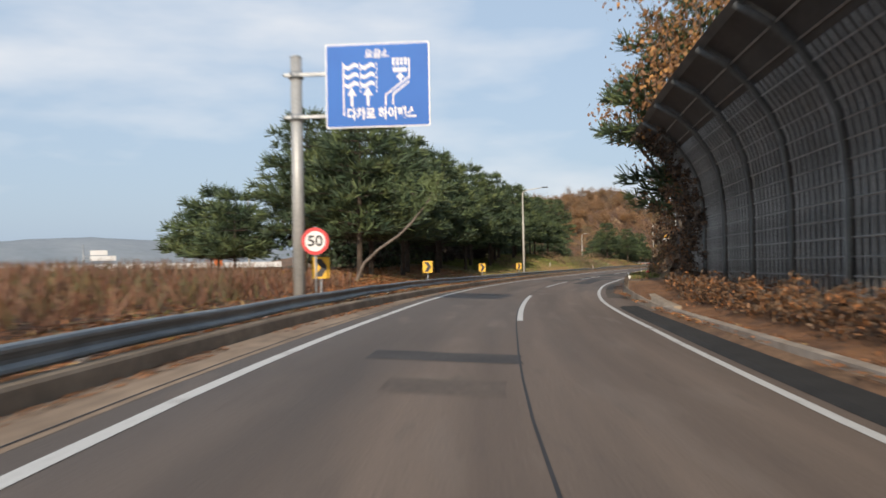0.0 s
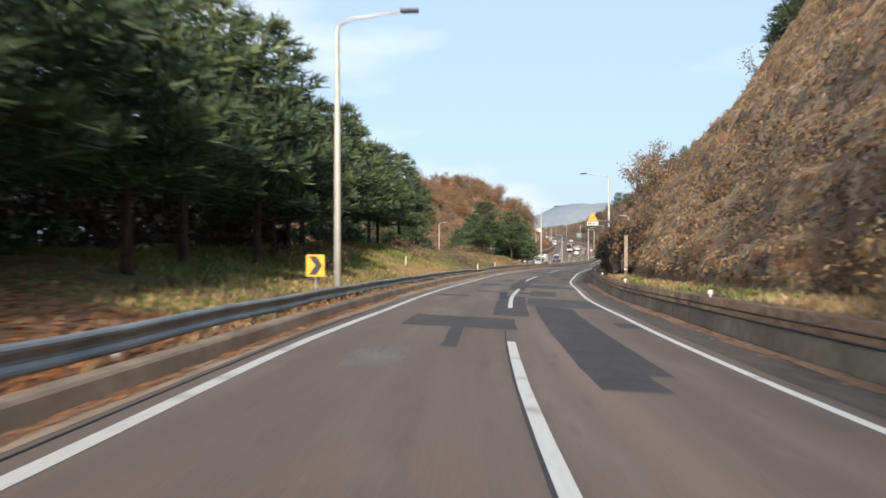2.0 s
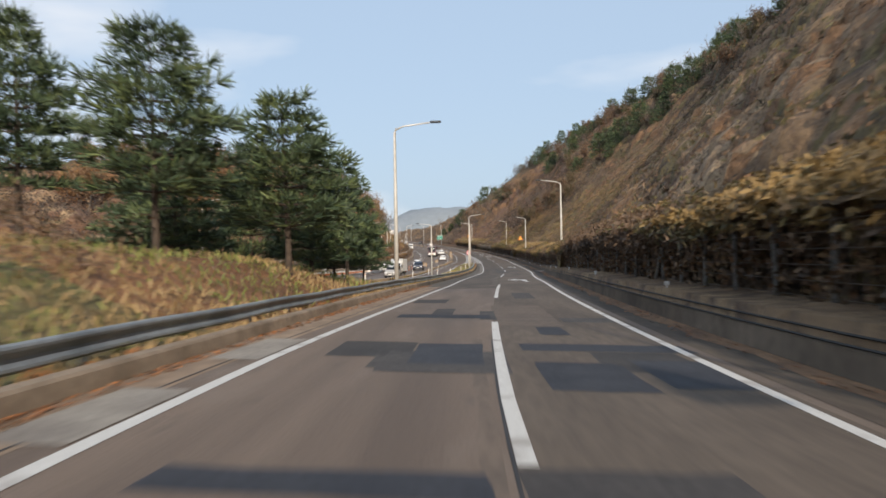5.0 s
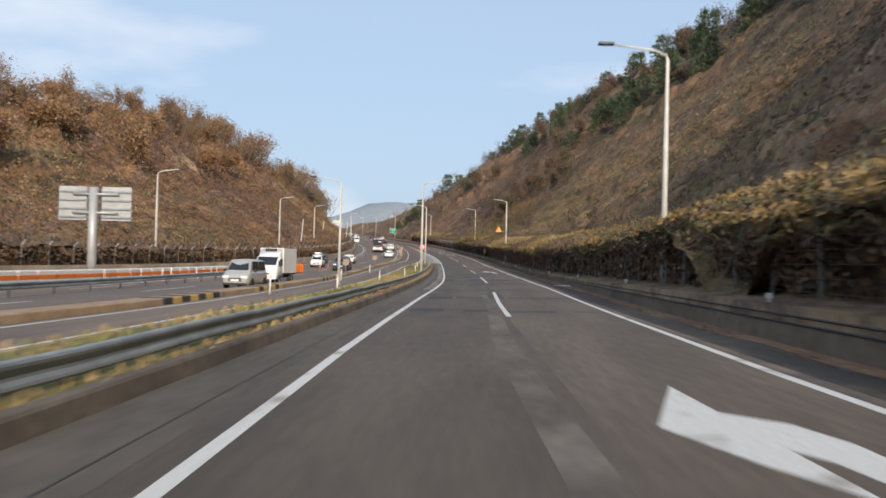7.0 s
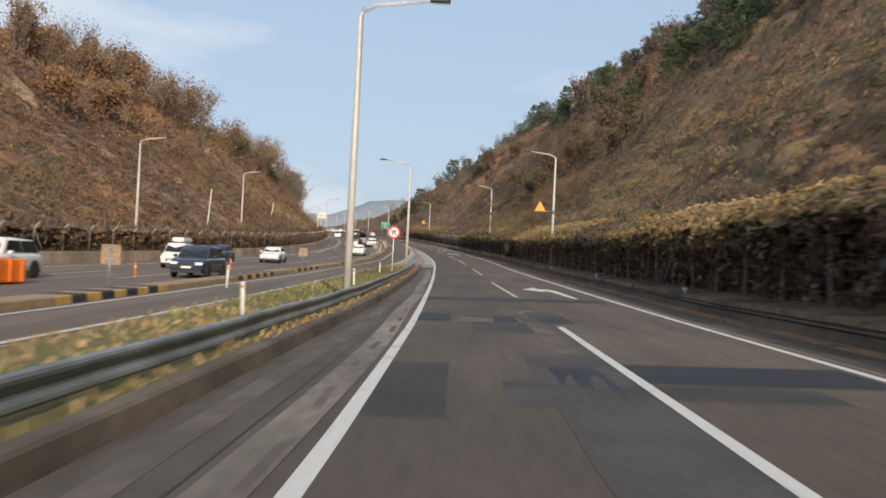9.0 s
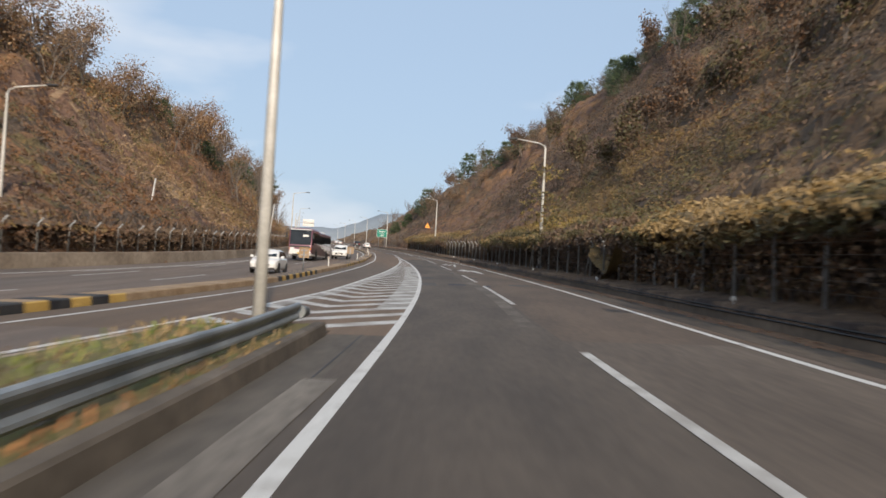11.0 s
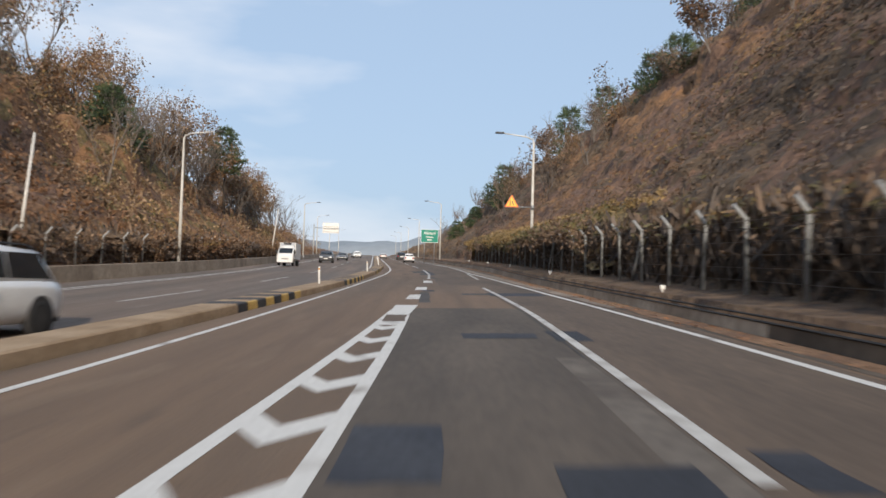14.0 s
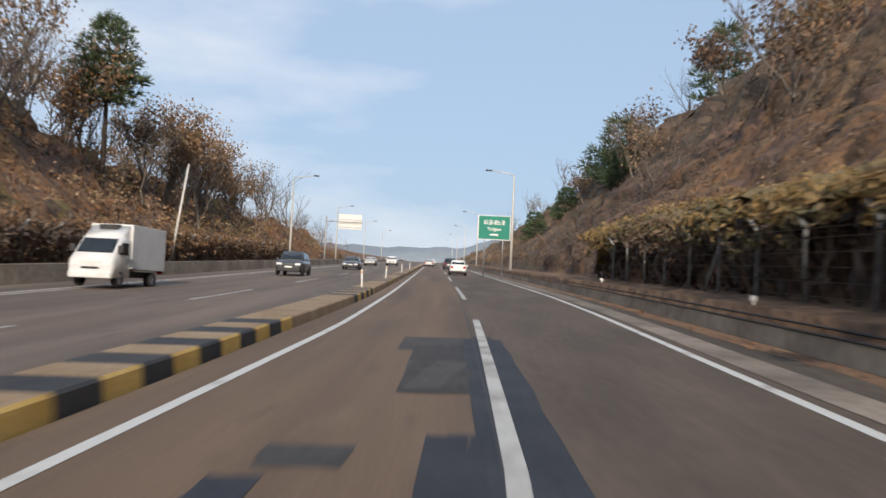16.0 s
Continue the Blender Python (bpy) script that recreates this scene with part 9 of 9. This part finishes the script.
repairs("dark_repair", M["patch"], [(261.3, 262.7, -1.1, -0.34), (261.9, 263.3, 0.66, 1.33), (269.7, 272.2, -2.68, -1.85), (270.6, 275.6, 1.35, 2.61), (271.2, 272.6, -1.38, -0.3), (272, 273.4, 1, 2.94), (272.3, 274.2, -0.48, 0.06), (272.9, 273.8, 2.34, 3.66), (273.1, 276.5, 2.38, 5.14), (275.3, 288.3, 1.13, 2.47), (282.3, 286.6, -0.85, 0), (283, 284.9, 0.65, 2.25), (283.7, 284.8, 1.87, 4.53), (292.2, 297.6, 0.53, 1.81), (294.9, 296.5, 1.16, 3.31), (295.4, 299.2, 2.09, 2.93), (378, 381.5, -0.95, -0.15), (380.2, 381.6, 3.67, 4.76), (387.9, 390.6, -1.14, -0.12), (389.4, 390.3, 0.6, 1.23), (389.9, 390.9, 0.78, 1.42), (390, 391.5, 1.86, 2.68), (397.9, 399.2, -1.54, -0.3), (399.6, 401, 0.57, 1.7)],
        "dark grey rectangular asphalt repair worn smooth", 0.0050)
repairs("dark_repair", M["patch"], [(418.6, 421.9, -0.87, -0.16), (419.6, 421, 1.92, 2.38), (419.9, 420.6, -0.09, 1.44), (420, 422, 4.72, 7.97), (420.5, 423.8, -0.87, 0.02), (421.9, 422.6, -0.01, 1.66), (454.8, 462.4, -0.72, -0.35), (459.9, 461.4, 0.91, 2.01), (483.1, 483.8, -2.89, -2.58), (492.7, 494.7, -0, 0.42), (493.4, 494.1, -1.4, -0.74), (496.9, 502.7, -0.58, 0.31), (497.2, 500, -0.57, 0.54), (501.5, 503.8, -0.83, 0.67)],
        "dark grey rectangular asphalt repair worn smooth", 0.0054)
repairs("grey_repair", M["grey_patch"], [(71.6, 74.6, -1.83, -1.02), (114, 118.2, -2.26, -0.77), (115.1, 120.6, -1.95, 0.34), (128.6, 132.5, -3.31, -1.59)],
        "pale grey worn asphalt repair", 0.0030)
repairs("new_repair", M["new_patch"], [(95.8, 99.2, 0.2, 0.63), (99.1, 103, 0.09, 0.47), (112.9, 114.3, -0.96, -0.43), (142.8, 146.7, 1.54, 2.24), (156.8, 157.5, -2.13, 0.19), (161.6, 164.2, 1.08, 2.36), (162, 165, 2.61, 3.74), (162.7, 164.3, 1.22, 2.31), (163.5, 164.5, 1.08, 2.27), (164, 167.1, -0.83, 0.33), (166.2, 167.4, 0.98, 3.99), (169.4, 171.5, 1.6, 2.19), (174.3, 175.8, -1.91, 0.64), (240, 240.9, 0.23, 1.03), (240, 241.7, -1.54, -0.39), (250, 252, -1.27, -0.18), (250.4, 251.3, 2.31, 4.59), (261.3, 262.4, -0.6, 0.09), (270.8, 271.4, -0.87, -0.52), (272.3, 274.2, 0.29, 0.59), (284.2, 286.5, 1.39, 2.11), (378.1, 379.5, 2.29, 2.55), (379, 380.9, 0.46, 1.36), (410.6, 411.5, -0.9, -0.08)],
        "fresh near-black rectangular asphalt repair", 0.0052)
repairs("new_repair", M["new_patch"], [(410.8, 411.5, 0.81, 1.59), (459.3, 461.6, 1.93, 4.04), (482.5, 484.5, 0.18, 0.47), (490.8, 503.6, 0.25, 0.98), (491.3, 494.6, -0.2, 0.3), (492.3, 493.1, -1.62, -1.23), (492.8, 504.1, 0.44, 0.82)],
        "fresh near-black rectangular asphalt repair", 0.0057)
repairs("new_repair", M["new_patch"], [(295, 297.8, -0.85, 0.0), (295, 297.5, 2.25, 3.05), (305, 306.8, -0.95, 5.7), (285, 287, 2.5, 5.8), (433, 435, -0.8, -0.05), (432.5, 433.5, 0.75, 1.75), (432.8, 434, 2.3, 2.75), (443, 444, 0.3, 1.68), (442.5, 444.5, 1.96, 2.6), (463, 464.5, -0.6, -0.1)],
        "fresh near-black rectangular asphalt repair", 0.0060)
repairs("worn_end", M["lane_brown"], [(447.0, 449.2, -1.44, -0.92)], "brown asphalt showing where the paint has worn off", 0.0085)
repairs("pale_repair", M["worn_band"], [(295, 296.5, 0.19, 0.98)], "pale worn asphalt repair", 0.0060)
repairs("framed_repair", M["new_patch"], [(295, 297, 1.05, 1.69)], "dark asphalt repair with a thin pale border", 0.0066)
repairs("repair_border", M["worn_band"], [(294.92, 297.08, 0.98, 1.76)], "thin pale border round an asphalt repair", 0.0061)
repairs("pale_repair", M["pale_patch"], [(154.1, 156, -3.04, -2.5)],
        "pale concrete repair beside the edge line", 0.0052)
for a_, b_ in ((109, 116.5), (117.5, 124), (139, 146), (151, 154), (158, 161), (164, 167.5)):
    strip("pale_repair", steps(a_, b_, 2), [(lambda s: float(EDGE_L(s)) - 0.85, 0.0095), (lambda s: float(EDGE_L(s)) - 0.12, 0.0095)], M["pale_patch"], "pale concrete repair beside the edge line", "road repair")
band("tar_seam", -10, 60, lambda s: MID(s) - 0.10, 0.035, M["seam"], 0.0068, "black tar seam between the lanes")
band("tar_seam", 60, 80, lambda s: MID(s) - 0.10, 0.035, M["seam"], 0.0068, "black tar seam between the lanes")
band("tar_seam", 140, 168, lambda s: MID(s) - 0.10, 0.03, M["seam"], 0.0068, "black tar seam between the lanes")
band("tar_seam", 440, 464, lambda s: MID(s) - 0.16, 0.03, M["seam"], 0.0068, "black tar seam between the lanes")
band("tar_seam", 470, 520, lambda s: 0.36 + 0.004 * (s - 480), 0.03, M["seam"], 0.0068, "black tar seam between the lanes")
band("worn_band", 248, 302, lambda s: EDGE_L(s) * 0.30 + KERB_L(s) * 0.70 + 0.05 * math.sin(s * 0.35), 0.30, M["worn_band"], 0.0095, "pale mud streak along the shoulder")
band("worn_band", 252, 300, lambda s: EDGE_L(s) * 0.78 + KERB_L(s) * 0.22 + 0.05 * math.sin(s * 0.5), 0.10, M["worn_band"], 0.0095, "pale mud streak along the shoulder")
band("shoulder_band", 262, 346, lambda s: EDGE_L(s) - 0.42 - 0.05 * math.sin(s * 0.3), 0.42, M["pale_shoulder"], 0.0095, "pale worn concrete strip beside the edge line")
band("worn_band", 205, 300, lambda s: MID(s) - 0.42 - 0.1 * math.sin(s * 0.2), 0.42, M["worn_band"], 0.0025, "pale band where an old lane line was ground away")
band("worn_band", 355, 440, lambda s: MID(s) - 0.38 - 0.06 * math.sin(s * 0.2), 0.40, M["worn_band"], 0.0025, "pale band where an old lane line was ground away")
band("worn_band", 85, 135, lambda s: MID(s) + 0.30, 0.10, M["worn_band"], 0.0025, "pale band where an old lane line was ground away")

# ---- distance ----
def far_hill(cx, cy, length, height, yaw, seed, mat, label):
    """A wooded ridge far off: a broad uneven mound."""
    rng = random.Random(seed)
    verts, faces, nx, ny = [], [], 60, 9
    for i in range(nx + 1):
        u = i / nx * 2 - 1
        for j in range(ny + 1):
            v = j / ny * 2 - 1
            h = height * max(0.0, 1 - u * u) ** 0.8 * (1 - v * v) * (1 + 0.22 * noise.noise(Vector((u * 3 + seed, v, 0))) + 0.05 * noise.noise(Vector((u * 22, v * 6, seed))))
            verts.append((u * length, v * length * 0.35, h - 4))
    for i in range(nx):
        for j in range(ny):
            a = i * (ny + 1) + j
            faces.append((a, a + ny + 1, a + ny + 2, a + 1))
    ob = mesh_of("distant_hill", verts, faces, mat, None, None, True)
    ob.matrix_world = pose(cx, cy, 0, 0, 0, yaw)
    return tagged(ob, label, "hill", kind="structure")


# woods with the haze of distance painted into the base colour
HAZE = material("haze_painted_woods", (0.20, 0.235, 0.265), (0.26, 0.29, 0.315), 0.01, 1.0, fine=0.06)
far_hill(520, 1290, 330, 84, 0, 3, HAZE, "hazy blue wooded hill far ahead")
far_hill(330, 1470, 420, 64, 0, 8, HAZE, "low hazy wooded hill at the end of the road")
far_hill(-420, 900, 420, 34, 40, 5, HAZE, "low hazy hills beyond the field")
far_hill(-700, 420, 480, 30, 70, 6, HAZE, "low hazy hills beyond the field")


# ---- things by the far toll plaza ----
def toward(az, dist, up):
    """A place by its bearing from the start of the road."""
    a = math.radians(az)
    return pose(-math.sin(a) * dist, math.cos(a) * dist, up, 0, 0, az)


PALE = material("hazy_white_board", (0.62, 0.63, 0.64), (0.68, 0.69, 0.70), 1.0, 0.6)
gs = thing("gantry_sign", toward(21.6, 150, -0.6), "white sign boards on a pale steel gantry beyond the field", "road sign")
part("post", tubed([(-3.0, 0, 0), (-3.0, 0, 5.4)], 0.14, 8), M["steel"], gs)
for z_, x0_, x1_ in ((3.2, -2.0, 1.9), (4.1, -2.0, 0.6)):
    part("board", boxed(x0_, x1_, -0.1, 0.0, z_ - 0.42, z_ + 0.36, bevel=0.02), PALE, gs, "white board")
for z_ in (3.0, 3.5):
    part("arm", tubed([(-3.0, 0.05, z_), (1.8, 0.05, z_)], 0.07, 6), M["steel"], gs)
og = thing("orange_sign", toward(14.7, 120, -0.6), "orange construction sign on posts beyond the field", "road sign")
part("board", boxed(-0.55, 0.55, -0.05, 0.0, 1.7, 3.2, bevel=0.02), M["orange_sheet"], og)
for x_ in (-0.4, 0.4):
    part("post", tubed([(x_, 0.04, 0), (x_, 0.04, 2.6)], 0.04, 6), M["steel"], og)
cb = thing("utility_cabinet", toward(23.2, 110, -0.6), "white utility cabinet at the edge of the field", "cabinet")
part("body", boxed(-0.45, 0.45, -0.3, 0.3, 0.1, 1.5, bevel=0.03), PALE, cb)
part("roof", boxed(-0.5, 0.5, -0.35, 0.35, 1.5, 1.58, bevel=0.02), PALE, cb)
part("plinth", boxed(-0.48, 0.48, -0.33, 0.33, -0.4, 0.1), M["concrete"], cb)
br = thing("ramp_bridge", toward(22.0, 210, -0.6), "long low ramp bridge with a pale parapet in the haze", "bridge", kind="structure")
part("deck", boxed(-60, 42, 0, 7, 0.2, 1.5), M["concrete"], br)
part("parapet", boxed(-60, 42, -0.25, 0.0, 0.9, 2.2), PALE, br)
for k_ in range(9):
    part("pier", boxed(-56 + 12 * k_, -54.8 + 12 * k_, 1, 6, -2.5, 0.25), M["concrete"], br)
